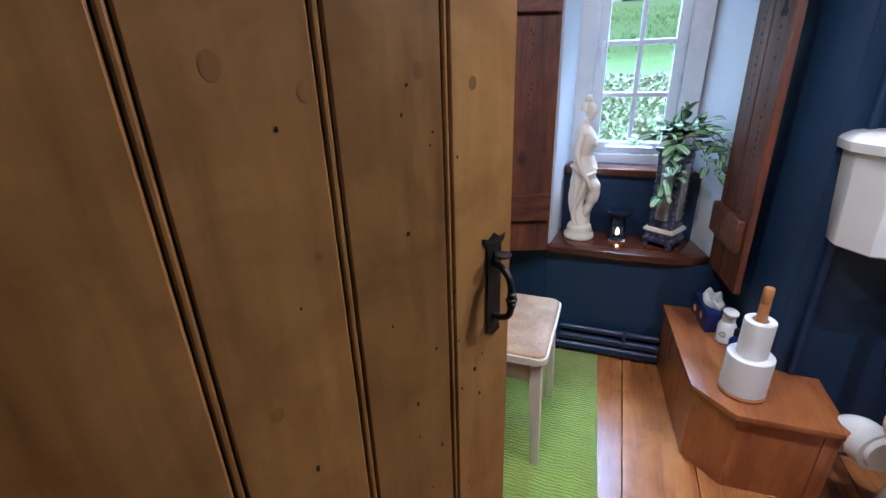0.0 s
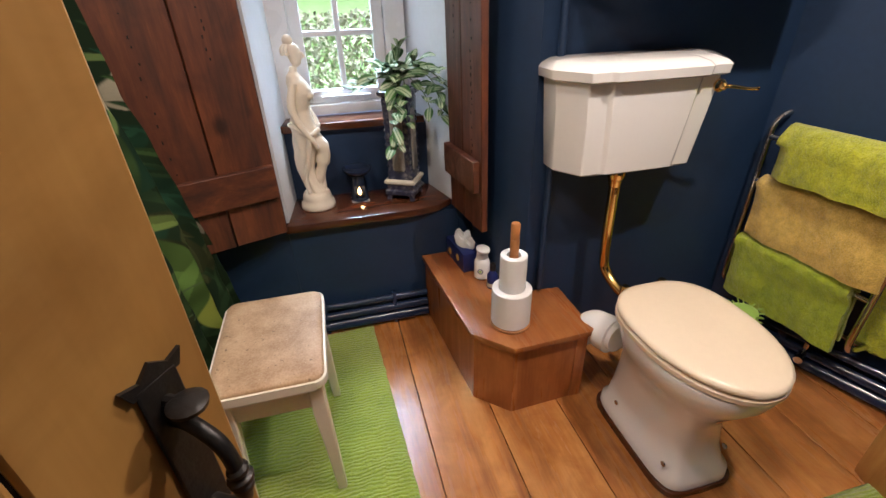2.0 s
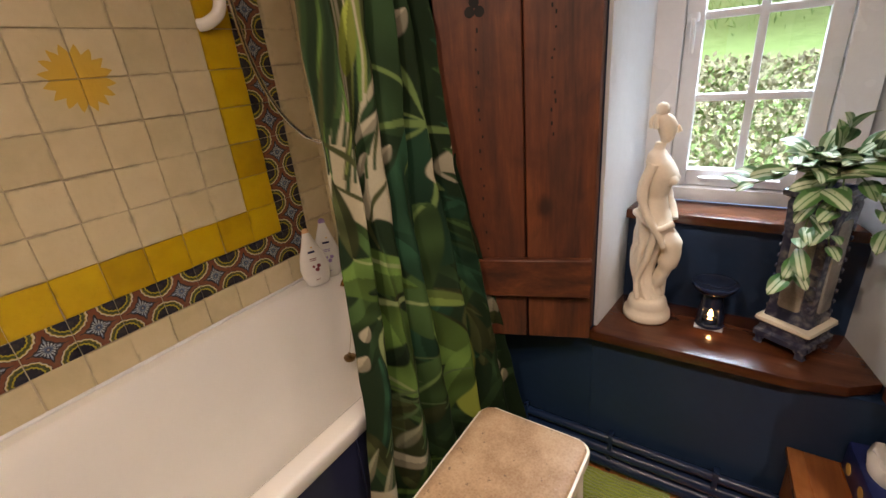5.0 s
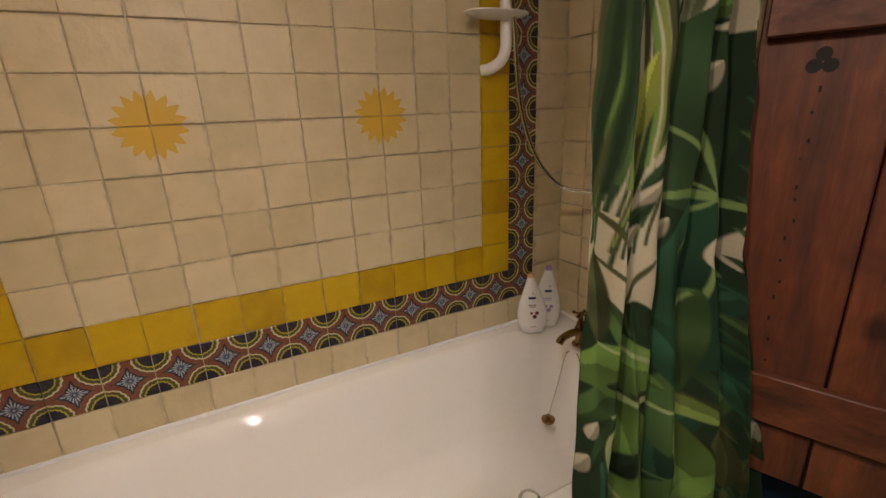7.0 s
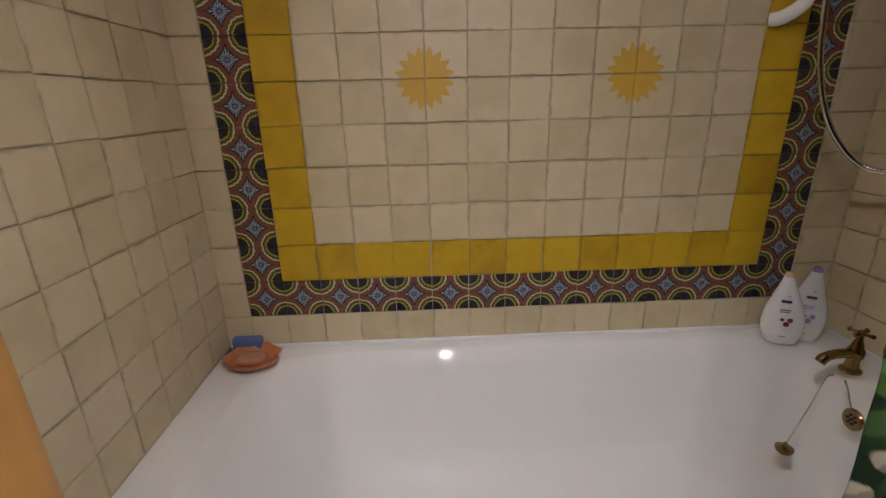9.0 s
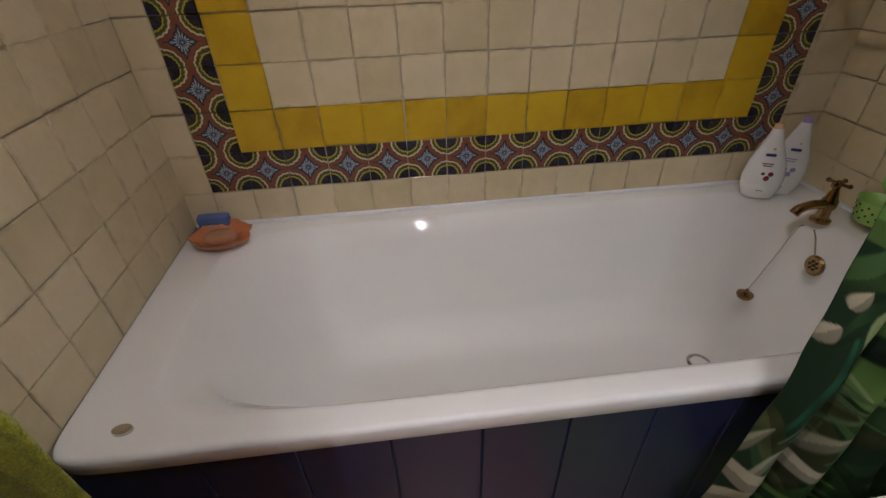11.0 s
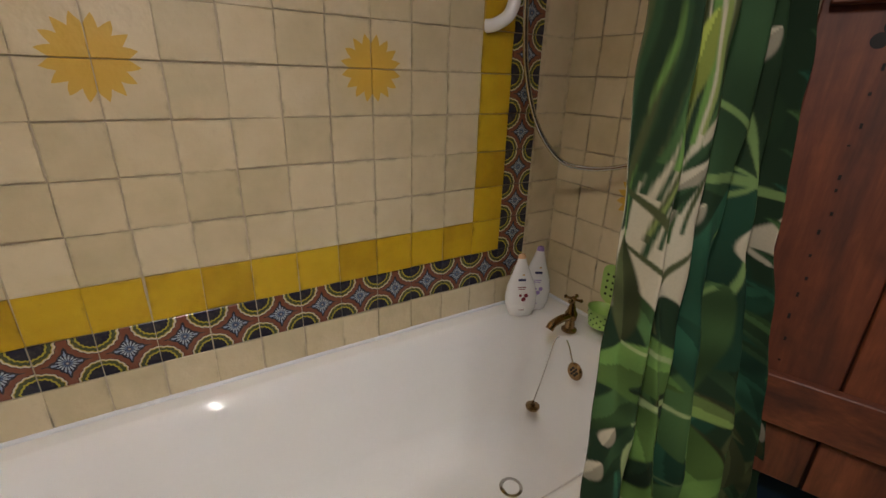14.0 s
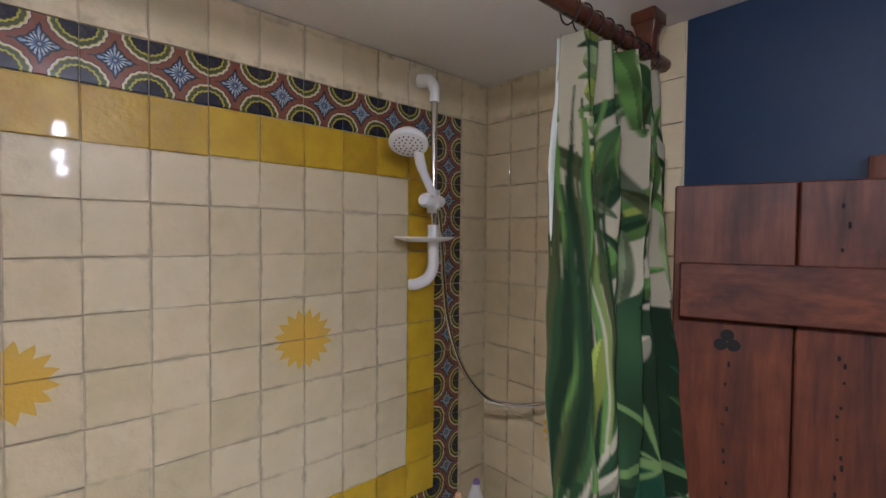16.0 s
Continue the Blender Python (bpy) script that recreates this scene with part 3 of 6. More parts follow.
def shutter(name, hinge, angle, width, label, side, lean=0.0):
    """Two-board plank shutter with battens; side: the face that carries the battens."""
    t = thing(name, label, "shutter", (hinge[0], hinge[1], 0.5))
    m = Matrix.Translation((hinge[0], hinge[1], 0)) @ Matrix.Rotation(radians(angle), 4, "Z") @ Matrix.Translation((0, 0, 0.495)) @ Matrix.Rotation(radians(lean), 4, "X") @ Matrix.Translation((0, 0, -0.495))
    z0, z1, th = 0.495, 1.642, 0.024

    def put(nm, bm, mat, label=""):
        bm.transform(m)
        return part(nm, bm, mat, t, label)

    cuts = (0.0, width * 0.46, width)
    for a, b in zip(cuts, cuts[1:]):
        put("board", made_box(a + 0.0015, b - 0.0015, 0, th, z0, z1, 0.003, 1), W_shutter)
    ys = (th + 0.0005, th + 0.024) if side > 0 else (-0.024, -0.0005)
    for zb in (0.635, 1.382):
        put("batten", made_box(0.006, width - 0.012, *ys, zb, zb + 0.108, 0.003, seg=1), W_shutter_x)
    yf = th + 0.0006 if side > 0 else -0.0006
    cx = width * 0.74
    # dark discs on the face paint the hole's shade; the board stays whole
    bm = bmesh.new()
    for ang in (90, 210, 330):
        px, pz = cx + 0.0125 * math.cos(radians(ang)), 1.338 + 0.0125 * math.sin(radians(ang))
        ring = [(px + 0.0115 * math.cos(k * math.pi / 10), yf, pz + 0.0115 * math.sin(k * math.pi / 10)) for k in range(20)]
        ring2 = [(x, yf - 0.003 * side, z) for x, y, z in ring]
        loft(bm, [ring2, ring])
    put("clover_hole", bm, M_dark, "clover-shaped hole drawn as dark discs")
    # nail holes are thin dark chips, their depth only painted
    rng = random.Random(int(width * 1000))
    for line, top, low in ((cx, 1.30, 0.76), (width * 0.28, 1.60, 1.05)):
        z = top
        while z > low:
            if abs(z - 1.43) > 0.08:
                x = line + rng.uniform(-0.005, 0.005)
                h = rng.uniform(0.003, 0.012)
                put("nail_hole", made_box(x - 0.002, x + 0.002, min(yf, yf + 0.0012 * side), max(yf, yf + 0.0012 * side), z - h, z), M_dark)
            z -= rng.uniform(0.012, 0.05)
    return t


shutter("window_shutter", (-0.158, 1.876), 180 + 21, 0.37, "red-brown plank shutter folded back beside the bath", 1)
shutter("window_shutter", (0.451, 1.906), -90 + 7, 0.264, "red-brown plank shutter folded back against the alcove wall", -1, 1.0)

structure("window_trim", made_box(-0.228, -0.162, 1.893, 1.9185, 0.50, 1.69, 0.003), W_shutter, "red-brown board beside the window opening", "trim")

# ---- bath ----
BX0, BX1, BY0, BY1, BZ = XW + 0.004, -0.482, YS + 0.002, YN - 0.006, 0.530
bath = thing("bathtub", "white enamelled bathtub with a navy panelled front", "bathtub", ((BX0 + BX1) / 2, 1.0, 0))
bcx, bcy = (BX0 + BX1) / 2, (BY0 + BY1) / 2
rings = []
K = 64
hx, hy = (BX1 - BX0) / 2, (BY1 - BY0) / 2
for z, inset, pw in ((-0.038, 0.0015, 26), (-0.036, 0, 26), (-0.010, 0, 26), (-0.0075, 0.0004, 26), (-0.003, 0.0025, 25), (-0.0005, 0.0065, 24), (0, 0.010, 22)):
    rings.append(oval(bcx, bcy, BZ + z, hx - inset, hy - inset * 0.2, K, pw))
rings.append(oval(bcx, bcy, BZ, hx - 0.013, hy - 0.004, K, 22))
icx, icy = bcx + 0.0, bcy + 0.01
for z, ix, iy, oy, pw in ((BZ, 0.308, 0.806, 0.0, 6.8), (BZ - 0.0008, 0.306, 0.804, 0.0, 6.8), (BZ - 0.005, 0.299, 0.796, 0.0, 6.4), (BZ - 0.014, 0.290, 0.786, 0.0, 6.0), (BZ - 0.05, 0.268, 0.757, 0.004, 5.0),
                          (BZ - 0.18, 0.252, 0.715, 0.02, 4.6), (BZ - 0.30, 0.232, 0.665, 0.04, 4.4), (BZ - 0.355, 0.20, 0.61, 0.055, 4.2),
                          (BZ - 0.378, 0.14, 0.52, 0.07, 4.0), (BZ - 0.383, 0.05, 0.3, 0.08, 3.0)):
    rings.append(oval(icx, icy + oy, z, ix, iy, K, pw))
bm = bmesh.new()
loft(bm, rings, caps=False)
bm.faces.new(list(bm.verts)[-K:])
part("tub", bm, M_enamel, bath, smooth=60)
bm = bmesh.new()
box(bm, BX1 - 0.030, BX1 - 0.016, BY0, BY1, 0.0, BZ - 0.039)
part("panel_backing", bm, M_panel, bath)
for y0, y1 in zip((0.097, 0.318, 0.478, 0.637, 0.796, 0.953, 1.112, 1.271, 1.43, 1.59, 1.75), (0.318, 0.478, 0.637, 0.796, 0.953, 1.112, 1.271, 1.43, 1.59, 1.75, 1.914)):
    part("front_board", made_box(BX1 - 0.016, BX1 - 0.007, y0 + 0.0012, y1 - 0.0012, 0.036, BZ - 0.039, 0.002, 1), M_panel, bath)
part("plinth", made_box(BX1 - 0.018, BX1 + 0.034, BY0, BY1, 0.0, 0.034, 0.008), M_panel, bath)
bm = bmesh.new()
lathe(bm, 0, 0, [(0.026, 0.0), (0.027, 0.004), (0.022, 0.009), (0.016, 0.008), (0.001, 0.0075)], 24)
bm.transform(Matrix.Translation((-0.845, 1.728, 0.462)) @ Matrix.Rotation(radians(82), 4, "X"))
ov = part("overflow", bm, M_bronze, bath, "aged brass overflow rose")
# dark studs give the rose's openings their shade by colour
bm = bmesh.new()
for j in range(7):
    a = j * math.pi / 3
    ox, oz = (0, 0) if j == 6 else (0.0105 * math.cos(a), 0.0105 * math.sin(a))
    bmm = [(ox + 0.0035 * math.cos(k * math.pi / 5), oz + 0.0035 * math.sin(k * math.pi / 5), 0.0095) for k in range(10)]
    loft(bm, [[(x, y, 0.008) for x, y, z in bmm], bmm])
bm.transform(Matrix.Translation((-0.845, 1.728, 0.462)) @ Matrix.Rotation(radians(82), 4, "X"))
part("overflow_holes", bm, M_dark, ov)
bm = bmesh.new()
lathe(bm, -0.826, 1.50, [(0.034, 0.147), (0.034, 0.151), (0.026, 0.152), (0.024, 0.149), (0.001, 0.149)], 28)
part("plug_hole", bm, M_chrome, bath, "chrome waste grid")
gx = -0.533
bm = bmesh.new()
loft(bm, [oval(gx, 0.202, BZ + 0.0005, 0.011, 0.017, 16), oval(gx, 0.202, BZ + 0.006, 0.010, 0.016, 16), oval(gx, 0.202, BZ + 0.004, 0.004, 0.010, 16)])
part("grip_cap", bm, M_chrome, bath, "small chrome cap in the rim")

# ---- toilet ----
toilet = thing("toilet", "white ceramic toilet with a cream closed lid", "toilet", (0.88, 1.1, 0))
part("plinth", made_prism([(p[0], p[1]) for p in oval(0.872, 1.108, 0, 0.116, 0.190, 28, 6)], 0.0, 0.022, 0.003), W_sill, toilet, "dark wooden plinth")
bm = bmesh.new()
loft(bm, [oval(cx, cy, z, ax, ay, 40, pw) for z, cx, cy, ax, ay, pw in (
    (0.022, 0.872, 1.108, 0.110, 0.184, 5.0), (0.050, 0.872, 1.108, 0.108, 0.182, 5.0), (0.062, 0.872, 1.110, 0.098, 0.172, 4.5),
    (0.12, 0.872, 1.118, 0.090, 0.160, 4.0), (0.20, 0.874, 1.122, 0.088, 0.155, 3.4), (0.26, 0.876, 1.112, 0.102, 0.170, 2.8),
    (0.31, 0.878, 1.098, 0.130, 0.192, 2.5), (0.35, 0.879, 1.088, 0.148, 0.208, 2.4), (0.385, 0.88, 1.086, 0.155, 0.214, 2.4), (0.398, 0.88, 1.086, 0.152, 0.211, 2.4))])
part("pan", bm, M_ceramic, toilet, smooth=60)


def seat_ring(z, grow=0.0):
    pts = []
    for k in range(44):
        a = 2 * math.pi * k / 44
        c, s = math.cos(a), math.sin(a)
        pw = 2.05 if s < 0 else 3.4
        x = math.copysign(abs(c) ** (2 / pw), c) * (0.162 + grow) * (1.0 if s < 0 else 1.0 - 0.20 * s ** 2)
        y = math.copysign(abs(s) ** (2 / pw), s) * (0.245 if s < 0 else 0.198) + grow * s
        pts.append((0.881 + x, 1.105 + y, z))
    return pts


bm = bmesh.new()
loft(bm, [seat_ring(0.400, -0.006), seat_ring(0.404, 0), seat_ring(0.416, 0), seat_ring(0.420, -0.006)])
part("seat", bm, M_seat, toilet)
bm = bmesh.new()
loft(bm, [seat_ring(0.422, -0.008), seat_ring(0.426, -0.001), seat_ring(0.436, -0.001), seat_ring(0.442, -0.010), seat_ring(0.445, -0.03), seat_ring(0.447, -0.09)])
part("lid", bm, M_seat, toilet, smooth=60)
for x in (0.82, 0.945):
    bm = bmesh.new()
    lathe(bm, x, 1.312, [(0.014, 0.398), (0.014, 0.425), (0.010, 0.432)], 14)
    part("hinge", bm, M_brass, toilet)
for y in (0.975, 1.19):
    for x, s in ((0.7745, -1), (0.9695, 1)):
        bm = bmesh.new()
        lathe(bm, 0, 0, [(0.008, 0), (0.008, 0.003), (0.003, 0.006)], 12)
        bm.transform(Matrix.Translation((x, y, 0.085)) @ Matrix.Rotation(radians(90 * s), 4, "Y"))
        part("bolt", bm, M_chrome, toilet)
bm = bmesh.new()
tube(bm, curve([(0.80, 1.27, 0.27), (0.775, 1.35, 0.265), (0.74, 1.37, 0.235), (0.69, 1.38, 0.225)], 6), 0.048, 18)
tube(bm, [(0.79, 1.285, 0.268), (0.777, 1.32, 0.266)], 0.058, 18)
part("soil_pipe", bm, M_plastic, toilet, "white plastic soil pipe")

cistern = thing("toilet_cistern", "white ceramic wall-hung cistern with a moulded lid", "cistern", (0.86, 1.5, 0.75))


def cistern_ring(z, x0, x1, front, ch, back=YT - 0.004):
    return [(x0, back, z), (x0, front + ch * 1.7, z), (x0 + ch, front + 0.010, z), (x0 + ch + 0.055, front + 0.010, z), (x0 + ch + 0.066, front, z),
            (x1 - ch - 0.066, front, z), (x1 - ch - 0.055, front + 0.010, z), (x1 - ch, front + 0.010, z), (x1, front + ch * 1.7, z), (x1, back, z)]


bm = bmesh.new()
loft(bm, [cistern_ring(z, *a) for z, *a in ((0.742, 0.652, 1.076, 1.425, 0.046), (0.750, 0.643, 1.085, 1.414, 0.050), (0.90, 0.632, 1.098, 1.404, 0.050), (0.994, 0.622, 1.108, 1.398, 0.050))])
bmesh.ops.bevel(bm, geom=[e for e in bm.edges if abs(e.verts[0].co.z - e.verts[1].co.z) > 0.04 or (e.verts[0].co.z < 0.745 and e.verts[1].co.z < 0.745)], offset=0.006, segments=3, affect="EDGES", profile=0.5)
part("tank", bm, M_ceramic, cistern, smooth=35)
bm = bmesh.new()
loft(bm, [cistern_ring(z, *a) for z, *a in ((0.9945, 0.616, 1.112, 1.386, 0.056), (1.000, 0.606, 1.122, 1.376, 0.060), (1.022, 0.604, 1.124, 1.374, 0.060), (1.032, 0.612, 1.116, 1.384, 0.060),
                                            (1.041, 0.630, 1.096, 1.412, 0.055), (1.046, 0.665, 1.062, 1.44, 0.045))])
bmesh.ops.bevel(bm, geom=[e for e in bm.edges if 0.997 < min(v.co.z for v in e.verts) and abs(e.verts[0].co.z - e.verts[1].co.z) > 0.005], offset=0.004, segments=2, affect="EDGES", profile=0.5)
part("lid", bm, M_ceramic, cistern, smooth=35)
bm = bmesh.new()
lathe(bm, 0, 0, [(0.017, 0), (0.017, 0.006), (0.009, 0.010), (0.009, 0.022), (0.005, 0.026)], 18)
bm.transform(Matrix.Translation((1.058, 1.408, 0.966)) @ Matrix.Rotation(radians(90), 4, "X"))
tube(bm, curve([(1.058, 1.385, 0.966), (1.075, 1.378, 0.966), (1.125, 1.372, 0.958), (1.150, 1.370, 0.957)], 5), [0.006, 0.005, 0.005, 0.005, 0.005, 0.0045, 0.0045, 0.0045, 0.0045, 0.004, 0.004, 0.004, 0.004, 0.004, 0.004, 0.0055], 10)
part("flush_lever", bm, M_brass, cistern, "brass flush lever")
fp = curve([(0.838, 1.47, 0.76), (0.840, 1.47, 0.60), (0.845, 1.470, 0.46), (0.850, 1.462, 0.40), (0.860, 1.42, 0.365), (0.872, 1.36, 0.345), (0.878, 1.30, 0.338)], 8)
fpipe = part("flush_pipe", made_tube(fp, 0.0165, 16), M_brass, cistern, "polished brass flush pipe")
bm = bmesh.new()
lathe(bm, 0.838, 1.47, [(0.024, 0.742), (0.026, 0.735), (0.026, 0.715), (0.021, 0.708), (0.019, 0.69), (0.017, 0.685)], 12)
part("nut", bm, M_brass, fpipe)

# ---- boxed-in pipe bench ----
bench = thing("pipe_boxing", "orange-brown pine boxing for pipes with an angled corner", "boxing", (0.55, 1.6, 0))
foot = [(0.338, 1.916), (0.382, 1.408), (0.478, 1.312), (0.722, 1.322), (0.722, 1.56), (0.515, 1.60), (0.496, 1.916)]
part("front_panel", made_prism([(0.337, 1.916), (0.345, 1.916), (0.389, 1.412), (0.381, 1.408)][::-1], 0.0, 0.262), W_box, bench)
part("corner_panel", made_prism([(0.381, 1.4075), (0.389, 1.4115), (0.481, 1.3215), (0.4785, 1.3125)][::-1], 0.0, 0.262), W_box, bench)
part("end_panel", made_prism([(0.479, 1.3125), (0.4815, 1.3215), (0.690, 1.331), (0.690, 1.322)][::-1], 0.0, 0.262), W_box, bench)
part("end_strip", made_prism([(0.692, 1.320), (0.692, 1.331), (0.728, 1.331), (0.728, 1.320)][::-1], 0.0, 0.262), W_box, bench)
part("side_panel", made_prism([(0.718, 1.332), (0.718, 1.555), (0.728, 1.555), (0.728, 1.332)][::-1], 0.0, 0.262), W_box, bench)
part("top", made_prism([(0.324, 1.916), (0.368, 1.402), (0.472, 1.298), (0.742, 1.308), (0.742, 1.555), (0.615, 1.560), (0.566, 1.605), (0.546, 1.66), (0.538, 1.916)][::-1][::-1], 0.263, 0.285, 0.004), W_box_y, bench)

# ---- stool and rug ----
stool = thing("stool", "cream painted stool with a worn beige cork seat", "stool", (-0.18, 1.36, 0))
SX0, SX1, SY0, SY1, SZ = -0.322, -0.050, 1.178, 1.556, 0.437
ang = radians(1.5)


def srect(x0, x1, y0, y1, r, k=6):
    out = []
    for cx, cy, a0 in ((x1 - r, y1 - r, 0), (x0 + r, y1 - r, 90), (x0 + r, y0 + r, 180), (x1 - r, y0 + r, 270)):
        out += [(cx + r * math.cos(radians(a0 + 90 * j / k)), cy + r * math.sin(radians(a0 + 90 * j / k))) for j in range(k + 1)]
    return out


part("seat_frame", made_prism(srect(SX0, SX1, SY0, SY1, 0.03), SZ - 0.030, SZ - 0.006, 0.005), M_cream_paint, stool, "cream painted seat rim")
bm = bmesh.new()
loft(bm, [[(x, y, z) for x, y in srect(SX0 + g, SX1 - g, SY0 + g, SY1 - g, 0.027)] for z, g in ((SZ - 0.0055, 0.006), (SZ - 0.001, 0.007), (SZ + 0.003, 0.011), (SZ + 0.005, 0.03))])
part("seat", bm, M_cork, stool, "worn beige cork-pattern seat pad", smooth=60)
for a in ((SX0 + 0.035, SX1 - 0.035, SY0 + 0.022, SY0 + 0.040), (SX0 + 0.035, SX1 - 0.035, SY1 - 0.040, SY1 - 0.022), (SX0 + 0.022, SX0 + 0.040, SY0 + 0.042, SY1 - 0.042), (SX1 - 0.040, SX1 - 0.022, SY0 + 0.042, SY1 - 0.042)):
    part("apron", made_box(*a, SZ - 0.105, SZ - 0.031, 0.003), M_cream_paint, stool)
for x, sx in ((SX0 + 0.032, -1), (SX1 - 0.032, 1)):
    for y, sy in ((SY0 + 0.032, -1), (SY1 - 0.032, 1)):
        bm = bmesh.new()
        loft(bm, [[(x + ox + px * w, y + oy + py * w, z) for px, py in ((-1, -1), (1, -1), (1, 1), (-1, 1))] for z, w, ox, oy in (
            (0.012, 0.012, 0.012 * sx, 0.012 * sy), (0.20, 0.015, 0.006 * sx, 0.006 * sy), (SZ - 0.12, 0.018, 0, 0), (SZ - 0.0305, 0.018, 0, 0))])
        bmesh.ops.bevel(bm, geom=list(bm.edges), offset=0.003, segments=1, affect="EDGES")
        part("leg", bm, M_cream_paint, stool)

RX0, RX1, RY0, RY1 = -0.414, 0.1155, 1.005, 1.868
rug = thing("bath_rug", "lime green ribbed chenille bath rug", "rug", (-0.15, 1.45, 0))
bm = bmesh.new()
rng = random.Random(4)
nx, ny = 40, 60
grid = [[bm.verts.new((RX0 + (RX1 - RX0) * i / nx + (0.004 * noise.noise((i, j * 0.4, 1)) if i in (0, nx) else 0), RY0 + (RY1 - RY0) * j / ny + (0.004 * noise.noise((i * 0.4, j, 5)) if j in (0, ny) else 0),
         (0.004 if i in (0, nx) or j in (0, ny) else 0.0125) + 0.0022 * noise.noise((i * 1.7, j * 2.3, 0)))) for i in range(nx + 1)] for j in range(ny + 1)]
for j in range(ny):
    for i in range(nx):
        bm.faces.new((grid[j][i], grid[j][i + 1], grid[j + 1][i + 1], grid[j + 1][i]))
TURN = Matrix.Translation((-0.15, 1.45, 0)) @ Matrix.Rotation(radians(2.8), 4, "Z") @ Matrix.Translation((0.15, -1.45, 0))
bm.transform(TURN)
part("tufted_top", bm, M_rug, rug, smooth=80)
bm = made_box(RX0 + 0.004, RX1 - 0.004, RY0 + 0.004, RY1 - 0.004, 0.0005, 0.004)
bm.transform(TURN)
part("backing", bm, M_rug, rug)

# ---- door, standing ajar ----
HX, HY, EX, EY = -0.4636, 0.0035, -0.0714, 0.631
door = thing("door_1", "honey pine plank door standing ajar, with an iron thumb latch", "door", (HX, HY, 0), kind="structure")
dl = math.hypot(EX - HX, EY - HY)
dm = Matrix.Translation((HX, HY, 0)) @ Matrix.Rotation(math.atan2(EY - HY, EX - HX), 4, "Z")
DT = 0.030


def dput(nm, bm, mat, parent, label="", smooth=40):
    bm.transform(dm)
    return part(nm, bm, mat, parent, label, smooth)


cuts = [0.004, 0.150, dl - 0.363, dl - 0.354, dl - 0.228, dl - 0.219, dl - 0.102, dl - 0.094, dl]
for a, b in zip(cuts, cuts[1:]):
    dput("door_board", made_box(a + 0.0010, b - 0.0010, -DT, 0, 0.01, 1.96, 0.0022, 1), W_door, door)
dput("door_core", made_box(0.006, dl - 0.004, -DT + 0.004, -0.006, 0.012, 1.958), M_dark, door)

# ---- sealant bead between the bath and the tiles ----
bead = bmesh.new()
for p, q in (((XW + 0.007, YS + 0.01, 0.5325), (XW + 0.007, YN - 0.01, 0.5325)), ((XW + 0.01, YN - 0.009, 0.5325), (-0.56, YN - 0.009, 0.5325))):
    tube(bead, [p, q], 0.0065, 10)
structure("sealant_trim", bead, M_white_gloss, "white sealant bead between the bath and the tiles", "trim")

# door furniture, on the face towards the room
dm = dm @ Matrix.Translation((dl - 0.688, -DT, 0)) @ Matrix.Diagonal((1, -1, 1, 1))
HS = Matrix.Translation((0.656, 0, 0.968)) @ Matrix.Diagonal((0.74, 0.66, 0.68, 1)) @ Matrix.Translation((-0.656, 0, -0.945))
full = dm.copy()
dm = dm @ HS
latch = dput("latch_plate", made_box(0.640, 0.672, 0.0003, 0.0045, 0.865, 1.035, 0.0015, 1), M_iron, door, "black iron latch plate")
bm = bmesh.new()
prism(bm, [(0.637, 1.030), (0.675, 1.030), (0.680, 1.044), (0.668, 1.040), (0.656, 1.050), (0.645, 1.040), (0.632, 1.044)], 0.0003, 0.0040)
prism(bm, [(0.645, 0.866), (0.667, 0.866), (0.672, 0.850), (0.656, 0.842), (0.640, 0.850)][::-1], 0.0003, 0.0040)
bm.transform(Matrix(((1, 0, 0, 0), (0, 0, 1, 0), (0, 1, 0, 0), (0, 0, 0, 1))))
dput("plate_end", bm, M_iron, latch)
bm = bmesh.new()
hp = curve([(0.656, 0.004, 0.992), (0.656, 0.022, 0.990), (0.656, 0.044, 0.972), (0.656, 0.050, 0.935), (0.656, 0.045, 0.903), (0.656, 0.024, 0.888), (0.656, 0.004, 0.884)], 6)
tube(bm, hp, 0.0062, 10)
for z, r in ((0.945, 0.0085), (0.935, 0.0105), (0.925, 0.0085)):
    lathe(bm, 0.656, 0.050, [(r * 0.6, z - 0.005), (r, z - 0.002), (r, z + 0.002), (r * 0.6, z + 0.005)], 12)
dput("pull_handle", bm, M_iron, latch)
bm = bmesh.new()
tube(bm, [(0.656, 0.002, 1.012), (0.656, 0.016, 1.013)], 0.005, 8)
loft(bm, [oval(0.656, 0.026, 1.012, 0.013, 0.015, 16), oval(0.656, 0.026, 1.016, 0.014, 0.016, 16), oval(0.656, 0.026, 1.018, 0.010, 0.012, 16)])
dput("thumb_press", bm, M_iron, latch)
dm = full
rng = random.Random(9)
for x, z, s in ((0.383, 1.231, 0.011), (0.558, 1.223, 0.008), (0.624, 1.209, 0.007), (0.448, 1.211, 0.009), (0.542, 0.94, 0.008), (0.377, 0.924, 0.009), (0.440, 1.071, 0.005)):
    bm = bmesh.new()
    loft(bm, [oval(x, z, 0.0001, s * 0.7, s, 14), oval(x, z, 0.0003, s * 0.69, s * 0.98, 14)])
    bm.transform(Matrix(((1, 0, 0, 0), (0, 0, 1, 0), (0, 1, 0, 0), (0, 0, 0, 1))))
    dput("knot", bm, W_knot, door, "darker knot in the wood")
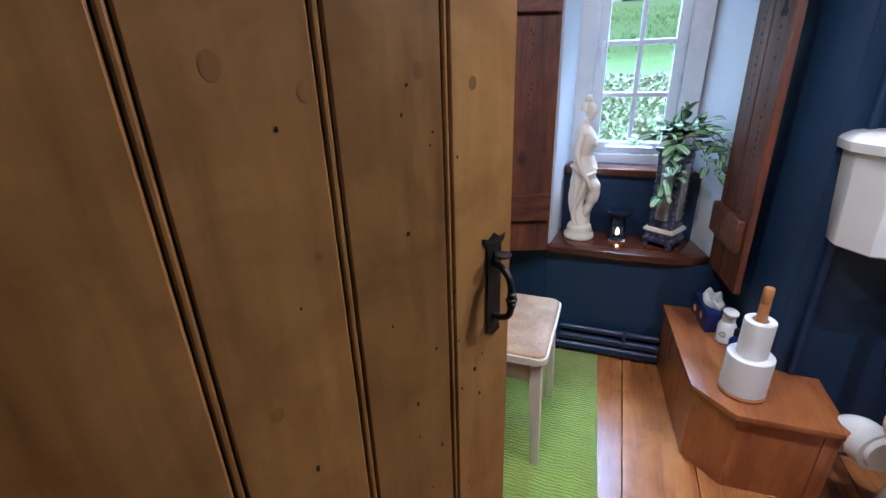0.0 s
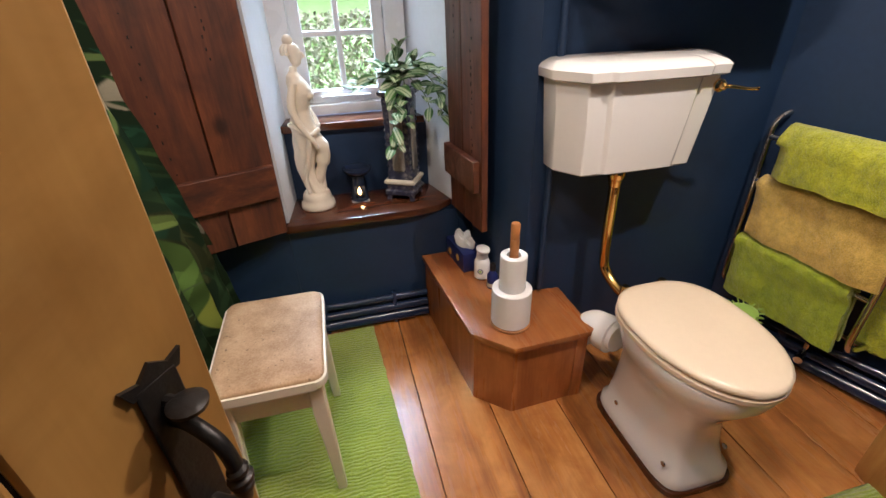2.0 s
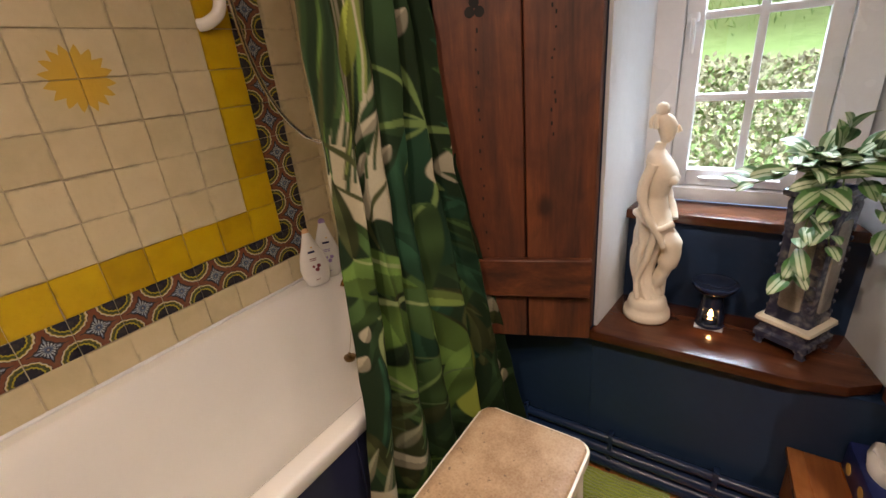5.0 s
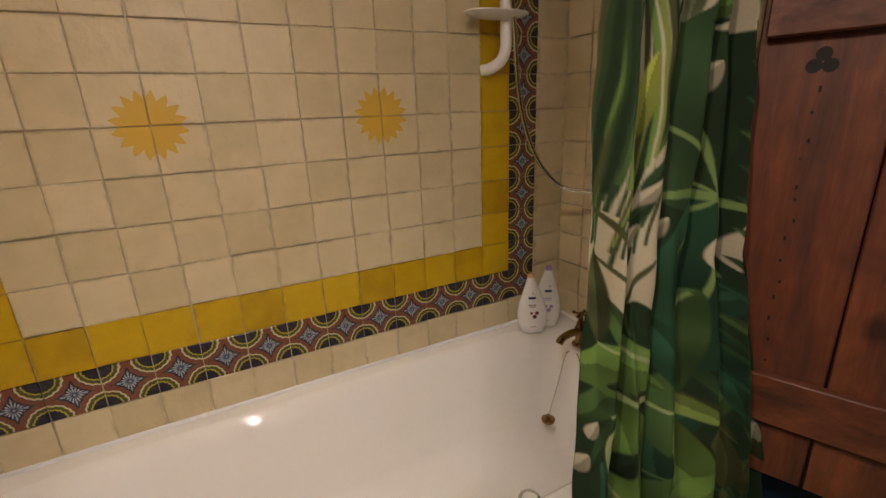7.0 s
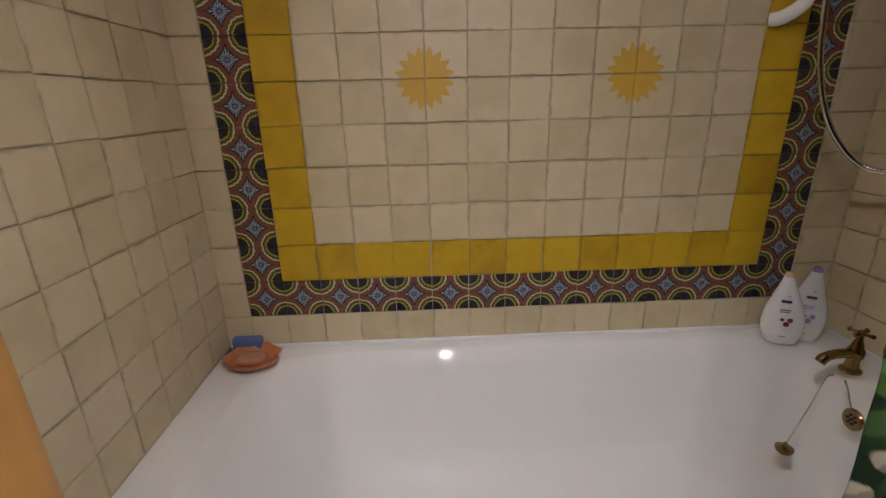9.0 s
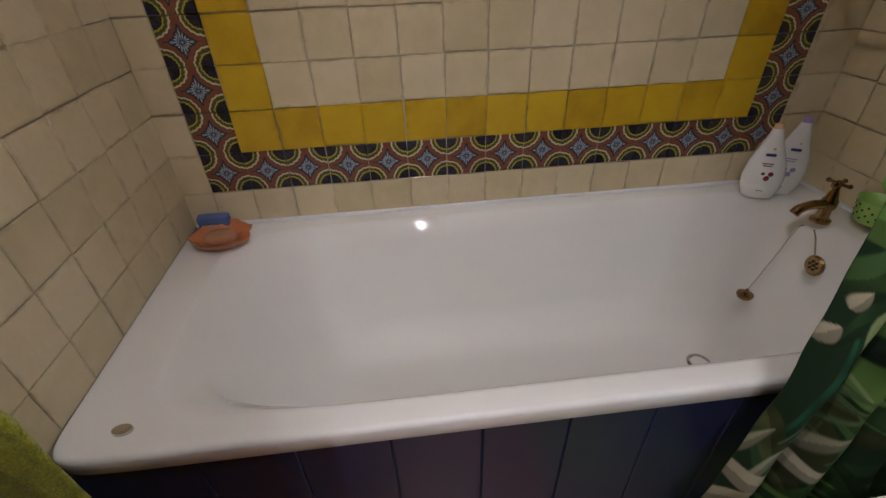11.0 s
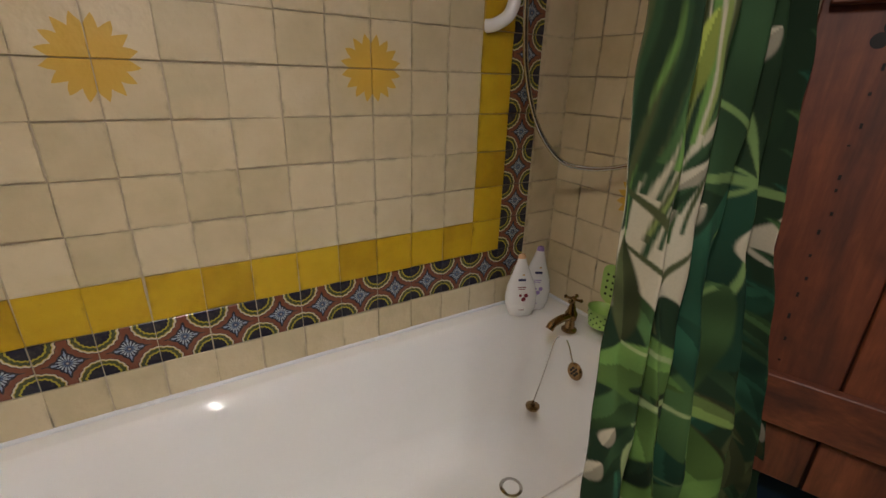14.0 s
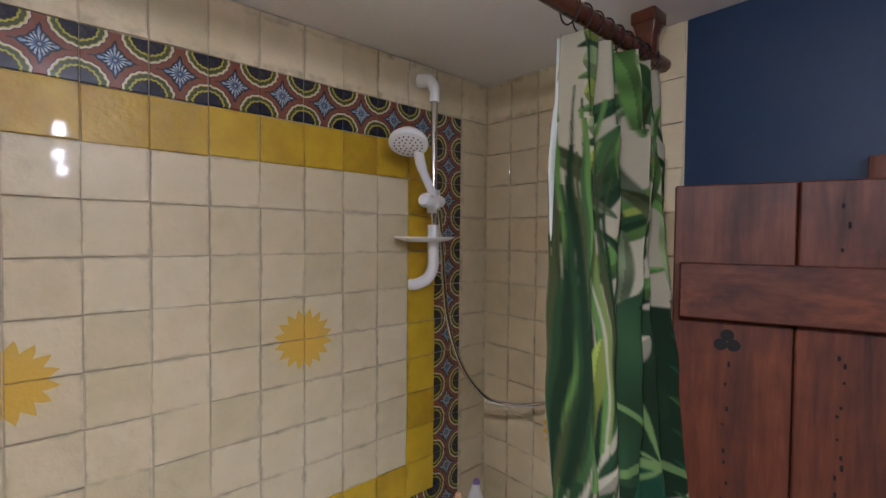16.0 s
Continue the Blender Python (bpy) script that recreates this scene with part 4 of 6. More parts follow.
# worm holes are dark dots, the shade in them is colour
for k in range(30):
    x, z = rng.choice((0.56, 0.60, 0.635, 0.53, 0.41, 0.25)) + rng.gauss(0, 0.012), rng.uniform(0.45, 1.25)
    r = rng.uniform(0.0009, 0.0021)
    bm = bmesh.new()
    loft(bm, [oval(x, z, e, r, r * rng.uniform(1, 2.2), 8) for e in (0.0001, 0.0006)])
    bm.transform(Matrix(((1, 0, 0, 0), (0, 0, 1, 0), (0, 1, 0, 0), (0, 0, 0, 1))))
    dput("worm_hole", bm, M_dark, door)

# ---- shower curtain and its rod ----
rod = thing("curtain_rod", "dark wooden curtain rod on a ceiling bracket", "curtain rod", (-0.6, 1.88, 1.96))
part("rod", made_tube([(-0.600, 0.10, 1.960), (-0.600, 1.913, 1.960)], 0.017, 16), W_sill, rod)
bm = bmesh.new()
prism(bm, srect(-0.628, -0.572, 1.79, 1.855, 0.004, 2), 2.028, ZC, 0.002)
loft(bm, [[(x, y, z) for x, y in srect(-0.6 - w, -0.6 + w, 1.822 - w, 1.822 + w, 0.004, 2)] for z, w in ((1.955, 0.019), (2.000, 0.019), (2.028, 0.026))])
part("bracket", bm, W_sill, rod, "dark turned ceiling bracket")
for j in range(9):
    y = 1.50 + j * 0.042
    bm = bmesh.new()
    pts = [(-0.6 + 0.021 * math.cos(a), y + 0.003 * math.sin(2 * a), 1.955 + 0.026 * math.sin(a)) for a in [2 * math.pi * q / 14 for q in range(15)]]
    tube(bm, pts, 0.0018, 6)
    part("curtain_ring", bm, M_iron, rod)


def lerp_table(z, table):
    for (za, a), (zb, b) in zip(table, table[1:]):
        if za >= z >= zb:
            f = (za - z) / (za - zb)
            return a + (b - a) * f
    return table[-1][1]


LEFT = ((1.94, 1.512), (1.41, 1.412), (0.99, 1.345), (0.75, 1.300), (0.53, 1.252), (0.16, 1.165))
RIGHT = ((1.94, 1.885), (1.70, 1.835), (1.40, 1.765), (1.0, 1.738), (0.65, 1.745), (0.35, 1.80), (0.07, 1.88))
OUT = ((1.94, -0.602), (1.4, -0.545), (0.99, -0.492), (0.62, -0.436), (0.45, -0.425), (0.1, -0.392))
EDGE = ((1.94, -0.602), (1.70, -0.562), (1.30, -0.500), (1.0, -0.478), (0.65, -0.395), (0.35, -0.365), (0.07, -0.355))
CREAM_DYE, DEEP, DARK, MID = (0.34, 0.31, 0.22), (0.010, 0.023, 0.010), (0.019, 0.044, 0.017), (0.040, 0.085, 0.026)
BRIGHT, LIME, PALE, OLIVE, TEAL = (0.090, 0.170, 0.038), (0.24, 0.29, 0.05), (0.22, 0.28, 0.12), (0.045, 0.055, 0.020), (0.014, 0.052, 0.027)


class Print:
    """The cloth's dye, laid leaf after leaf on a grid of cloth metres: across, height."""

    def __init__(self, across, height):
        self.a = across + 0.010 * np.sin(11 * height + 3) * np.sin(9 * across)
        self.h = height + 0.008 * np.sin(17 * across + 5 * height)
        self.dye = np.empty(across.shape + (3,))
        self.dye[:] = CREAM_DYE

    def lay(self, mask, colour):
        m = np.clip(mask, 0, 1)[..., None]
        self.dye = self.dye * (1 - m) + np.asarray(colour) * m

    def leaf(self, ca, ch, turn, length, width, tint, veins=0.0, bend=0.0, rib=None):
        c, s = math.cos(radians(turn)), math.sin(radians(turn))
        p = (self.a - ca) * c + (self.h - ch) * s
        q = (self.h - ch) * c - (self.a - ca) * s + bend * p * p
        f = np.clip(p / length + 0.5, 0, 1)
        body = width * np.sin(np.pi * f ** 0.8) ** 0.7
        shade = np.where(q > 0, 1.0, 0.55) * (0.85 + 0.35 * f)
        if veins:
            shade = shade * (1 + 0.28 * np.sin((p - 0.8 * np.abs(q)) * veins))
        self.lay(np.where(np.abs(p) < length * 0.5, (body - np.abs(q)) / 0.003 + 0.5, 0), np.asarray(tint) * shade[..., None])
        if rib:
            self.lay(np.where(np.abs(p) < length * 0.47, (0.0028 - np.abs(q)) / 0.002 + 0.5, 0), rib)

    def line(self, points, width, tint):
        pts = [(v.x, v.y) for v in curve([(a, h, 0) for a, h in points], 6)]
        best = np.full(self.a.shape, 9.0)
        for k, ((a0, h0), (a1, h1)) in enumerate(zip(pts, pts[1:])):
            da, dh = a1 - a0, h1 - h0
            t = np.clip(((self.a - a0) * da + (self.h - h0) * dh) / (da * da + dh * dh + 1e-12), 0, 1)
            thin = width * (0.35 + 0.65 * math.sin(math.pi * (k + 0.8) / (len(pts) + 0.6)))
            best = np.minimum(best, np.hypot(self.a - a0 - t * da, self.h - h0 - t * dh) - thin)
        self.lay(-best / 0.002 + 0.5, tint)


def jungle_print(across, height):
    d = Print(across, height)
    rg = random.Random(31)
    # dark undergrowth on the lower half
    edge = 0.93 + 0.03 * np.sin(21 * across) + 0.02 * np.sin(47 * across + 1)
    d.lay((edge - height) / 0.004, DEEP)
    d.lay(np.minimum((1.40 - height) / 0.004, (across - 0.19 - 0.03 * np.sin(9 * height)) / 0.004), DEEP)
    for _ in range(70):
        d.leaf(rg.uniform(0, 0.58), rg.uniform(0.12, 0.92), rg.uniform(40, 140), rg.uniform(0.10, 0.24), rg.uniform(0.010, 0.030), rg.choice((DARK, DARK, MID, OLIVE, TEAL)), rg.choice((0, 60, 90)), rg.uniform(-2, 2))
    # banded canes and blown leaves along the top
    for k in range(9):
        h = 1.92 - 0.062 * k
        d.leaf(0.080, h, 2, 0.085, 0.034, PALE if k % 2 else LIME)
        d.leaf(0.075, h - 0.028, 4, 0.090, 0.010, BRIGHT if k % 3 else DARK)
    for da, dh in ((-0.17, 0.015), (-0.24, 0.045), (-0.10, 0.10), (-0.03, 0.12), (0.05, 0.07)):
        d.line([(0.45, 1.79), (0.45 + da * 0.5, 1.79 + dh * 0.4), (0.45 + da, 1.79 + dh)], 0.017, OLIVE if da < -0.15 else MID)
    d.leaf(0.30, 1.87, 150, 0.22, 0.026, PALE, 60, 2.0)
    d.leaf(0.39, 1.86, 110, 0.20, 0.030, MID, 70, -1.0)
    d.leaf(0.20, 1.74, 62, 0.26, 0.030, MID, 60, 1.2)
    d.leaf(0.30, 1.60, 48, 0.46, 0.036, BRIGHT, 70, -0.5)
    d.leaf(0.34, 1.65, 52, 0.30, 0.014, LIME, 0, -0.5)
    d.leaf(0.24, 1.52, 52, 0.26, 0.014, DARK, 0, 0.6)
    d.leaf(0.365, 1.445, 22, 0.23, 0.020, BRIGHT, 80, 0.8)
    d.leaf(0.14, 1.56, 60, 0.24, 0.024, DARK, 50, 0.8)
    d.leaf(0.10, 1.60, 74, 0.22, 0.018, MID, 50, 0.8)
    for _ in range(34):
        d.leaf(rg.uniform(0.0, 0.58), rg.uniform(1.44, 1.92), rg.uniform(45, 125), rg.uniform(0.12, 0.30), rg.uniform(0.006, 0.018), rg.choice((MID, DARK, PALE, BRIGHT, OLIVE, (0.12, 0.15, 0.08))), 70, rg.uniform(-2, 2))
    # long grass down the free edge
    for k in range(96):
        a = 0.004 + 0.160 * (k % 32) / 31 + rg.uniform(-0.006, 0.006)
        top, low = rg.uniform(1.34, 1.84) - 0.5 * max(0.0, a - 0.11), rg.uniform(1.02, 1.20) + 0.4 * max(0.0, a - 0.10)
        lean = rg.uniform(-0.02, 0.03)
        d.line([(a + lean, top), (a + 0.3 * lean, (top + low) / 2), (max(0.003, a - 0.01), low)], rg.uniform(0.0018, 0.0052), rg.choice((DARK, DARK, OLIVE, DEEP, BRIGHT, MID, OLIVE, (0.15, 0.19, 0.05), CREAM_DYE)))
    d.leaf(0.125, 1.30, 80, 0.13, 0.013, LIME, 0, 1.0)
    # the large dark leaf with its ribs and drops
    d.leaf(0.315, 1.255, 100, 0.36, 0.150, DARK, 26, 0.3)
    d.leaf(0.335, 0.960, 92, 0.36, 0.130, TEAL, 24, 0.2)
    d.leaf(0.345, 1.315, 58, 0.085, 0.021, CREAM_DYE)
    d.leaf(0.330, 1.412, 12, 0.10, 0.010, DEEP)
    rib = (0.12, 0.19, 0.06)
    d.line([(0.17, 1.130), (0.30, 1.118), (0.44, 1.100), (0.56, 1.084)], 0.009, rib)
    for a, h in ((0.164, 1.285), (0.30, 1.36), (0.44, 1.27), (0.27, 1.02), (0.36, 0.90), (0.46, 0.95)):
        d.line([(0.378, 1.11), ((0.378 + a) / 2 + 0.012, (1.11 + h) / 2), (a, h)], 0.0042, rib)
    for a, h, turn, size in ((0.233, 1.068, 58, 0.045), (0.380, 1.002, 96, 0.062), (0.303, 0.933, 70, 0.034), (0.484, 1.025, 80, 0.11), (0.425, 0.70, 84, 0.085)):
        d.leaf(a, h, turn, size, size * 0.24, CREAM_DYE)
    # twisted pale blades, and dark twigs on the pale ground
    for k in range(6):
        d.leaf(0.160 - 0.009 * k, 1.215 - 0.038 * k, 62, 0.072, 0.011, CREAM_DYE if k % 2 == 0 else DARK, 0, 2.0)
    d.line([(0.125, 0.90), (0.100, 1.00), (0.045, 1.08), (0.0, 1.12)], 0.0055, OLIVE)
    d.line([(0.115, 0.945), (0.140, 0.99), (0.166, 1.03)], 0.0045, OLIVE)
    d.line([(0.100, 0.99), (0.060, 1.005), (0.020, 1.03)], 0.004, OLIVE)
    d.leaf(0.020, 0.965, 96, 0.16, 0.022, OLIVE, 80)
    # bright leaves over the rim
    d.leaf(0.290, 0.800, 66, 0.30, 0.070, MID, 44, 0.5, rib)
    d.leaf(0.245, 0.845, 110, 0.16, 0.030, TEAL, 50)
    d.leaf(0.110, 0.845, -12, 0.25, 0.050, BRIGHT, 40, 2.0)
    d.leaf(0.075, 0.825, 10, 0.06, 0.009, DEEP)
    d.line([(0.03, 0.885), (0.09, 0.875), (0.16, 0.850), (0.20, 0.805)], 0.0045, PALE)
    d.leaf(0.130, 0.670, 104, 0.24, 0.066, BRIGHT, 46, 0.0)
    d.leaf(0.125, 0.655, 76, 0.07, 0.012, DEEP)
    d.leaf(0.172, 0.630, 60, 0.05, 0.009, DEEP)
    d.line([(0.054, 0.769), (0.142, 0.777), (0.234, 0.745)], 0.0055, PALE)
    d.line([(0.115, 0.772), (0.055, 0.735), (0.068, 0.660), (0.100, 0.610), (0.145, 0.572)], 0.0050, PALE)
    d.leaf(0.300, 0.640, 118, 0.26, 0.050, BRIGHT, 52, 0.6)
    d.leaf(0.330, 0.715, 150, 0.13, 0.018, (0.16, 0.24, 0.06), 0, 2.0)
    d.leaf(0.255, 0.560, 64, 0.26, 0.040, MID, 60, 0.6, rib)
    d.leaf(0.390, 0.465, 78, 0.28, 0.046, LIME, 0, 0.8)
    d.leaf(0.345, 0.500, 66, 0.26, 0.032, BRIGHT, 60, 0.6)
    for a, h in ((0.022, 0.738), (0.006, 0.682)):
        d.leaf(a, h, 60, 0.034, 0.014, CREAM_DYE)
    # ladder leaves down the far edge
    d.line([(0.525, 1.66), (0.512, 1.33), (0.50, 1.10), (0.535, 0.80)], 0.012, DARK)
    for k in range(34):
        h = 1.70 - 0.030 * k
        d.leaf(0.520 + 0.012 * math.sin(h * 5) + (0.020 if k % 2 else -0.020), h, 30 if k % 2 else 150, 0.062, 0.010, (DARK, MID, TEAL)[k % 3])
    for k in range(9):
        d.leaf(0.548 + 0.02 * math.sin(k * 0.8), 0.69 - 0.046 * k, 78, 0.058, 0.013, CREAM_DYE if k % 3 else OLIVE)
    # dark ground with fine pale edges near the hem
    for k in range(9):
        a, h = rg.uniform(0.0, 0.28), rg.uniform(0.40, 0.58)
        d.line([(a, h), (a + 0.03, h + 0.05), (a + 0.10, h + 0.055)], 0.0032, (0.07, 0.11, 0.045))
    for a, h in ((0.004, 0.465), (0.045, 0.435), (0.085, 0.500), (0.150, 0.455)):
        d.leaf(a, h, 66, 0.095, 0.009, (0.22, 0.22, 0.14))
    d.leaf(0.085, 0.385, -5, 0.27, 0.022, CREAM_DYE, 0, -1.2)
    d.leaf(0.030, 0.345, 30, 0.16, 0.018, (0.30, 0.28, 0.18), 0, 1.5)
    for k in range(9):
        d.line([(0.015 + 0.02 * k, 0.225 - 0.004 * k), (0.09 + 0.014 * k, 0.285 - 0.006 * k), (0.215 + 0.008 * k, 0.345 - 0.012 * k)], 0.005, (BRIGHT, DARK, MID, DEEP)[k % 4])
    return np.clip(d.dye, 0.003, 0.9)


NU, NV = 360, 600
uu, jj = np.meshgrid(np.arange(NU + 1) / NU, np.arange(NV + 1) / NV)
zz = 1.925 + (0.270 - 0.165 * uu - 1.925) * jj


def along(table):
    return np.interp(zz, [a for a, b in table[::-1]], [b for a, b in table[::-1]])


ww = uu + 0.018 * np.sin(5.1 * zz + 9 * uu)
amp = (0.033 + 0.007 * np.sin(7 * uu + 2.1 * zz) + 0.006 * np.sin(13 * uu - 3 * zz)) * np.where(zz < 1.75, 1.0, 0.75) * (1 - 0.45 * uu ** 3)
fold = np.sin(ww * 2 * np.pi * 5.2 - 1.3 + 0.7 * np.sin(zz * 2.2)) + 0.35 * np.sin(ww * 2 * np.pi * 9.3 + zz * 2.5) + 0.12 * np.sin(ww * 60 + zz * 9)
base = along(OUT) + (along(EDGE) - along(OUT)) * uu ** 1.6
xx = base + amp * fold + 0.0025 * np.sin(41 * zz + 17 * uu) * np.sin(23 * uu + 8 * zz)
yy = along(LEFT) + (along(RIGHT) - along(LEFT)) * uu + 0.008 * np.cos(ww * 2 * np.pi * 6.3)
me = bpy.data.meshes.new("cloth")
idx = np.arange((NV + 1) * (NU + 1)).reshape(NV + 1, NU + 1)
quads = np.stack((idx[:-1, :-1], idx[:-1, 1:], idx[1:, 1:], idx[1:, :-1]), -1).reshape(-1, 4)
me.from_pydata(np.stack((xx, yy, zz), -1).reshape(-1, 3).tolist(), [], quads.tolist())
dye = jungle_print(uu * 0.58, zz).reshape(-1, 3)
me.attributes.new("print", "FLOAT_COLOR", "POINT").data.foreach_set("color", np.concatenate((dye, np.ones((len(dye), 1))), 1).ravel())
me.polygons.foreach_set("use_smooth", [True] * len(me.polygons))
me.materials.append(M_curtain)
curtain = thing("shower_curtain", "green jungle-leaf print shower curtain drawn aside over the bath rim", "shower curtain", (-0.5, 1.6, 1.92))
c1 = new("cloth", me)
c1.parent = curtain
c1.matrix_parent_inverse = BASES[curtain].inverted()
sol = c1.modifiers.new("thickness", "SOLIDIFY")
sol.thickness = 0.0012
bm = bmesh.new()
rows = []
for j in range(61):
    z = 1.92 - 0.46 * j / 60
    wide = 0.005 + 0.004 * noise.noise((z * 9, 1, 2)) + 0.018 * max(0.0, 1 - abs(z - 1.66) / 0.13) ** 0.5 - 0.012 * max(0.0, (1.2 - z) / 0.3)
    wide = max(0.001, wide - 0.007)
    rows.append([bm.verts.new((lerp_table(z, OUT) - 0.035 + 0.002 * math.sin(i * 0.9 + z * 7), lerp_table(z, LEFT) + 0.020 - (wide + 0.013) * i / 5, z)) for i in range(6)])
for a, b in zip(rows, rows[1:]):
    for i in range(5):
        bm.faces.new((a[i], a[i + 1], b[i + 1], b[i]))
c2 = part("liner", bm, M_liner, curtain, "translucent white shower liner", smooth=85)
sol = c2.modifiers.new("thickness", "SOLIDIFY")
sol.thickness = 0.001

# ---- shower ----
shower = thing("shower_riser", "white plastic hand shower on a riser rail with a soap dish", "shower", (-1.15, 1.62, 1.4))
YR = 1.628
part("riser_rail", made_tube([(-1.135, YR, 1.43), (-1.135, YR, 1.955)], 0.010, 14), M_chrome, shower, "chrome riser rail")
bm = bmesh.new()
tube(bm, curve([(-1.135, YR, 1.93), (-1.135, YR, 1.965), (-1.15, YR - 0.006, 1.992), (-1.182, YR - 0.02, 1.998)], 6), [0.015] * 6 + [0.017] * 6 + [0.02] * 7, 14)
part("rail_end", bm, M_plastic, shower)
bm = bmesh.new()
tube(bm, curve([(-1.135, YR, 1.50), (-1.135, YR, 1.45), (-1.142, YR - 0.012, 1.415), (-1.165, YR - 0.035, 1.395), (-1.184, YR - 0.05, 1.392)], 6), 0.017, 14)
part("rail_end", bm, M_plastic, shower)
bm = bmesh.new()
tube(bm, [(-1.12, YR + 0.012, 1.638), (-1.10, YR - 0.03, 1.638), (-1.085, YR - 0.075, 1.636), (-1.08, YR - 0.085, 1.636)], [0.017, 0.021, 0.020, 0.013], 16)
tube(bm, [(-1.135, YR, 1.605), (-1.135, YR, 1.672)], 0.0195, 16)
part("slider", bm, M_plastic, shower, "white slider bracket")
bm = bmesh.new()
loft(bm, [oval(-1.115, YR - 0.045, 1.532 + z, 0.052 * s, 0.098 * s, 28, 2.4) for z, s in ((-0.012, 0.55), (-0.006, 0.85), (0.0, 1.0), (0.003, 1.0), (0.0, 0.93), (-0.003, 0.8))])
tube(bm, [(-1.135, YR, 1.49), (-1.135, YR, 1.57)], 0.017, 14)
part("soap_tray", bm, M_plastic, shower)
hand = Vector((-1.088, YR - 0.04, 1.652))
headc = Vector((-1.050, 1.470, 1.775))
bm = bmesh.new()
tube(bm, curve([hand + Vector((0.004, 0.012, -0.035)), hand, hand.lerp(headc, 0.5) + Vector((0, 0, 0.008)), headc + Vector((0.0, 0.03, 0.002))], 6), [0.010] * 6 + [0.012] * 6 + [0.014] * 6 + [0.020], 14)
part("handset", bm, M_plastic, shower)
face = Vector((0.30, -0.32, -0.90)).normalized()
q = face.to_track_quat("Z", "Y").to_matrix().to_4x4()
bm = bmesh.new()
lathe(bm, 0, 0, [(0.012, -0.034), (0.034, -0.026), (0.049, -0.010), (0.052, 0.0), (0.050, 0.006), (0.045, 0.008)], 32)
bm.transform(Matrix.Translation(headc) @ q)
hd = part("shower_head", bm, M_plastic, shower)
bm = bmesh.new()
for ring, cnt in ((0.012, 6), (0.024, 12), (0.036, 18)):
    for j in range(cnt):
        a = 2 * math.pi * j / cnt
        loft(bm, [oval(ring * math.cos(a), ring * math.sin(a), z, 0.0023, 0.0023, 6) for z in (0.0078, 0.0092)])
bm.transform(Matrix.Translation(headc) @ q)
tagged(part("nozzles", bm, M_iron, hd), kind="stuff")
hose = curve([hand + Vector((0.006, 0.016, -0.04)), (-1.095, 1.628, 1.50), (-1.10, 1.655, 1.30), (-1.085, 1.70, 1.15), (-1.04, 1.755, 1.055), (-0.98, 1.80, 1.035), (-0.91, 1.84, 1.045), (-0.84, 1.88, 1.075)], 22)
bm = bmesh.new()
tube(bm, hose, [0.0075 if k % 2 else 0.0062 for k in range(len(hose))], 10)
part("hose", bm, M_chrome, shower, "ribbed chrome hose")
bm = bmesh.new()
tube(bm, [(-0.84, 1.88, 1.075), (-0.815, 1.893, 1.085), (-0.80, 1.912, 1.085)], [0.011, 0.013, 0.016], 14)
part("hose_outlet", bm, M_chrome, shower)

# ---- tap, plug and chain ----
TX, TYY = -0.945, 1.792
tap = thing("bath_tap", "aged brass bath tap with a cross handle", "tap", (TX, TYY, BZ))
bm = bmesh.new()
lathe(bm, TX, TYY, [(0.024, BZ + 0.0005), (0.024, BZ + 0.006), (0.016, BZ + 0.012), (0.014, BZ + 0.035), (0.019, BZ + 0.045), (0.019, BZ + 0.062), (0.014, BZ + 0.070), (0.011, BZ + 0.084), (0.008, BZ + 0.09), (0.007, BZ + 0.104)], 20)
tube(bm, curve([(TX, TYY, BZ + 0.052), (TX + 0.005, TYY - 0.05, BZ + 0.056), (TX + 0.008, TYY - 0.085, BZ + 0.050), (TX + 0.009, TYY - 0.098, BZ + 0.036)], 6), [0.012] * 12 + [0.0125] * 6 + [0.012], 14)
part("body", bm, M_bronze, tap)
bm = bmesh.new()
lathe(bm, TX, TYY, [(0.006, BZ + 0.102), (0.010, BZ + 0.107), (0.010, BZ + 0.113), (0.004, BZ + 0.118)], 14)
for a in (20, 110, 200, 290):
    c, s = math.cos(radians(a)), math.sin(radians(a))
    tube(bm, [(TX, TYY, BZ + 0.110), (TX + 0.018 * c, TYY + 0.018 * s, BZ + 0.110), (TX + 0.026 * c, TYY + 0.026 * s, BZ + 0.111), (TX + 0.030 * c, TYY + 0.030 * s, BZ + 0.111)], [0.0045, 0.004, 0.0065, 0.003], 10)
part("cross_handle", bm, M_bronze, tap)
plug = thing("bath_plug", "bath plug hanging on a ball chain", "plug", (-0.925, 1.655, 0.31))
bm = bmesh.new()
lathe(bm, -0.925, 1.652, [(0.019, 0.298), (0.022, 0.304), (0.022, 0.309), (0.006, 0.313), (0.004, 0.326)], 20)
part("stopper", bm, M_bronze, plug)
chain = curve([(-0.930, 1.735, BZ + 0.001), (-0.928, 1.715, BZ - 0.01), (-0.926, 1.688, 0.43), (-0.925, 1.654, 0.325)], 12)
part("chain", made_tube(chain, 0.0021, 6), M_chrome, plug)
chain = curve([(-0.905, 1.742, BZ + 0.001), (-0.885, 1.735, BZ - 0.012), (-0.868, 1.728, 0.50), (-0.855, 1.724, 0.485)], 8)
part("chain", made_tube(chain, 0.0021, 6), M_chrome, plug)


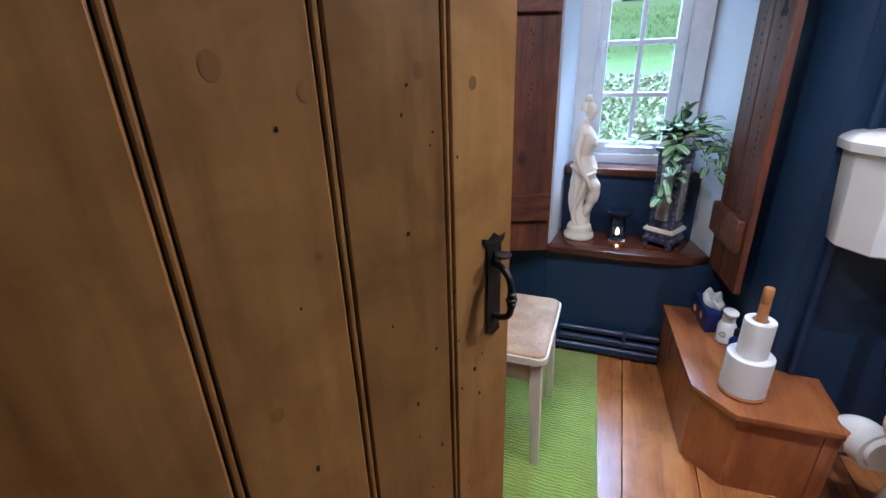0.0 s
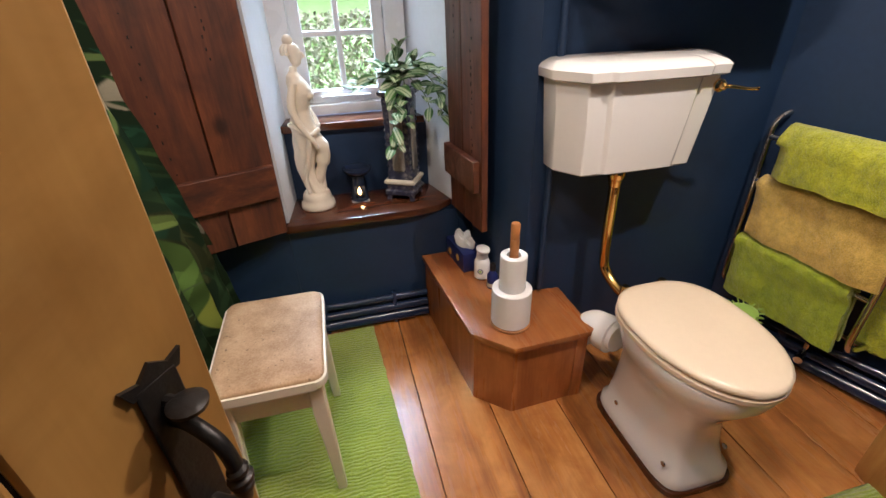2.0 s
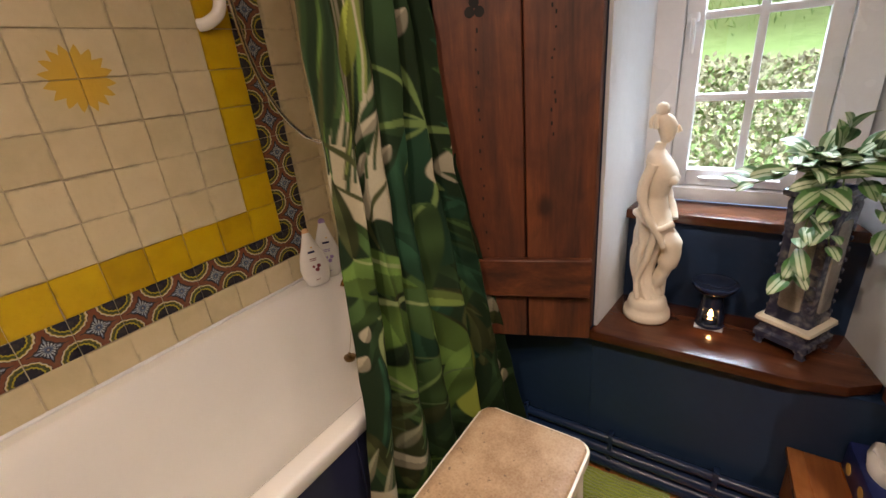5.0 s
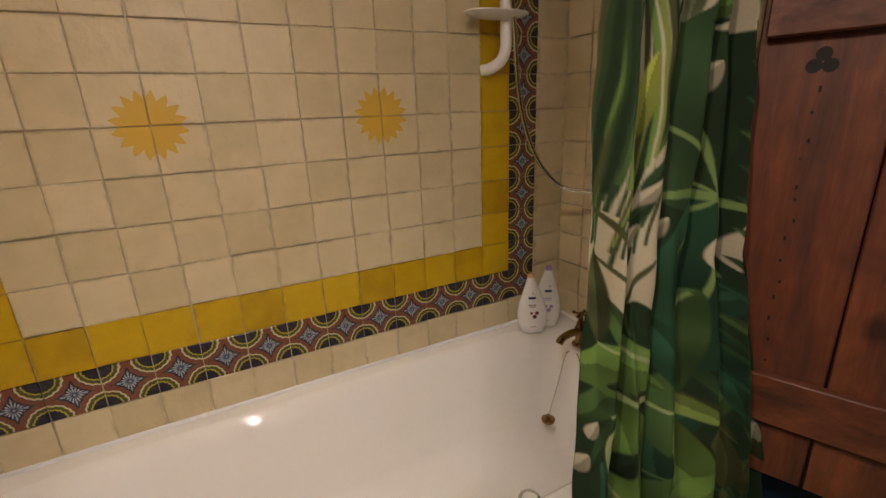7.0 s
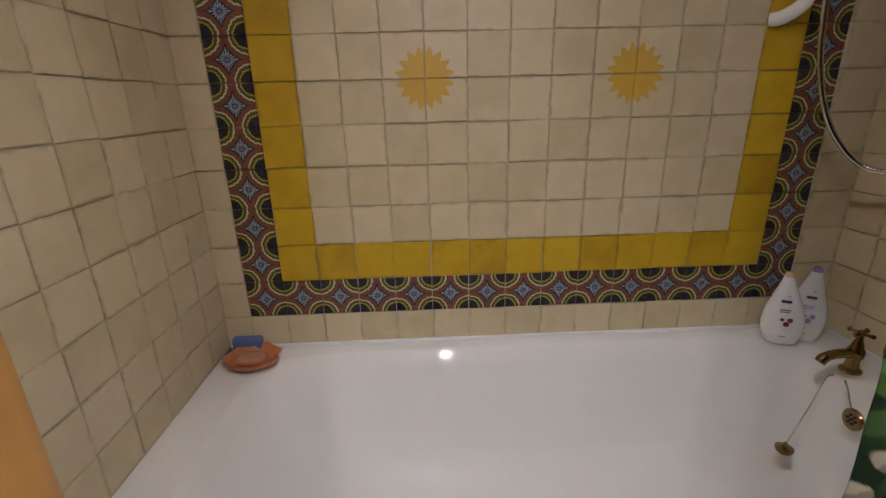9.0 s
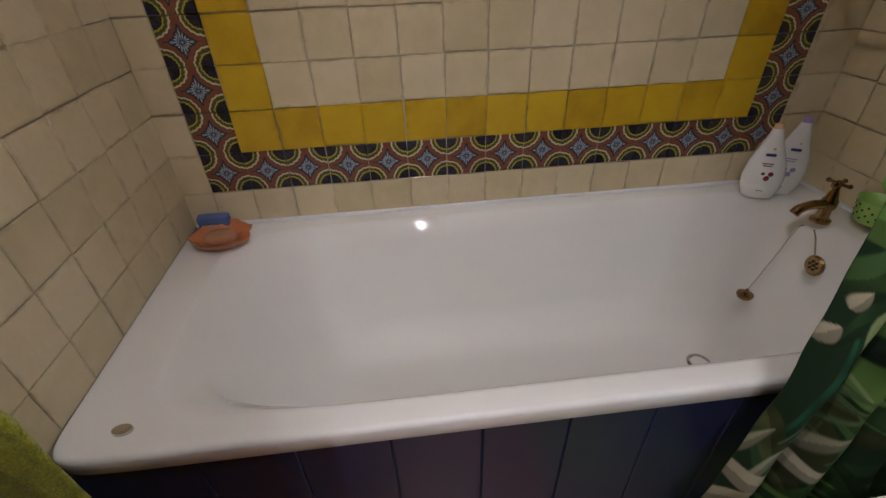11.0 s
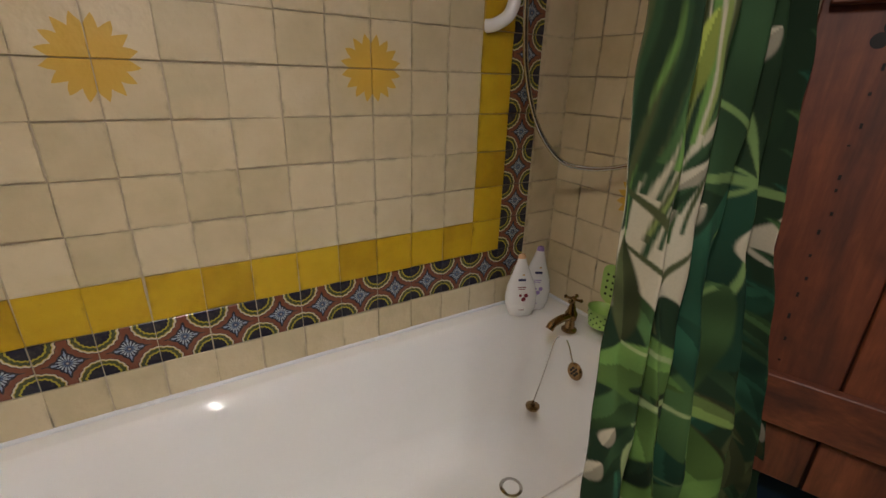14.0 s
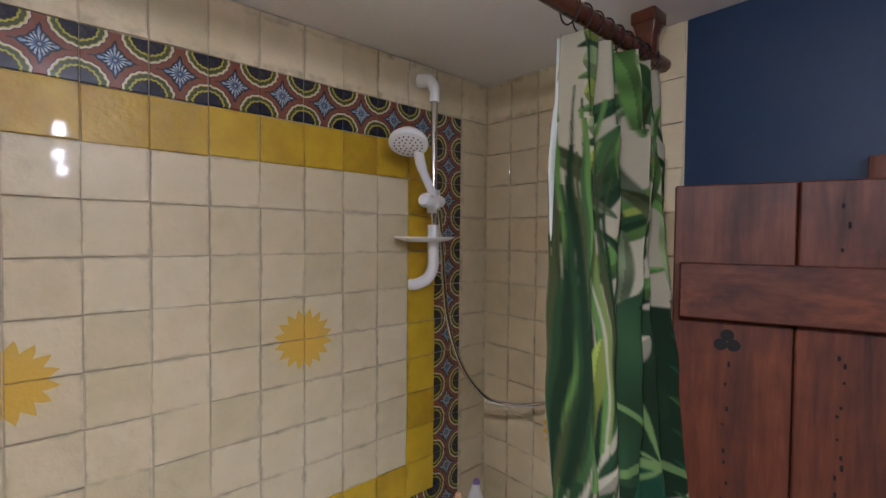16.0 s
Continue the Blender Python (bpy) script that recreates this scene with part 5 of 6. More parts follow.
def shampoo(x, y, turn, lean, cap, print_mat, label, h=0.205):
    t = thing("shampoo_bottle", label, "bottle", (x, y, BZ), "shampoo bottles")
    m = Matrix.Translation((x, y, BZ + 0.001)) @ Matrix.Rotation(radians(turn), 4, "Z") @ Matrix.Rotation(radians(lean), 4, "Y")

    def put(nm, bm, mat, parent, label=""):
        bm.transform(m)
        return part(nm, bm, mat, parent, label, 60)

    bm = bmesh.new()
    loft(bm, [oval(0, 0, z * h, a, b, 28, 2.6) for z, a, b in ((0.0, 0.033, 0.015), (0.02, 0.039, 0.018), (0.15, 0.049, 0.020), (0.32, 0.052, 0.020), (0.50, 0.045, 0.018), (0.70, 0.029, 0.014), (0.88, 0.016, 0.010), (0.94, 0.0125, 0.009))])
    body = put("body", bm, M_plastic, t)
    bm = bmesh.new()
    loft(bm, [oval(0, 0, z * h, a, b, 20, 2.4) for z, a, b in ((0.942, 0.0125, 0.0095), (0.97, 0.012, 0.009), (1.0, 0.009, 0.007), (1.01, 0.004, 0.003))])
    put("cap", bm, cap, t, "coloured cap")

    def mark(nm, cx, z, w, hh, mat):
        bm = bmesh.new()
        box(bm, cx - w, cx + w, -0.0208, -0.0165, z * h - hh, z * h + hh, 0.0008, 1)
        return put(nm, bm, mat, body)

    mark("brand_mark", 0.0, 0.62, 0.012, 0.0035, M_ink)
    mark("emblem", 0.004, 0.70, 0.003, 0.002, M_gold)
    for zz, w in ((0.50, 0.013), (0.47, 0.011), (0.12, 0.009)):
        mark("text_line", 0.0, zz, w, 0.0009, print_mat)
    for ox, oz, rr in ((0.006, 0.30, 0.008), (0.014, 0.36, 0.007), (-0.004, 0.36, 0.005)):
        bm = bmesh.new()
        bmesh.ops.create_uvsphere(bm, u_segments=12, v_segments=8, radius=rr)
        bm.transform(Matrix.Translation((ox, -0.0192, oz * h)) @ Matrix.Diagonal((1, 0.25, 1, 1)))
        put("fruit_print", bm, print_mat, body)
    return t


shampoo(-1.098, 1.722, 58, -3, M_peach, M_red, "white shampoo bottle with a peach cap and dark red print", 0.215)
shampoo(-1.112, 1.788, 60, 2, M_purple, M_purple, "white shampoo bottle with a purple cap and print", 0.225)

basket = thing("hanging_basket", "lime green perforated plastic suction basket", "basket", (-0.87, 1.86, BZ))
bm = bmesh.new()
loft(bm, [oval(-0.884, 1.862, z, a, a * 0.9, 30) for z, a in ((BZ + 0.03, 0.040), (BZ + 0.085, 0.047), (BZ + 0.088, 0.049), (BZ + 0.086, 0.045), (BZ + 0.034, 0.037))])
bk = part("bowl", bm, M_lime_plastic, basket, smooth=60)
bm = bmesh.new()
loft(bm, [[(x, 1.902, z) for x, z in srect(-0.937, -0.837, BZ + 0.088, BZ + 0.215, 0.03)], [(x, 1.907, z) for x, z in srect(-0.937, -0.837, BZ + 0.088, BZ + 0.215, 0.03)]])
part("back_plate", bm, M_lime_plastic, basket)
# the perforations are dark plugs coloured like shaded openings
bm = bmesh.new()
for row in range(4):
    for col in range(12):
        a = 2 * math.pi * (col + 0.5 * (row % 2)) / 12
        z = BZ + 0.042 + row * 0.011
        rr = 0.0415 + row * 0.0014
        c, s = math.cos(a), math.sin(a)
        tube(bm, [(-0.884 + rr * c * 0.97, 1.862 + rr * s * 0.87, z), (-0.884 + rr * c * 1.02, 1.862 + rr * s * 0.92, z)], 0.0028, 6)
for row in range(4):
    for col in range(4):
        tube(bm, [(-0.917 + col * 0.02, 1.9005, BZ + 0.115 + row * 0.022), (-0.917 + col * 0.02, 1.9035, BZ + 0.115 + row * 0.022)], 0.004, 8)
tagged(part("perforation", bm, M_dark, bk), kind="stuff")

dish = thing("soap_dish", "terracotta leaf-shaped soap dish on the bath rim", "soap dish", (-1.10, 0.20, BZ))
bm = bmesh.new()
rings = []
for z, s in ((0.0008, 0.55), (0.004, 0.62), (0.018, 0.92), (0.030, 1.0), (0.031, 0.95), (0.016, 0.8), (0.010, 0.45)):
    ring = []
    for k in range(40):
        a = 2 * math.pi * k / 40
        w = 1 + (0.07 * math.sin(7 * a) + 0.05 * math.sin(3 * a) + 0.035 * math.sin(16 * a + 1)) * (s > 0.7)
        x, y = 0.070 * s * w * math.cos(a), 0.080 * s * w * math.sin(a)
        ring.append((-1.092 + x * 0.92 + y * -0.10, 0.208 + y * 0.95 + x * 0.1, BZ + z + 0.004 * math.sin(5 * a) * (z > 0.015)))
    rings.append(ring)
loft(bm, rings)
part("bowl", bm, M_terracotta, dish, smooth=60)
bm = bmesh.new()
loft(bm, [oval(-1.088, 0.205, BZ + z, 0.030 * s, 0.042 * s, 24, 2.8) for z, s in ((0.012, 0.8), (0.018, 1.0), (0.027, 1.0), (0.033, 0.8), (0.034, 0.4))])
solid("bar_of_soap", bm, M_soap, "translucent amber bar of soap in the dish", "soap", smooth=60)
bm = made_box(-1.178, -1.150, 0.128, 0.212, BZ + 0.012, BZ + 0.050, 0.006)
bm.transform(Matrix.Translation((-1.16, 0.16, BZ)) @ Matrix.Rotation(radians(8), 4, "Y") @ Matrix.Translation((1.16, -0.16, -BZ)))
solid("bath_sponge", bm, M_sponge, "blue bath sponge leaning on the tiles behind the soap dish", "sponge")

# ---- towel rail with towels ----
rd = Vector((0.093, -0.9957, 0)).normalized()
ro = Vector((-0.9957, -0.093, 0))
RA = Vector((1.410, 1.506, 0)) - ro * 0.10
rail = thing("towel_rail", "chrome tubular heated towel rail on loop ends", "towel rail", tuple(RA + rd * 0.2))


def at_rail(s, off, z):
    p = RA + rd * s + ro * off
    return (p.x, p.y, z)


S0, S1, RO = 0.0, 0.435, 0.10
for s, back in ((S0, 0.018), (S1, -0.105)):
    loop = [at_rail(s, back, 0.205)]
    for off, z, a0 in ((RO - 0.06, 0.265, 270), (RO - 0.06, 0.78, 0)):
        loop += [at_rail(s, off + 0.06 * math.cos(radians(a0 + k * 15)), z + 0.06 * math.sin(radians(a0 + k * 15))) for k in range(7)]
    loop.append(at_rail(s, back, 0.84))
    part("end_loop", made_tube(loop, 0.010, 12), M_chrome, rail)
BARS = (0.770, 0.625, 0.405)
for z in BARS:
    part("bar", made_tube([at_rail(S0, RO, z), at_rail(S1, RO, z)], 0.009, 12), M_chrome, rail)
bm = bmesh.new()
tube(bm, [at_rail(0.30, RO - 0.10, 0.205), at_rail(0.30, RO - 0.10, 0.08), at_rail(0.30, RO - 0.10, 0.0)], [0.011, 0.011, 0.015], 12)
tube(bm, [at_rail(0.30, RO - 0.10, 0.075), at_rail(0.32, RO - 0.04, 0.07)], 0.014, 12)
tube(bm, [at_rail(0.05, RO - 0.10, 0.205), at_rail(S1, RO - 0.10, 0.205)], 0.010, 12)
part("valve", bm, M_chrome, rail, "chrome valve and feed pipe")


def towel(name, z, s0, s1, thick, front, back, mat, label, slant=0.0, seed=1):
    """A folded towel hung over a bar."""
    t = thing(name, label, "towel", at_rail((s0 + s1) / 2, RO, z), "towels on the rail")
    bm = bmesh.new()
    outline = []
    r = 0.012
    for k in range(9):
        f = k / 8
        outline.append((r + thick, -front * (1 - f)))
    for k in range(1, 10):
        a = math.pi * k / 10
        outline.append(((r + thick) * math.cos(a), (r + thick) * math.sin(a)))
    for k in range(7):
        outline.append((-(r + thick), -back * k / 6))
    inner = [(math.copysign(max(abs(o) - thick, r), o) if abs(o) > r else o * 0.5, zz if zz < 0 else zz * r / (r + thick)) for o, zz in outline][::-1]
    sect = outline + inner
    rings = []
    n = 34
    for i in range(n + 1):
        f = i / n
        s = s0 + (s1 - s0) * f
        ring = []
        for j, (o, zz) in enumerate(sect):
            p = Vector((s * 9, zz * 9, o * 20 + seed * 7))
            puff = noise.noise(p) * 0.013 + noise.noise(p * 3) * 0.006
            fall = max(0.0, -zz / max(front, 0.01))
            ds = slant * fall * (0.3 + 0.7 * f)
            edge = 0.6 + 0.4 * min(1.0, min(f, 1 - f) * 9) if zz < 0 else 1.0
            ring.append(at_rail(s + ds + 0.006 * noise.noise((zz * 14, seed, 0)), RO + o * edge + puff * (1 if o > 0 else -0.4), z + zz + 0.006 * noise.noise((s * 12, seed * 3, o * 30)) * fall))
        rings.append(ring)
    loft(bm, rings)
    part("cloth", bm, mat, t, smooth=70)
    return t


towel("folded_towel", 0.770, 0.065, S1 + 0.015, 0.046, 0.105, 0.12, M_towel_lime, "thick lime green towel rolled over the top bar", 0.0, 2)
towel("folded_towel", 0.625, 0.028, S1 - 0.012, 0.016, 0.185, 0.16, M_towel_yellow, "mustard yellow towel folded over the middle bar", 0.02, 5)
towel("folded_towel", 0.405, 0.022, S1 - 0.045, 0.018, 0.200, 0.17, M_towel_green, "bright green towel folded over the lowest bar", 0.02, 8)

cloth = thing("face_cloth", "yellow-green face cloth hanging on a wall hook", "cloth", (1.585, 1.05, 0.5), "towels on the rail")
rings = []
for j in range(22):
    f = j / 21
    z = 0.60 - 0.40 * f + 0.0
    half = 0.020 + 0.055 * min(1.0, f * 2.2) ** 0.7
    ring = []
    for k in range(36):
        a = math.tau * k / 36
        fold = 0.010 * math.sin(3 * a + 1) * f
        scallop = 0.007 * abs(math.sin(9 * a)) * (j == 21)
        y = 1.055 + half * math.sin(a)
        ring.append((1.606 + (1.055 - y) * 0.342 - 0.026 + (0.012 + 0.004 * math.sin(5 * a)) * math.cos(a) + fold * 0.6, y, z - scallop))
    rings.append(ring)
bm = bmesh.new()
loft(bm, rings)
part("cloth", bm, M_towel_lime, cloth, smooth=70)
part("hook", made_tube(curve([(1.622, 1.055, 0.625), (1.600, 1.055, 0.622), (1.582, 1.055, 0.605), (1.580, 1.055, 0.618)], 5), 0.004, 8), M_chrome, cloth, "chrome hook")

# lime towel hung by the bath end, beside the door
bm = bmesh.new()
rings = []
for j in range(25):
    f = j / 24
    z = 0.74 - 0.36 * f
    w = 0.055 * min(1.0, (f * 5) ** 0.5 + 0.15)
    rings.append([(-0.447 + (0.016 + 0.004 * math.sin(k * 1.7 + z * 20)) * math.cos(a), 0.120 + w * math.sin(a), z) for k, a in enumerate([2 * math.pi * k / 22 for k in range(22)])])
loft(bm, rings)
solid("hanging_towel", bm, M_towel_lime, "lime green towel hanging at the head of the bath", "towel", smooth=70)

# ---- things on the boxing ----
paper = thing("toilet_roll_stand", "wooden toilet roll stand with two white rolls", "roll stand", (0.505, 1.415, 0.285))
px, py = 0.505, 1.420
bm = bmesh.new()
lathe(bm, px, py, [(0.060, 0.2855), (0.063, 0.289), (0.063, 0.294), (0.058, 0.297)], 30)
part("base", bm, W_stick, paper)
bm = bmesh.new()
lathe(bm, px, py, [(0.0135, 0.297), (0.0135, 0.585), (0.0122, 0.586), (0.0135, 0.588), (0.0135, 0.632), (0.011, 0.636)], 18)
part("peg", bm, W_stick, paper, "orange wooden peg")


def roll(z0, z1, r):
    bm = bmesh.new()
    loft(bm, [oval(px, py, z, a, a, 36) for z, a in ((z0, 0.0205), (z0, r - 0.002), (z0 + 0.002, r), (z1 - 0.002, r), (z1, r - 0.002), (z1 - 0.0005, 0.0205), (z0 + 0.001, 0.0205))], caps=False)
    return solid("toilet_roll", bm, M_paper, "white toilet paper roll on the wooden peg", "toilet roll", group="toilet rolls")


roll(0.2975, 0.418, 0.061)
roll(0.4185, 0.534, 0.040)
tissue = thing("tissue_box", "dark blue tissue box with white tissue showing", "tissue box", (0.478, 1.825, 0.285))
tm = Matrix.Translation((0.478, 1.825, 0.2855)) @ Matrix.Rotation(radians(7), 4, "Z")


def tput(nm, bm, mat, label="", parent=None, sm=40):
    bm.transform(tm)
    return part(nm, bm, mat, parent or tissue, label, sm)


tput("carton", made_box(-0.042, 0.042, -0.085, 0.085, 0, 0.078, 0.004), M_bluebox)
bm = bmesh.new()
loft(bm, [[(0.030 * math.cos(a) * s * (1 + 0.2 * math.sin(3 * a + z * 60)), 0.062 * math.sin(a) * s * (1 + 0.15 * math.sin(4 * a)), z + 0.008 * math.sin(5 * a) * (z > 0.085)) for a in [2 * math.pi * k / 32 for k in range(32)]] for z, s in ((0.0785, 0.9), (0.085, 0.95), (0.100, 1.02), (0.112, 0.8), (0.100, 0.45), (0.095, 0.1))])
tput("tissue", bm, M_paper, "white tissue pulled half out", sm=60)
for yy, zz in ((-0.03, 0.04), (0.045, 0.03)):
    bm = bmesh.new()
    loft(bm, [[(-0.0422 - e, yy + 0.014 * math.cos(k * math.pi / 8), zz + 0.014 * math.sin(k * math.pi / 8)) for k in range(16)] for e in (0.0, 0.0008)])
    tput("flower_print", bm, M_gold, "")
pump = thing("soap_dispenser", "white pump bottle of skin cream", "dispenser", (0.506, 1.698, 0.285))
gx, gy = 0.506, 1.698
bm = bmesh.new()
lathe(bm, gx, gy, [(0.026, 0.2855), (0.029, 0.289), (0.029, 0.350), (0.024, 0.362), (0.020, 0.366)], 26)
pb = part("bottle", bm, M_plastic, pump)
bm = bmesh.new()
lathe(bm, gx, gy, [(0.021, 0.366), (0.022, 0.370), (0.020, 0.388), (0.012, 0.392), (0.012, 0.398)], 22)
part("collar", bm, M_plastic, pump)
bm = bmesh.new()
loft(bm, [oval(gx, gy - 0.008, z, a, b, 24) for z, a, b in ((0.397, 0.022, 0.028), (0.401, 0.024, 0.031), (0.407, 0.024, 0.031), (0.410, 0.020, 0.026))])
part("pump_head", bm, M_plastic, pump)
for zz, r, mat in ((0.322, 0.011, M_ink), (0.322, 0.008, M_plastic), (0.322, 0.005, M_lime_plastic)):
    bm = bmesh.new()
    e = 0.0292 + (0.011 - r) * 0.1
    loft(bm, [[(gx - e * 0.5 - ee * 0.5 + r * 0.8 * math.cos(k * math.pi / 8), gy - e * 0.86 - ee - r * 0.5 * math.cos(k * math.pi / 8), zz + r * math.sin(k * math.pi / 8)) for k in range(16)] for ee in (0.0, 0.0006)])
    part("label_mark", bm, mat, pb)
small = thing("perfume_bottle", "small dark blue bottle with a label", "bottle", (0.519, 1.622, 0.285))
bm = bmesh.new()
lathe(bm, 0.519, 1.622, [(0.017, 0.2855), (0.019, 0.288), (0.019, 0.338), (0.010, 0.350), (0.009, 0.357)], 20)
part("glass", bm, M_bluebox, small)
bm = bmesh.new()
lathe(bm, 0.519, 1.622, [(0.0105, 0.357), (0.0105, 0.378), (0.008, 0.382)], 16)
part("cap", bm, M_iron, small)
bm = bmesh.new()
lathe(bm, 0.519, 1.622, [(0.0193, 0.292), (0.0195, 0.292), (0.0195, 0.308), (0.0193, 0.308)], 20, caps=False)
part("label", bm, M_cream_paint, small)

# ---- things on the window sill ----
sx, sy, sz = -0.042, 2.040, 0.5005
bm = bmesh.new()
lathe(bm, sx, sy, [(0.062, sz), (0.064, sz + 0.006), (0.062, sz + 0.022), (0.052, sz + 0.030), (0.054, sz + 0.038), (0.050, sz + 0.056), (0.044, sz + 0.064)], 30)
FIG = ((0.062, 0.000, 0.0, 0.034, 0.034), (0.085, -0.008, 0.0, 0.030, 0.030), (0.12, -0.018, 0.002, 0.029, 0.030), (0.155, -0.022, 0.004, 0.033, 0.032), (0.20, -0.016, 0.004, 0.040, 0.036),
       (0.235, -0.004, 0.004, 0.047, 0.040), (0.27, 0.000, 0.004, 0.050, 0.043), (0.300, -0.004, 0.002, 0.048, 0.042), (0.33, -0.008, 0.0, 0.040, 0.036), (0.362, -0.006, -0.002, 0.031, 0.030),
       (0.390, -0.004, -0.003, 0.038, 0.038), (0.418, 0.006, -0.003, 0.042, 0.042), (0.432, 0.004, -0.002, 0.040, 0.043), (0.455, -0.004, 0.0, 0.034, 0.044), (0.474, -0.010, 0.0, 0.024, 0.034), (0.486, -0.008, 0.0, 0.0145, 0.016), (0.508, -0.003, 0.0, 0.013, 0.013))
rings = []
for (z0, *p0), (z1, *p1) in zip(FIG, FIG[1:]):
    for k in range(4):
        e = k / 4
        z = z0 + (z1 - z0) * e
        ox, oy, ra, rb = [q + (w - q) * e for q, w in zip(p0, p1)]
        drape = 0.085 * max(0.0, min(1.0, (0.315 - z) / 0.05))
        rings.append([(sx + ox + ra * c * r, sy + oy + rb * s_ * r, sz + z) for c, s_, r in
                      [(math.cos(q), math.sin(q), 0.95 + drape * math.sin(6 * q + 38 * z + 1.5 * math.sin(20 * z)) + 0.4 * drape * math.sin(13 * q - 30 * z)) for q in [math.tau * j / 40 for j in range(40)]]])
loft(bm, rings)
for dy in (-0.020, 0.012):
    loft(bm, [oval(sx + 0.026 + e, sy + dy, sz + 0.412 + z, r, r, 14) for z, r, e in ((-0.016, 0.004, 0), (-0.011, 0.012, 0.004), (0.0, 0.0165, 0.007), (0.010, 0.013, 0.003), (0.018, 0.004, 0))])
tube(bm, curve([(sx + 0.048, sy - 0.03, sz + 0.30), (sx + 0.01, sy - 0.048, sz + 0.285), (sx - 0.045, sy - 0.02, sz + 0.315), (sx - 0.05, sy + 0.02, sz + 0.31)], 5), [0.008] * 16, 10)
tube(bm, curve([(sx + 0.01, sy - 0.046, sz + 0.28), (sx - 0.005, sy - 0.04, sz + 0.20), (sx - 0.028, sy - 0.028, sz + 0.12), (sx - 0.022, sy - 0.034, sz + 0.066)], 5), [0.010] * 8 + [0.008] * 8, 10)
for k in range(7):
    q = -0.9 + k * 0.6
    tube(bm, curve([(sx - 0.004 + 0.027 * math.cos(q + 1.6), sy + 0.022 * math.sin(q + 1.6), sz + 0.538), (sx - 0.006 + 0.025 * math.cos(q + 1.5), sy + 0.020 * math.sin(q + 1.5), sz + 0.558), (sx - 0.008, sy, sz + 0.576)], 4), [0.006] * 9, 8)
tube(bm, [(sx + 0.030, sy, sz + 0.545), (sx + 0.036, sy, sz + 0.531), (sx + 0.030, sy, sz + 0.527)], [0.003, 0.005, 0.003], 8)
loft(bm, [oval(sx + ox, sy, sz + z, a, b, 18) for z, ox, a, b in ((0.502, 0.004, 0.010, 0.010), (0.510, 0.008, 0.015, 0.013), (0.530, 0.007, 0.022, 0.018), (0.550, 0.003, 0.025, 0.020), (0.566, -0.002, 0.020, 0.017), (0.574, -0.004, 0.010, 0.009))])
loft(bm, [oval(sx - 0.008, sy, sz + z, a, a, 14) for z, a in ((0.566, 0.008), (0.572, 0.015), (0.584, 0.017), (0.594, 0.012), (0.599, 0.005))])
tube(bm, curve([(sx - 0.012, sy - 0.038, sz + 0.455), (sx - 0.030, sy - 0.046, sz + 0.39), (sx - 0.018, sy - 0.050, sz + 0.33), (sx + 0.018, sy - 0.046, sz + 0.265), (sx + 0.030, sy - 0.040, sz + 0.235)], 5), [0.014] * 8 + [0.011] * 8 + [0.008] * 5, 12)
tube(bm, curve([(sx + 0.0, sy + 0.034, sz + 0.455), (sx + 0.010, sy + 0.044, sz + 0.38), (sx + 0.034, sy + 0.032, sz + 0.33), (sx + 0.045, sy + 0.01, sz + 0.30)], 5), [0.013] * 8 + [0.009] * 8, 12)
tube(bm, curve([(sx + 0.018, sy + 0.006, sz + 0.26), (sx + 0.046, sy + 0.0, sz + 0.215), (sx + 0.036, sy + 0.0, sz + 0.16), (sx + 0.016, sy, sz + 0.10), (sx + 0.022, sy, sz + 0.07)], 5), [0.032] * 5 + [0.026] * 5 + [0.019] * 5 + [0.013] * 6, 14)
tube(bm, [(sx + 0.026, sy + 0.018, sz + 0.062), (sx + 0.028, sy + 0.018, sz + 0.14), (sx + 0.026, sy + 0.018, sz + 0.16)], [0.015, 0.014, 0.010], 12)
solid("plaster_statue", bm, M_plaster, "cream plaster statue of a standing figure on a round base", "statue", smooth=75)

burner = thing("oil_burner", "dark glazed oil burner with a lit tealight", "oil burner", (0.118, 2.05, 0.5))
ox, oy = 0.118, 2.052
bm = bmesh.new()
lathe(bm, ox, oy, [(0.034, 0.5045), (0.036, 0.508), (0.033, 0.513), (0.010, 0.514)], 28)
part("saucer", bm, M_blackglass, burner)
bm = bmesh.new()
arc = [radians(-90 + 42 + 276 * k / 24) for k in range(25)]
wall = []
for z, r in ((0.512, 0.034), (0.54, 0.033), (0.57, 0.028), (0.604, 0.025)):
    wall.append([(ox + r * math.cos(a), oy + r * math.sin(a), z) for a in arc] + [(ox + (r - 0.005) * math.cos(a), oy + (r - 0.005) * math.sin(a), z) for a in arc[::-1]])
loft(bm, wall)
lathe(bm, ox, oy, [(0.0285, 0.566), (0.0285, 0.575), (0.0255, 0.604)], 24)
part("shade", bm, M_blackglass, burner, smooth=50)
bm = bmesh.new()
lathe(bm, ox, oy, [(0.026, 0.603), (0.045, 0.612), (0.055, 0.626), (0.056, 0.632), (0.052, 0.632), (0.042, 0.622), (0.005, 0.616)], 32)
part("bowl", bm, M_blackglass, burner)
candle = thing("tealight", "lit tealight candle in a metal cup", "candle", (ox, oy, 0.514))
bm = bmesh.new()
lathe(bm, ox, oy, [(0.017, 0.5145), (0.018, 0.516), (0.018, 0.527), (0.0165, 0.527), (0.0165, 0.524), (0.002, 0.524)], 22)
part("cup", bm, M_chrome, candle)
bm = bmesh.new()
lathe(bm, ox, oy, [(0.002, 0.5245), (0.0065, 0.531), (0.006, 0.538), (0.002, 0.549)], 12)
part("flame", bm, M_flame, candle, "glowing candle flame")
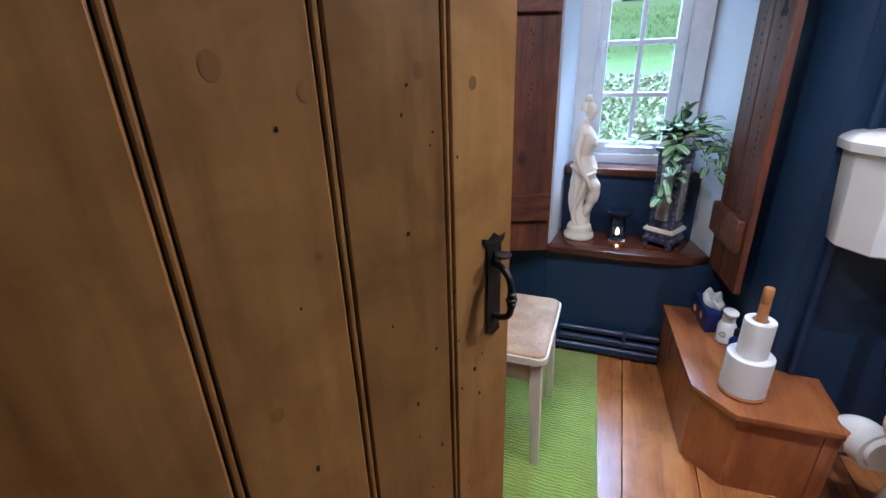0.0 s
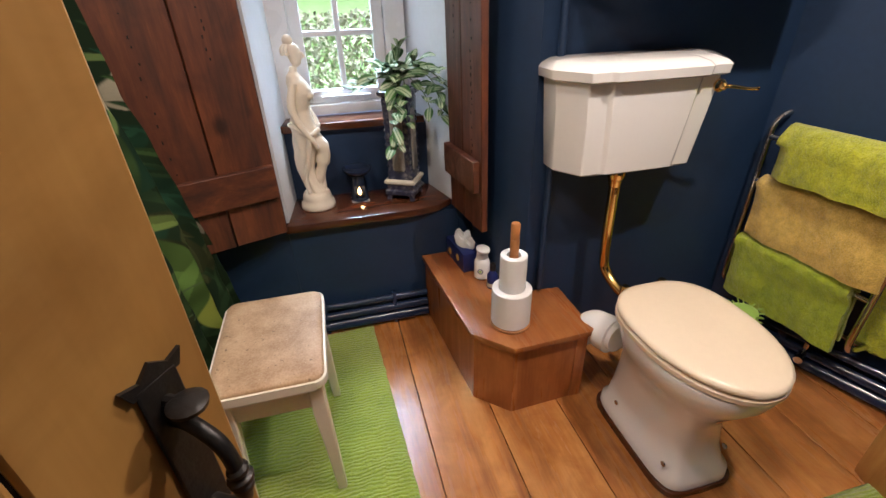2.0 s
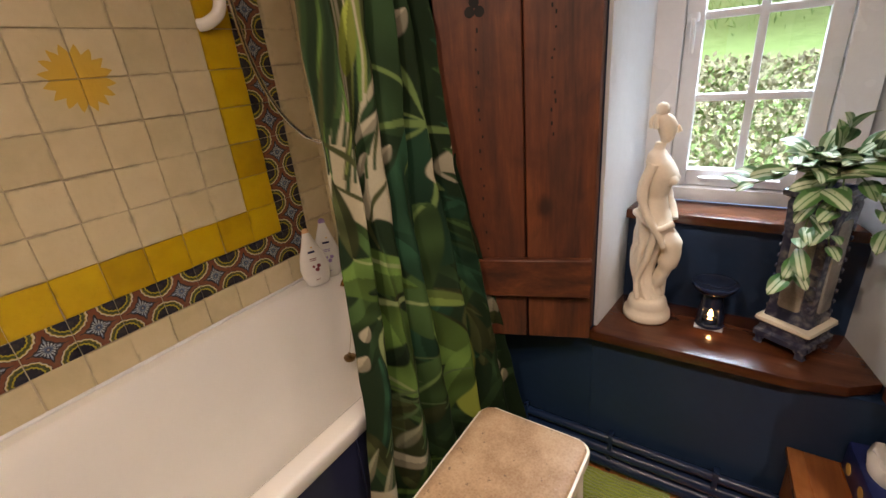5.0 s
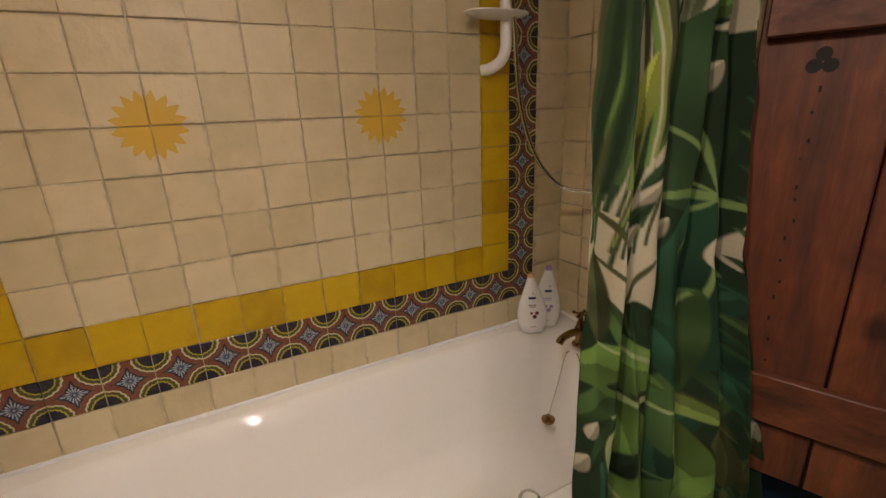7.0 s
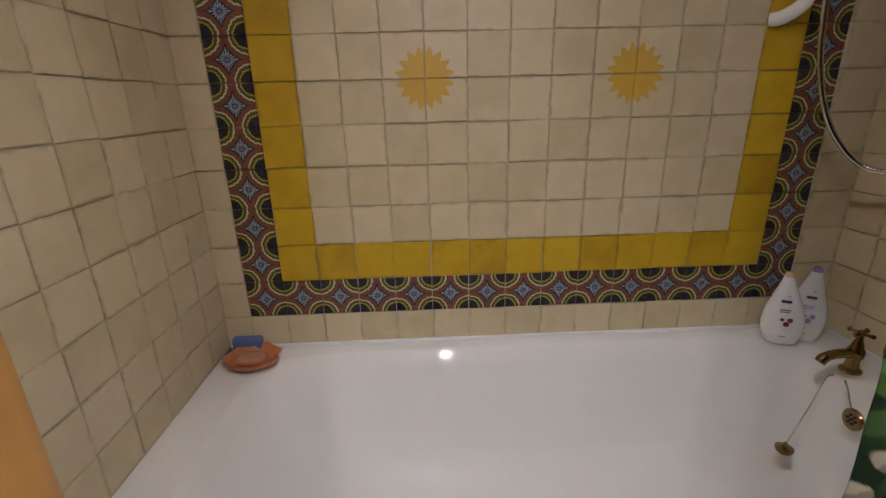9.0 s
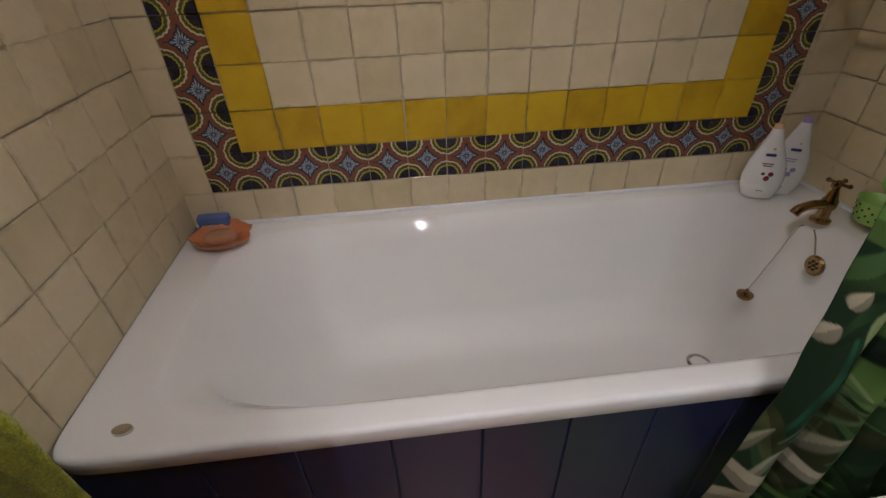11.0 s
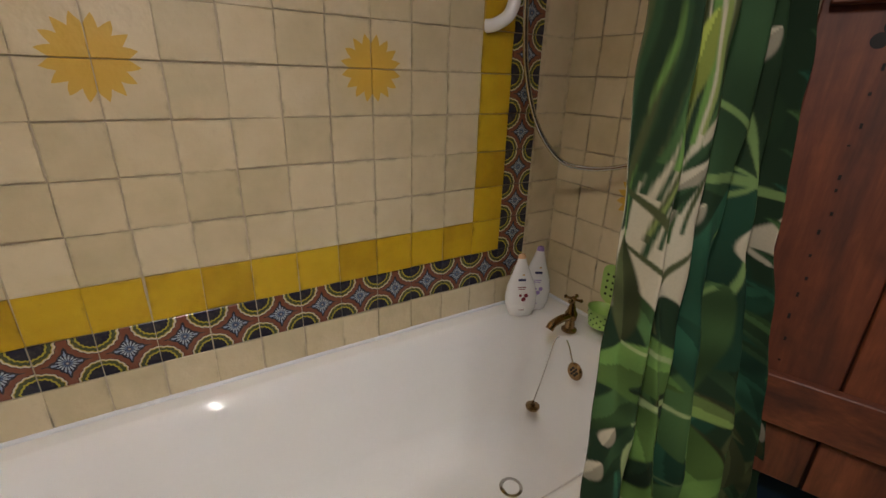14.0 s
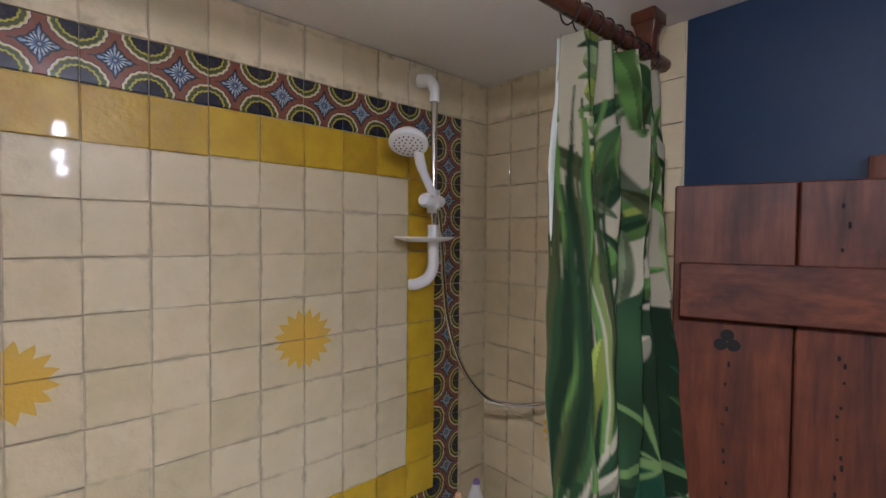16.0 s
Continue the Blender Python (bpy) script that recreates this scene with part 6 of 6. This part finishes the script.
lamp("tealight_glow", "POINT", pose(ox, oy - 0.012, 0.545), 0.12, (1.0, 0.55, 0.22), shadow_soft_size=0.006)
bm = made_box(ox - 0.034, ox + 0.034, oy - 0.030, oy + 0.030, 0.5003, 0.5042, 0.002)
solid("burner_mat", bm, M_white_gloss, "small pale tile under the oil burner", "mat")


def vase_material():
    n = Nodes("blue_white_porcelain", 0.2, Coat_Weight=0.3)
    v = n.coords()
    big = n.noise(v, 30, 4, 0.6, 0.6)
    lines = n.node("TexVoronoi", v, feature="DISTANCE_TO_EDGE")
    lines.inputs["Scale"].default_value = 42.0
    f = n.math("ADD", n.math("MULTIPLY", big, 0.7), n.math("MULTIPLY", lines.outputs["Distance"], 0.6))
    n.put("Base Color", n.ramp(f, (0.36, (0.035, 0.04, 0.075)), (0.48, (0.085, 0.09, 0.125)), (0.58, (0.16, 0.16, 0.18)), (0.75, (0.32, 0.31, 0.30))))
    n.bump(big, 0.2, 0.002)
    return n.mat


M_vase = vase_material()
M_vase_panel = plain("pale_porcelain", (0.34, 0.32, 0.29), 0.25, vary=0.35, scale=38, bump=0.1)
vase = thing("porcelain_vase", "tall square blue and white porcelain vase", "vase", (0.298, 2.045, 0.5))
vm = Matrix.Translation((0.298, 2.045, 0.5005)) @ Matrix.Rotation(radians(-30), 4, "Z")


def vput(nm, bm, mat, label="", sm=40):
    bm.transform(vm)
    return part(nm, bm, mat, vase, label, sm)


def sq(w, z, r=0.006):
    return [(x, y, z) for x, y in srect(-w, w, -w, w, r, 2)]


for ax in (-1, 1):
    for ay in (-1, 1):
        bm = bmesh.new()
        loft(bm, [[(x + ax * o, y + ay * o, z) for x, y, _ in sq(w, 0, 0.003)] for z, w, o in ((0.0, 0.010, 0.048), (0.010, 0.009, 0.046), (0.022, 0.014, 0.042))])
        vput("foot", bm, M_vase)
bm = bmesh.new()
loft(bm, [sq(w, z) for w, z in ((0.056, 0.018), (0.061, 0.022), (0.061, 0.036), (0.054, 0.042), (0.054, 0.062))])
vput("base", bm, M_vase)
bm = bmesh.new()
loft(bm, [sq(w, z) for w, z in ((0.058, 0.0625), (0.063, 0.068), (0.062, 0.076), (0.055, 0.081))])
vput("base_rim", bm, M_cream_paint, "pale glazed rim")
bm = bmesh.new()
loft(bm, [sq(w, z) for w, z in ((0.050, 0.0815), (0.046, 0.13), (0.047, 0.30), (0.051, 0.375), (0.048, 0.385))])
vput("body", bm, M_vase)
for k in range(4):
    bm = bmesh.new()
    loft(bm, [[(x, -0.0465 - e, z) for x, z in srect(-0.024 + q, 0.024 - q, 0.115 + q, 0.345 - q, 0.008, 3)] for e, q in ((0.0, 0.0), (0.0035, 0.0), (0.0045, 0.0015))])
    bm.transform(Matrix.Rotation(radians(90 * k), 4, "Z"))
    vput("panel", bm, M_vase_panel, "pale grey painted panel")
bm = bmesh.new()
loft(bm, [sq(w, z) for w, z in ((0.050, 0.3855), (0.060, 0.392), (0.061, 0.404), (0.054, 0.410), (0.045, 0.41), (0.043, 0.395))])
vput("collar", bm, M_vase)
for a in range(4):
    for k in range(9):
        bm = bmesh.new()
        loft(bm, [oval(0.038, 0.105 + k * 0.027, 0.047 + e, r, r, 10) for e, r in ((0.0, 0.0065), (0.0035, 0.0055), (0.005, 0.002))])
        bm.transform(Matrix.Rotation(radians(90 * a), 4, "Z") @ Matrix(((1, 0, 0, 0), (0, 0, -1, 0), (0, 1, 0, 0), (0, 0, 0, 1))))
        vput("stud", bm, M_vase)


def leaf_material():
    n = Nodes("striped_leaf", 0.4)
    p = n.node("SeparateXYZ", n.coords()).outputs
    ay = n.math("ABSOLUTE", p[1])
    f = n.math("ADD", ay, n.math("MULTIPLY", n.noise(n.coords(), 200, 2), 0.0015))
    stripe = n.ramp(n.math("MULTIPLY", f, 80.0), (0.0, (0.05, 0.14, 0.035)), (0.09, (0.05, 0.14, 0.035)), (0.16, (0.48, 0.56, 0.40)), (0.46, (0.46, 0.55, 0.36)), (0.58, (0.035, 0.11, 0.03)))
    rnd = n.node("ObjectInfo").outputs["Random"]
    n.put("Base Color", n.mix(n.math("MULTIPLY", rnd, 0.55), stripe, (0.07, 0.19, 0.045)))
    n.put("Subsurface Weight", 0.0)
    return n.mat


M_leaf = leaf_material()
M_stem = plain("green_stem", (0.10, 0.17, 0.05), 0.5)
plant = thing("trailing_plant", "trailing striped-leaf houseplant spilling out of the vase", "plant", (0.298, 2.045, 0.91))
bm = bmesh.new()
rows = []
for i in range(9):
    f = i / 8
    w = 0.0125 * math.sin(math.pi * min(1, f * 0.97 + 0.03)) ** 0.75
    x, z = 0.052 * f, 0.010 * math.sin(f * 2.6)
    rows.append([(x, -w, z + 0.10 * w), (x, -w * 0.5, z + 0.02 * w), (x, 0, z - 0.08 * w), (x, w * 0.5, z + 0.02 * w), (x, w, z + 0.10 * w)])
top = [[(x, y, z + 0.0004) for x, y, z in r] for r in rows]
loft(bm, [r + t[::-1] for r, t in zip(rows, top)])
LEAF = mesh_of("leaf", bm, M_leaf, 80)
rngp = random.Random(21)
V0 = Vector((0.298, 2.045, 0.905))
STEMS = (((-0.02, -0.03, 0.05), (-0.06, -0.07, 0.06), (-0.12, -0.09, 0.035), (-0.18, -0.10, 0.015)),
         ((0.0, -0.04, 0.04), (-0.02, -0.085, 0.02), (-0.035, -0.095, -0.06), (-0.04, -0.098, -0.13), (-0.045, -0.1, -0.19)),
         ((0.01, -0.03, 0.05), (0.01, -0.085, 0.03), (0.005, -0.092, -0.05), (0.015, -0.096, -0.12)),
         ((0.03, 0.0, 0.06), (0.08, -0.03, 0.06), (0.12, -0.06, 0.02), (0.135, -0.08, -0.05), (0.14, -0.09, -0.10)),
         ((0.03, -0.02, 0.06), (0.07, -0.06, 0.075), (0.11, -0.09, 0.06), (0.155, -0.11, 0.015)),
         ((0.02, -0.02, 0.05), (0.06, -0.06, 0.02), (0.085, -0.08, -0.02), (0.10, -0.085, -0.07)),
         ((0.0, 0.0, 0.06), (0.0, -0.01, 0.10), (0.005, -0.02, 0.135)),
         ((-0.01, 0.0, 0.05), (-0.04, -0.03, 0.08), (-0.08, -0.05, 0.075)),
         ((0.01, 0.01, 0.05), (0.05, 0.0, 0.085), (0.09, -0.02, 0.10)),
         ((-0.01, -0.02, 0.05), (-0.03, -0.05, 0.07), (-0.05, -0.08, 0.05)),
         ((0.0, 0.02, 0.04), (-0.03, 0.03, 0.07), (-0.06, 0.03, 0.08)),
         ((0.0, -0.01, 0.04), (0.02, -0.05, 0.07), (0.03, -0.09, 0.06)))
for st in STEMS:
    pts = curve([V0] + [V0 + Vector(p) for p in st], 6)
    part("stem", made_tube(pts, 0.0016, 6), M_stem, plant)
    for i in range(4, len(pts) - 1, 2):
        d = (pts[i + 1] - pts[i - 1]).normalized()
        side = 1 if (i // 2) % 2 else -1
        for _ in range(2 if rngp.random() < 0.12 else 1):
            out = (d * 0.45 + d.cross(Vector((0, 0, 1))) * side * rngp.uniform(0.5, 1.1) + Vector((rngp.uniform(-0.4, 0.4), rngp.uniform(-0.75, 0.1), rngp.uniform(-0.35, 0.45)))).normalized()
            up = Vector((rngp.uniform(-0.4, 0.4), rngp.uniform(-1.0, -0.3), 1.0))
            yv = up.cross(out).normalized()
            zv = out.cross(yv)
            ob = new("leaf", LEAF)
            ob.parent = plant
            s = rngp.uniform(0.95, 1.5)
            p = pts[i]
            m = Matrix(((out.x, yv.x, zv.x, p.x), (out.y, yv.y, zv.y, p.y), (out.z, yv.z, zv.z, p.z), (0, 0, 0, 1)))
            ob.matrix_parent_inverse = BASES[plant].inverted()
            ob.matrix_basis = m @ Matrix.Diagonal((s, s * rngp.uniform(0.85, 1.15), s, 1))
            side = -side

# ---- wall cabinet and waste box ----
cab = thing("wall_cabinet", "pine wall cabinet above the cistern", "cabinet", (0.95, 1.47, 1.21))
part("body", made_box(0.676, 1.28, 1.385, YT - 0.003, 1.212, 1.75, 0.004), W_box, cab)
for x0, x1 in ((0.680, 0.976), (0.980, 1.276)):
    dr = part("door", made_box(x0, x1, 1.366, 1.384, 1.216, 1.746, 0.003), W_box, cab)
    bm = bmesh.new()
    lathe(bm, 0, 0, [(0.006, 0), (0.006, 0.01), (0.013, 0.016), (0.012, 0.024), (0.004, 0.028)], 16)
    kx = x1 - 0.03 if x0 < 0.9 else x0 + 0.03
    bm.transform(Matrix.Translation((kx, 1.3658, 1.42)) @ Matrix.Rotation(radians(90), 4, "X"))
    part("knob", bm, W_stick, dr)
part("cornice", made_box(0.664, 1.292, 1.355, YT - 0.003, 1.751, 1.775, 0.005), W_box, cab)

waste = thing("waste_box", "square yellow pine waste box", "waste bin", (1.40, 0.732, 0))
wm = Matrix.Translation((1.400, 0.732, 0)) @ Matrix.Rotation(radians(-18), 4, "Z")
for a in range(4):
    bm = made_box(-0.098, 0.098, -0.11, -0.099, 0.0, 0.225, 0.002)
    bm.transform(wm @ Matrix.Rotation(radians(90 * a), 4, "Z"))
    part("side", bm, W_waste, waste)
bm = made_box(-0.098, 0.098, -0.098, 0.098, 0.002, 0.012)
bm.transform(wm)
part("bottom", bm, W_waste, waste)
# pedestal mat in front of the toilet, its corner showing
bm = bmesh.new()
rows = []
for j in range(20):
    rows.append([bm.verts.new((0.93 + 0.40 * i / 16, 0.295 + 0.52 * j / 19, (0.004 if i in (0, 16) or j in (0, 19) else 0.014) + 0.002 * noise.noise((i * 2.1, j * 1.9, 0)))) for i in range(17)])
for a, b in zip(rows, rows[1:]):
    for i in range(16):
        bm.faces.new((a[i], a[i + 1], b[i + 1], b[i]))
gmat = solid("pedestal_mat", bm, M_rug, "lime green chenille mat on the floorboards", "mat", smooth=80)
gm = gmat.modifiers.new("thickness", "SOLIDIFY")
gm.thickness, gm.offset = 0.006, -1
gmat.location.z = 0.003
brush = thing("scrubbing_brush", "lime green bristly bath brush behind the toilet", "brush", (1.30, 1.27, 0))
bm = bmesh.new()
lathe(bm, 1.30, 1.30, [(0.045, 0.0), (0.048, 0.01), (0.040, 0.10), (0.036, 0.12)], 20)
part("holder", bm, M_lime_plastic, brush)
bm = bmesh.new()
lathe(bm, 1.30, 1.30, [(0.030, 0.121), (0.046, 0.15), (0.050, 0.20), (0.044, 0.245), (0.02, 0.26)], 20)
bh = part("head", bm, M_lime_plastic, brush)
bm = bmesh.new()
for k in range(160):
    a, z = k * 2.399, 0.14 + 0.11 * (k / 160)
    c, s = math.cos(a), math.sin(a)
    tube(bm, [(1.30 + 0.044 * c, 1.30 + 0.044 * s, z), (1.30 + 0.060 * c, 1.30 + 0.060 * s, z + 0.004)], 0.0022, 5)
tagged(part("bristles", bm, M_lime_plastic, bh), kind="stuff")

# ---- outside ----


def meadow(name, stops, scale, rough=0.95):
    n = Nodes(name, rough)
    v = n.coords()
    f = n.math("ADD", n.math("MULTIPLY", n.noise(v, scale, 4), 0.6), n.math("MULTIPLY", n.noise(v, scale * 12, 3), 0.4))
    n.put("Base Color", n.ramp(f, *stops))
    n.bump(f, 0.6, 0.05)
    return n.mat


M_grass = meadow("lawn_grass", ((0.3, (0.19, 0.31, 0.09)), (0.55, (0.28, 0.42, 0.15)), (0.75, (0.37, 0.50, 0.23))), 1.2)
M_dry = meadow("dry_stems", ((0.3, (0.30, 0.27, 0.16)), (0.6, (0.40, 0.37, 0.24)), (0.8, (0.50, 0.47, 0.36))), 9.0)
M_hedge = meadow("shrub_leaves", ((0.3, (0.12, 0.19, 0.05)), (0.55, (0.20, 0.30, 0.09)), (0.8, (0.32, 0.40, 0.16))), 7.0)
M_bark = meadow("tree_bark", ((0.3, (0.05, 0.04, 0.03)), (0.7, (0.14, 0.11, 0.08))), 12.0)


def bank(x, y):
    if y < 2.9:
        return 0.55
    h = 0.55 + 0.80 * min(1.0, (y - 2.9) / 2.2) ** 0.8
    h += 0.15 * max(0.0, min(y, 16.0) - 5.1)
    h += 0.05 * min(max(0.0, y - 16), 40.0)
    return h + 0.06 * noise.noise((x * 0.8, y * 0.8, 0))


ys = [2.42, 2.6, 2.9] + [2.9 + 0.35 * k for k in range(1, 20)] + [10 + 1.6 * k for k in range(1, 16)] + [40, 60, 100, 200, 500, 1500]
xs = [-1500, -300, -80, -30] + [-16 + 0.8 * k for k in range(41)] + [30, 80, 300, 1500]
bm = bmesh.new()
gv = [[bm.verts.new((x, y, bank(x, y))) for x in xs] for y in ys]
for a, b in zip(gv, gv[1:]):
    for i in range(len(xs) - 1):
        bm.faces.new((a[i], a[i + 1], b[i + 1], b[i]))
solid("ground", bm, M_grass, "bright green lawn rising away from the window", "ground", "structure", smooth=80)
bm = bmesh.new()
gv2 = [[bm.verts.new((x, y, -0.2)) for x in (-1500, -5, 5, 1500)] for y in (-1500, -6, 2.42)]
gv2.append([bm.verts.new((x, 2.422, 0.552)) for x in (-1500, -5, 5, 1500)])
for a, b in zip(gv2, gv2[1:]):
    for i in range(3):
        bm.faces.new((a[i], a[i + 1], b[i + 1], b[i]))
solid("ground_front", bm, M_grass, "grass in front of the house", "ground", "structure")


def scatter(name, mat, label, n, xr, yr, lift, size, seed, slim):
    """Blades and leaves, too many to count."""
    rg = random.Random(seed)
    vs, fs = [], []
    for _ in range(n):
        x, y = rg.uniform(*xr), rg.uniform(*yr)
        z = bank(x, y) + rg.uniform(0, lift) * (0.4 + 0.6 * (0.5 + 0.5 * noise.noise((x * 2.2, y * 2.2, seed))))
        s = size * rg.uniform(0.6, 1.4)
        d = Vector((rg.gauss(0, 1), rg.gauss(0, 1), rg.gauss(0, 1) + slim)).normalized()
        w = d.orthogonal().normalized() * s * (0.10 if slim > 1 else 0.30)
        w.rotate(Matrix.Rotation(rg.uniform(0, 6.28), 3, d))
        p = Vector((x, y, z))
        k = len(vs)
        vs += [tuple(p), tuple(p + d * s * 0.5 + w), tuple(p + d * s), tuple(p + d * s * 0.5 - w)]
        fs += [(k, k + 1, k + 2), (k, k + 2, k + 3)]
    me = bpy.data.meshes.new(name)
    me.from_pydata(vs, [], fs)
    me.materials.append(mat)
    return tagged(new(name, me), label, "undergrowth", kind="stuff")


scatter("dry_undergrowth", M_dry, "pale dry stems and seed heads on the bank", 20000, (-1.6, 1.9), (3.0, 4.1), 0.13, 0.034, 3, 0.9)
scatter("leafy_undergrowth", M_hedge, "green leafy weeds on the bank outside", 8000, (-1.6, 1.9), (2.75, 3.9), 0.14, 0.034, 5, 0.2)
scatter("tall_grass", M_grass, "green grass blades on the bank", 5000, (-3, 4), (4.6, 9.0), 0.03, 0.06, 7, 2.2)
scatter("far_hedge", M_hedge, "dark hedge across the top of the lawn", 9000, (-9, 10), (14.0, 15.6), 2.4, 0.42, 8, 0.2)


def tree(x, y, h, seed):
    t = thing("garden_tree", "leafy garden tree beyond the lawn", "tree", (x, y, bank(x, y)), "garden trees")
    rg = random.Random(seed)
    z0 = bank(x, y) - 0.1
    bm = bmesh.new()
    tube(bm, curve([(x, y, z0), (x + 0.1, y, z0 + h * 0.3), (x - 0.05, y, z0 + h * 0.6), (x, y, z0 + h * 0.85)], 5), [0.16 - 0.008 * k for k in range(16)], 8)
    for k in range(6):
        a = k * 1.1 + rg.random()
        b = z0 + h * (0.35 + 0.07 * k)
        tube(bm, [(x, y, b), (x + 0.6 * math.cos(a), y + 0.6 * math.sin(a), b + 0.5), (x + 1.1 * math.cos(a), y + 1.1 * math.sin(a), b + 0.8)], [0.06, 0.04, 0.015], 6)
    part("trunk", bm, M_bark, t)
    vs, fs = [], []
    for _ in range(2200):
        a, e, r = rg.uniform(0, 6.28), rg.uniform(-0.6, 1.4), rg.random() ** 0.4 * h * 0.36
        c = Vector((x + r * math.cos(a) * math.cos(e), y + r * math.sin(a) * math.cos(e), z0 + h * 0.62 + r * math.sin(e)))
        if noise.noise(c * 1.1) < -0.12:
            continue
        d = Vector((rg.gauss(0, 1), rg.gauss(0, 1), rg.gauss(0, 1))).normalized() * 0.22
        w = d.orthogonal() * 0.45
        k = len(vs)
        vs += [tuple(c), tuple(c + d * 0.5 + w), tuple(c + d), tuple(c + d * 0.5 - w)]
        fs += [(k, k + 1, k + 2), (k, k + 2, k + 3)]
    me = bpy.data.meshes.new("crown")
    me.from_pydata(vs, [], fs)
    me.materials.append(M_hedge)
    ob = new("crown", me)
    ob.parent = t
    ob.matrix_parent_inverse = BASES[t].inverted()


tree(-2.2, 11.0, 4.2, 1)
tree(3.4, 12.5, 4.6, 2)
tree(-5.0, 13.0, 5.0, 3)
shed = thing("garden_house", "small white garden house with blue doors beyond the lawn", "shed", (0.3, 12.5, bank(0.3, 12.5)))
hz = bank(0.3, 12.5) - 0.15
part("wall", made_box(-0.9, 1.6, 12.2, 13.8, hz, hz + 1.9, 0.01), M_white_wall, shed)
part("roof", made_prism([(-1.1, hz + 1.9), (1.8, hz + 1.9), (1.5, hz + 2.6), (-0.8, hz + 2.6)], 12.0, 14.0), M_bark, shed).data.transform(Matrix(((1, 0, 0, 0), (0, 0, 1, 0), (0, 1, 0, 0), (0, 0, 0, 1))))
for x in (-0.1, 0.75):
    part("door", made_box(x, x + 0.55, 12.15, 12.199, hz + 0.1, hz + 1.6, 0.005), M_bluebox, shed)

# ---- wall tiles ----
P, G = 0.1075, 0.0022
TY0, TZ0 = 0.285, 0.7385


def tile_mesh(name, mat, w=P, h=P):
    bm = bmesh.new()
    a, b = (w - G) / 2, (h - G) / 2
    lo = [(x, y, 0.0) for x, y in ((-a, -b), (a, -b), (a, b), (-a, b))]
    mid = [(x, y, 0.0042) for x, y, _ in lo]
    top = [(x * (1 - 0.003 / w), y * (1 - 0.003 / h), 0.0054) for x, y, _ in lo]
    loft(bm, [lo, mid, top])
    me = mesh_of(name, bm, mat, 22)
    return me


rngt = random.Random(11)
MESHES = {}


def lay(parent, mat, m, w=P, h=P, spin=0, loose=1.0):
    key = (mat.name, round(w, 4), round(h, 4))
    if key not in MESHES:
        MESHES[key] = tile_mesh("tile", mat, w, h)
    ob = new("tile", MESHES[key])
    ob.parent = parent
    e = 0.0014 * loose
    ob.matrix_basis = m @ pose(rngt.uniform(-e, e), rngt.uniform(-e, e), rngt.uniform(0, 0.0012), rngt.uniform(-0.8, 0.8) * loose, rngt.uniform(-0.8, 0.8) * loose, rngt.uniform(-0.9, 0.9) * loose + spin)
    return ob


RIM = 0.532
for r in range(-2, 12):
    z0, z1 = TZ0 + r * P, TZ0 + (r + 1) * P
    if r == -2:
        z0 = RIM
    if r == 11:
        z1 = ZC - 0.002
    for c in range(-2, 16):
        y0, y1 = TY0 + c * P, TY0 + (c + 1) * P
        y0, y1 = max(y0, YS + 0.0045), min(y1, YN - 0.0045)
        if y1 - y0 < 0.02:
            continue
        if YN - 0.0045 - y1 < 0.02:
            y1 = YN - 0.0045
        if y0 - YS - 0.0045 < 0.02:
            y0 = YS + 0.0045
        mat, spin, loose = M_cream_tile, 0, 1.0
        ring = min(c + 1, 13 - c, r + 1, 10 - r)
        if -1 <= c <= 13 and -1 <= r <= 10:
            if ring == 0:
                mat, loose = M_border_tile, 0.4
            elif ring == 1:
                mat = M_yellow_tile
        for sc in (4, 9):
            if c in (sc - 1, sc) and r in (4, 5):
                mat = M_sun_tile
                spin = {(0, 0): 0, (1, 0): 90, (1, 1): 180, (0, 1): 270}[(c - sc + 1, r - 4)]
                loose = 0.3
        m = Matrix.Translation((XW + 0.0005, (y0 + y1) / 2, (z0 + z1) / 2)) @ Matrix(((0, 0, 1, 0), (1, 0, 0, 0), (0, 1, 0, 0), (0, 0, 0, 1)))
        lay(wall_west, mat, m, y1 - y0, z1 - z0, spin, loose)

for wall, y, sgn, xa, xb in ((wall_south, YS, 1, XW + 0.0045, -0.472), (wall_north_bath, YN, -1, XW + 0.0045, -0.552)):
    for r in range(-7, 12):
        z0, z1 = TZ0 + r * P, TZ0 + (r + 1) * P
        if r == 11:
            z1 = ZC - 0.002
        x = xa
        if z1 < RIM + 0.02:
            continue
        z0 = max(z0, RIM)
        while x < xb - 0.01:
            x1 = min(x + P, xb)
            if sgn > 0:
                m = Matrix(((-1, 0, 0, (x + x1) / 2), (0, 0, 1, y + 0.0005), (0, 1, 0, (z0 + z1) / 2), (0, 0, 0, 1)))
            else:
                m = Matrix(((1, 0, 0, (x + x1) / 2), (0, 0, -1, y - 0.0005), (0, 1, 0, (z0 + z1) / 2), (0, 0, 0, 1)))
            k = round((x - xa) / P)
            if sgn < 0 and k in (2, 3) and r in (1, 2):
                lay(wall, M_sun_tile, m, x1 - x, z1 - z0, {(2, 1): 0, (3, 1): 90, (3, 2): 180, (2, 2): 270}[(k, r)], 0.3)
            else:
                lay(wall, M_cream_tile, m, x1 - x, z1 - z0)
            x = x1
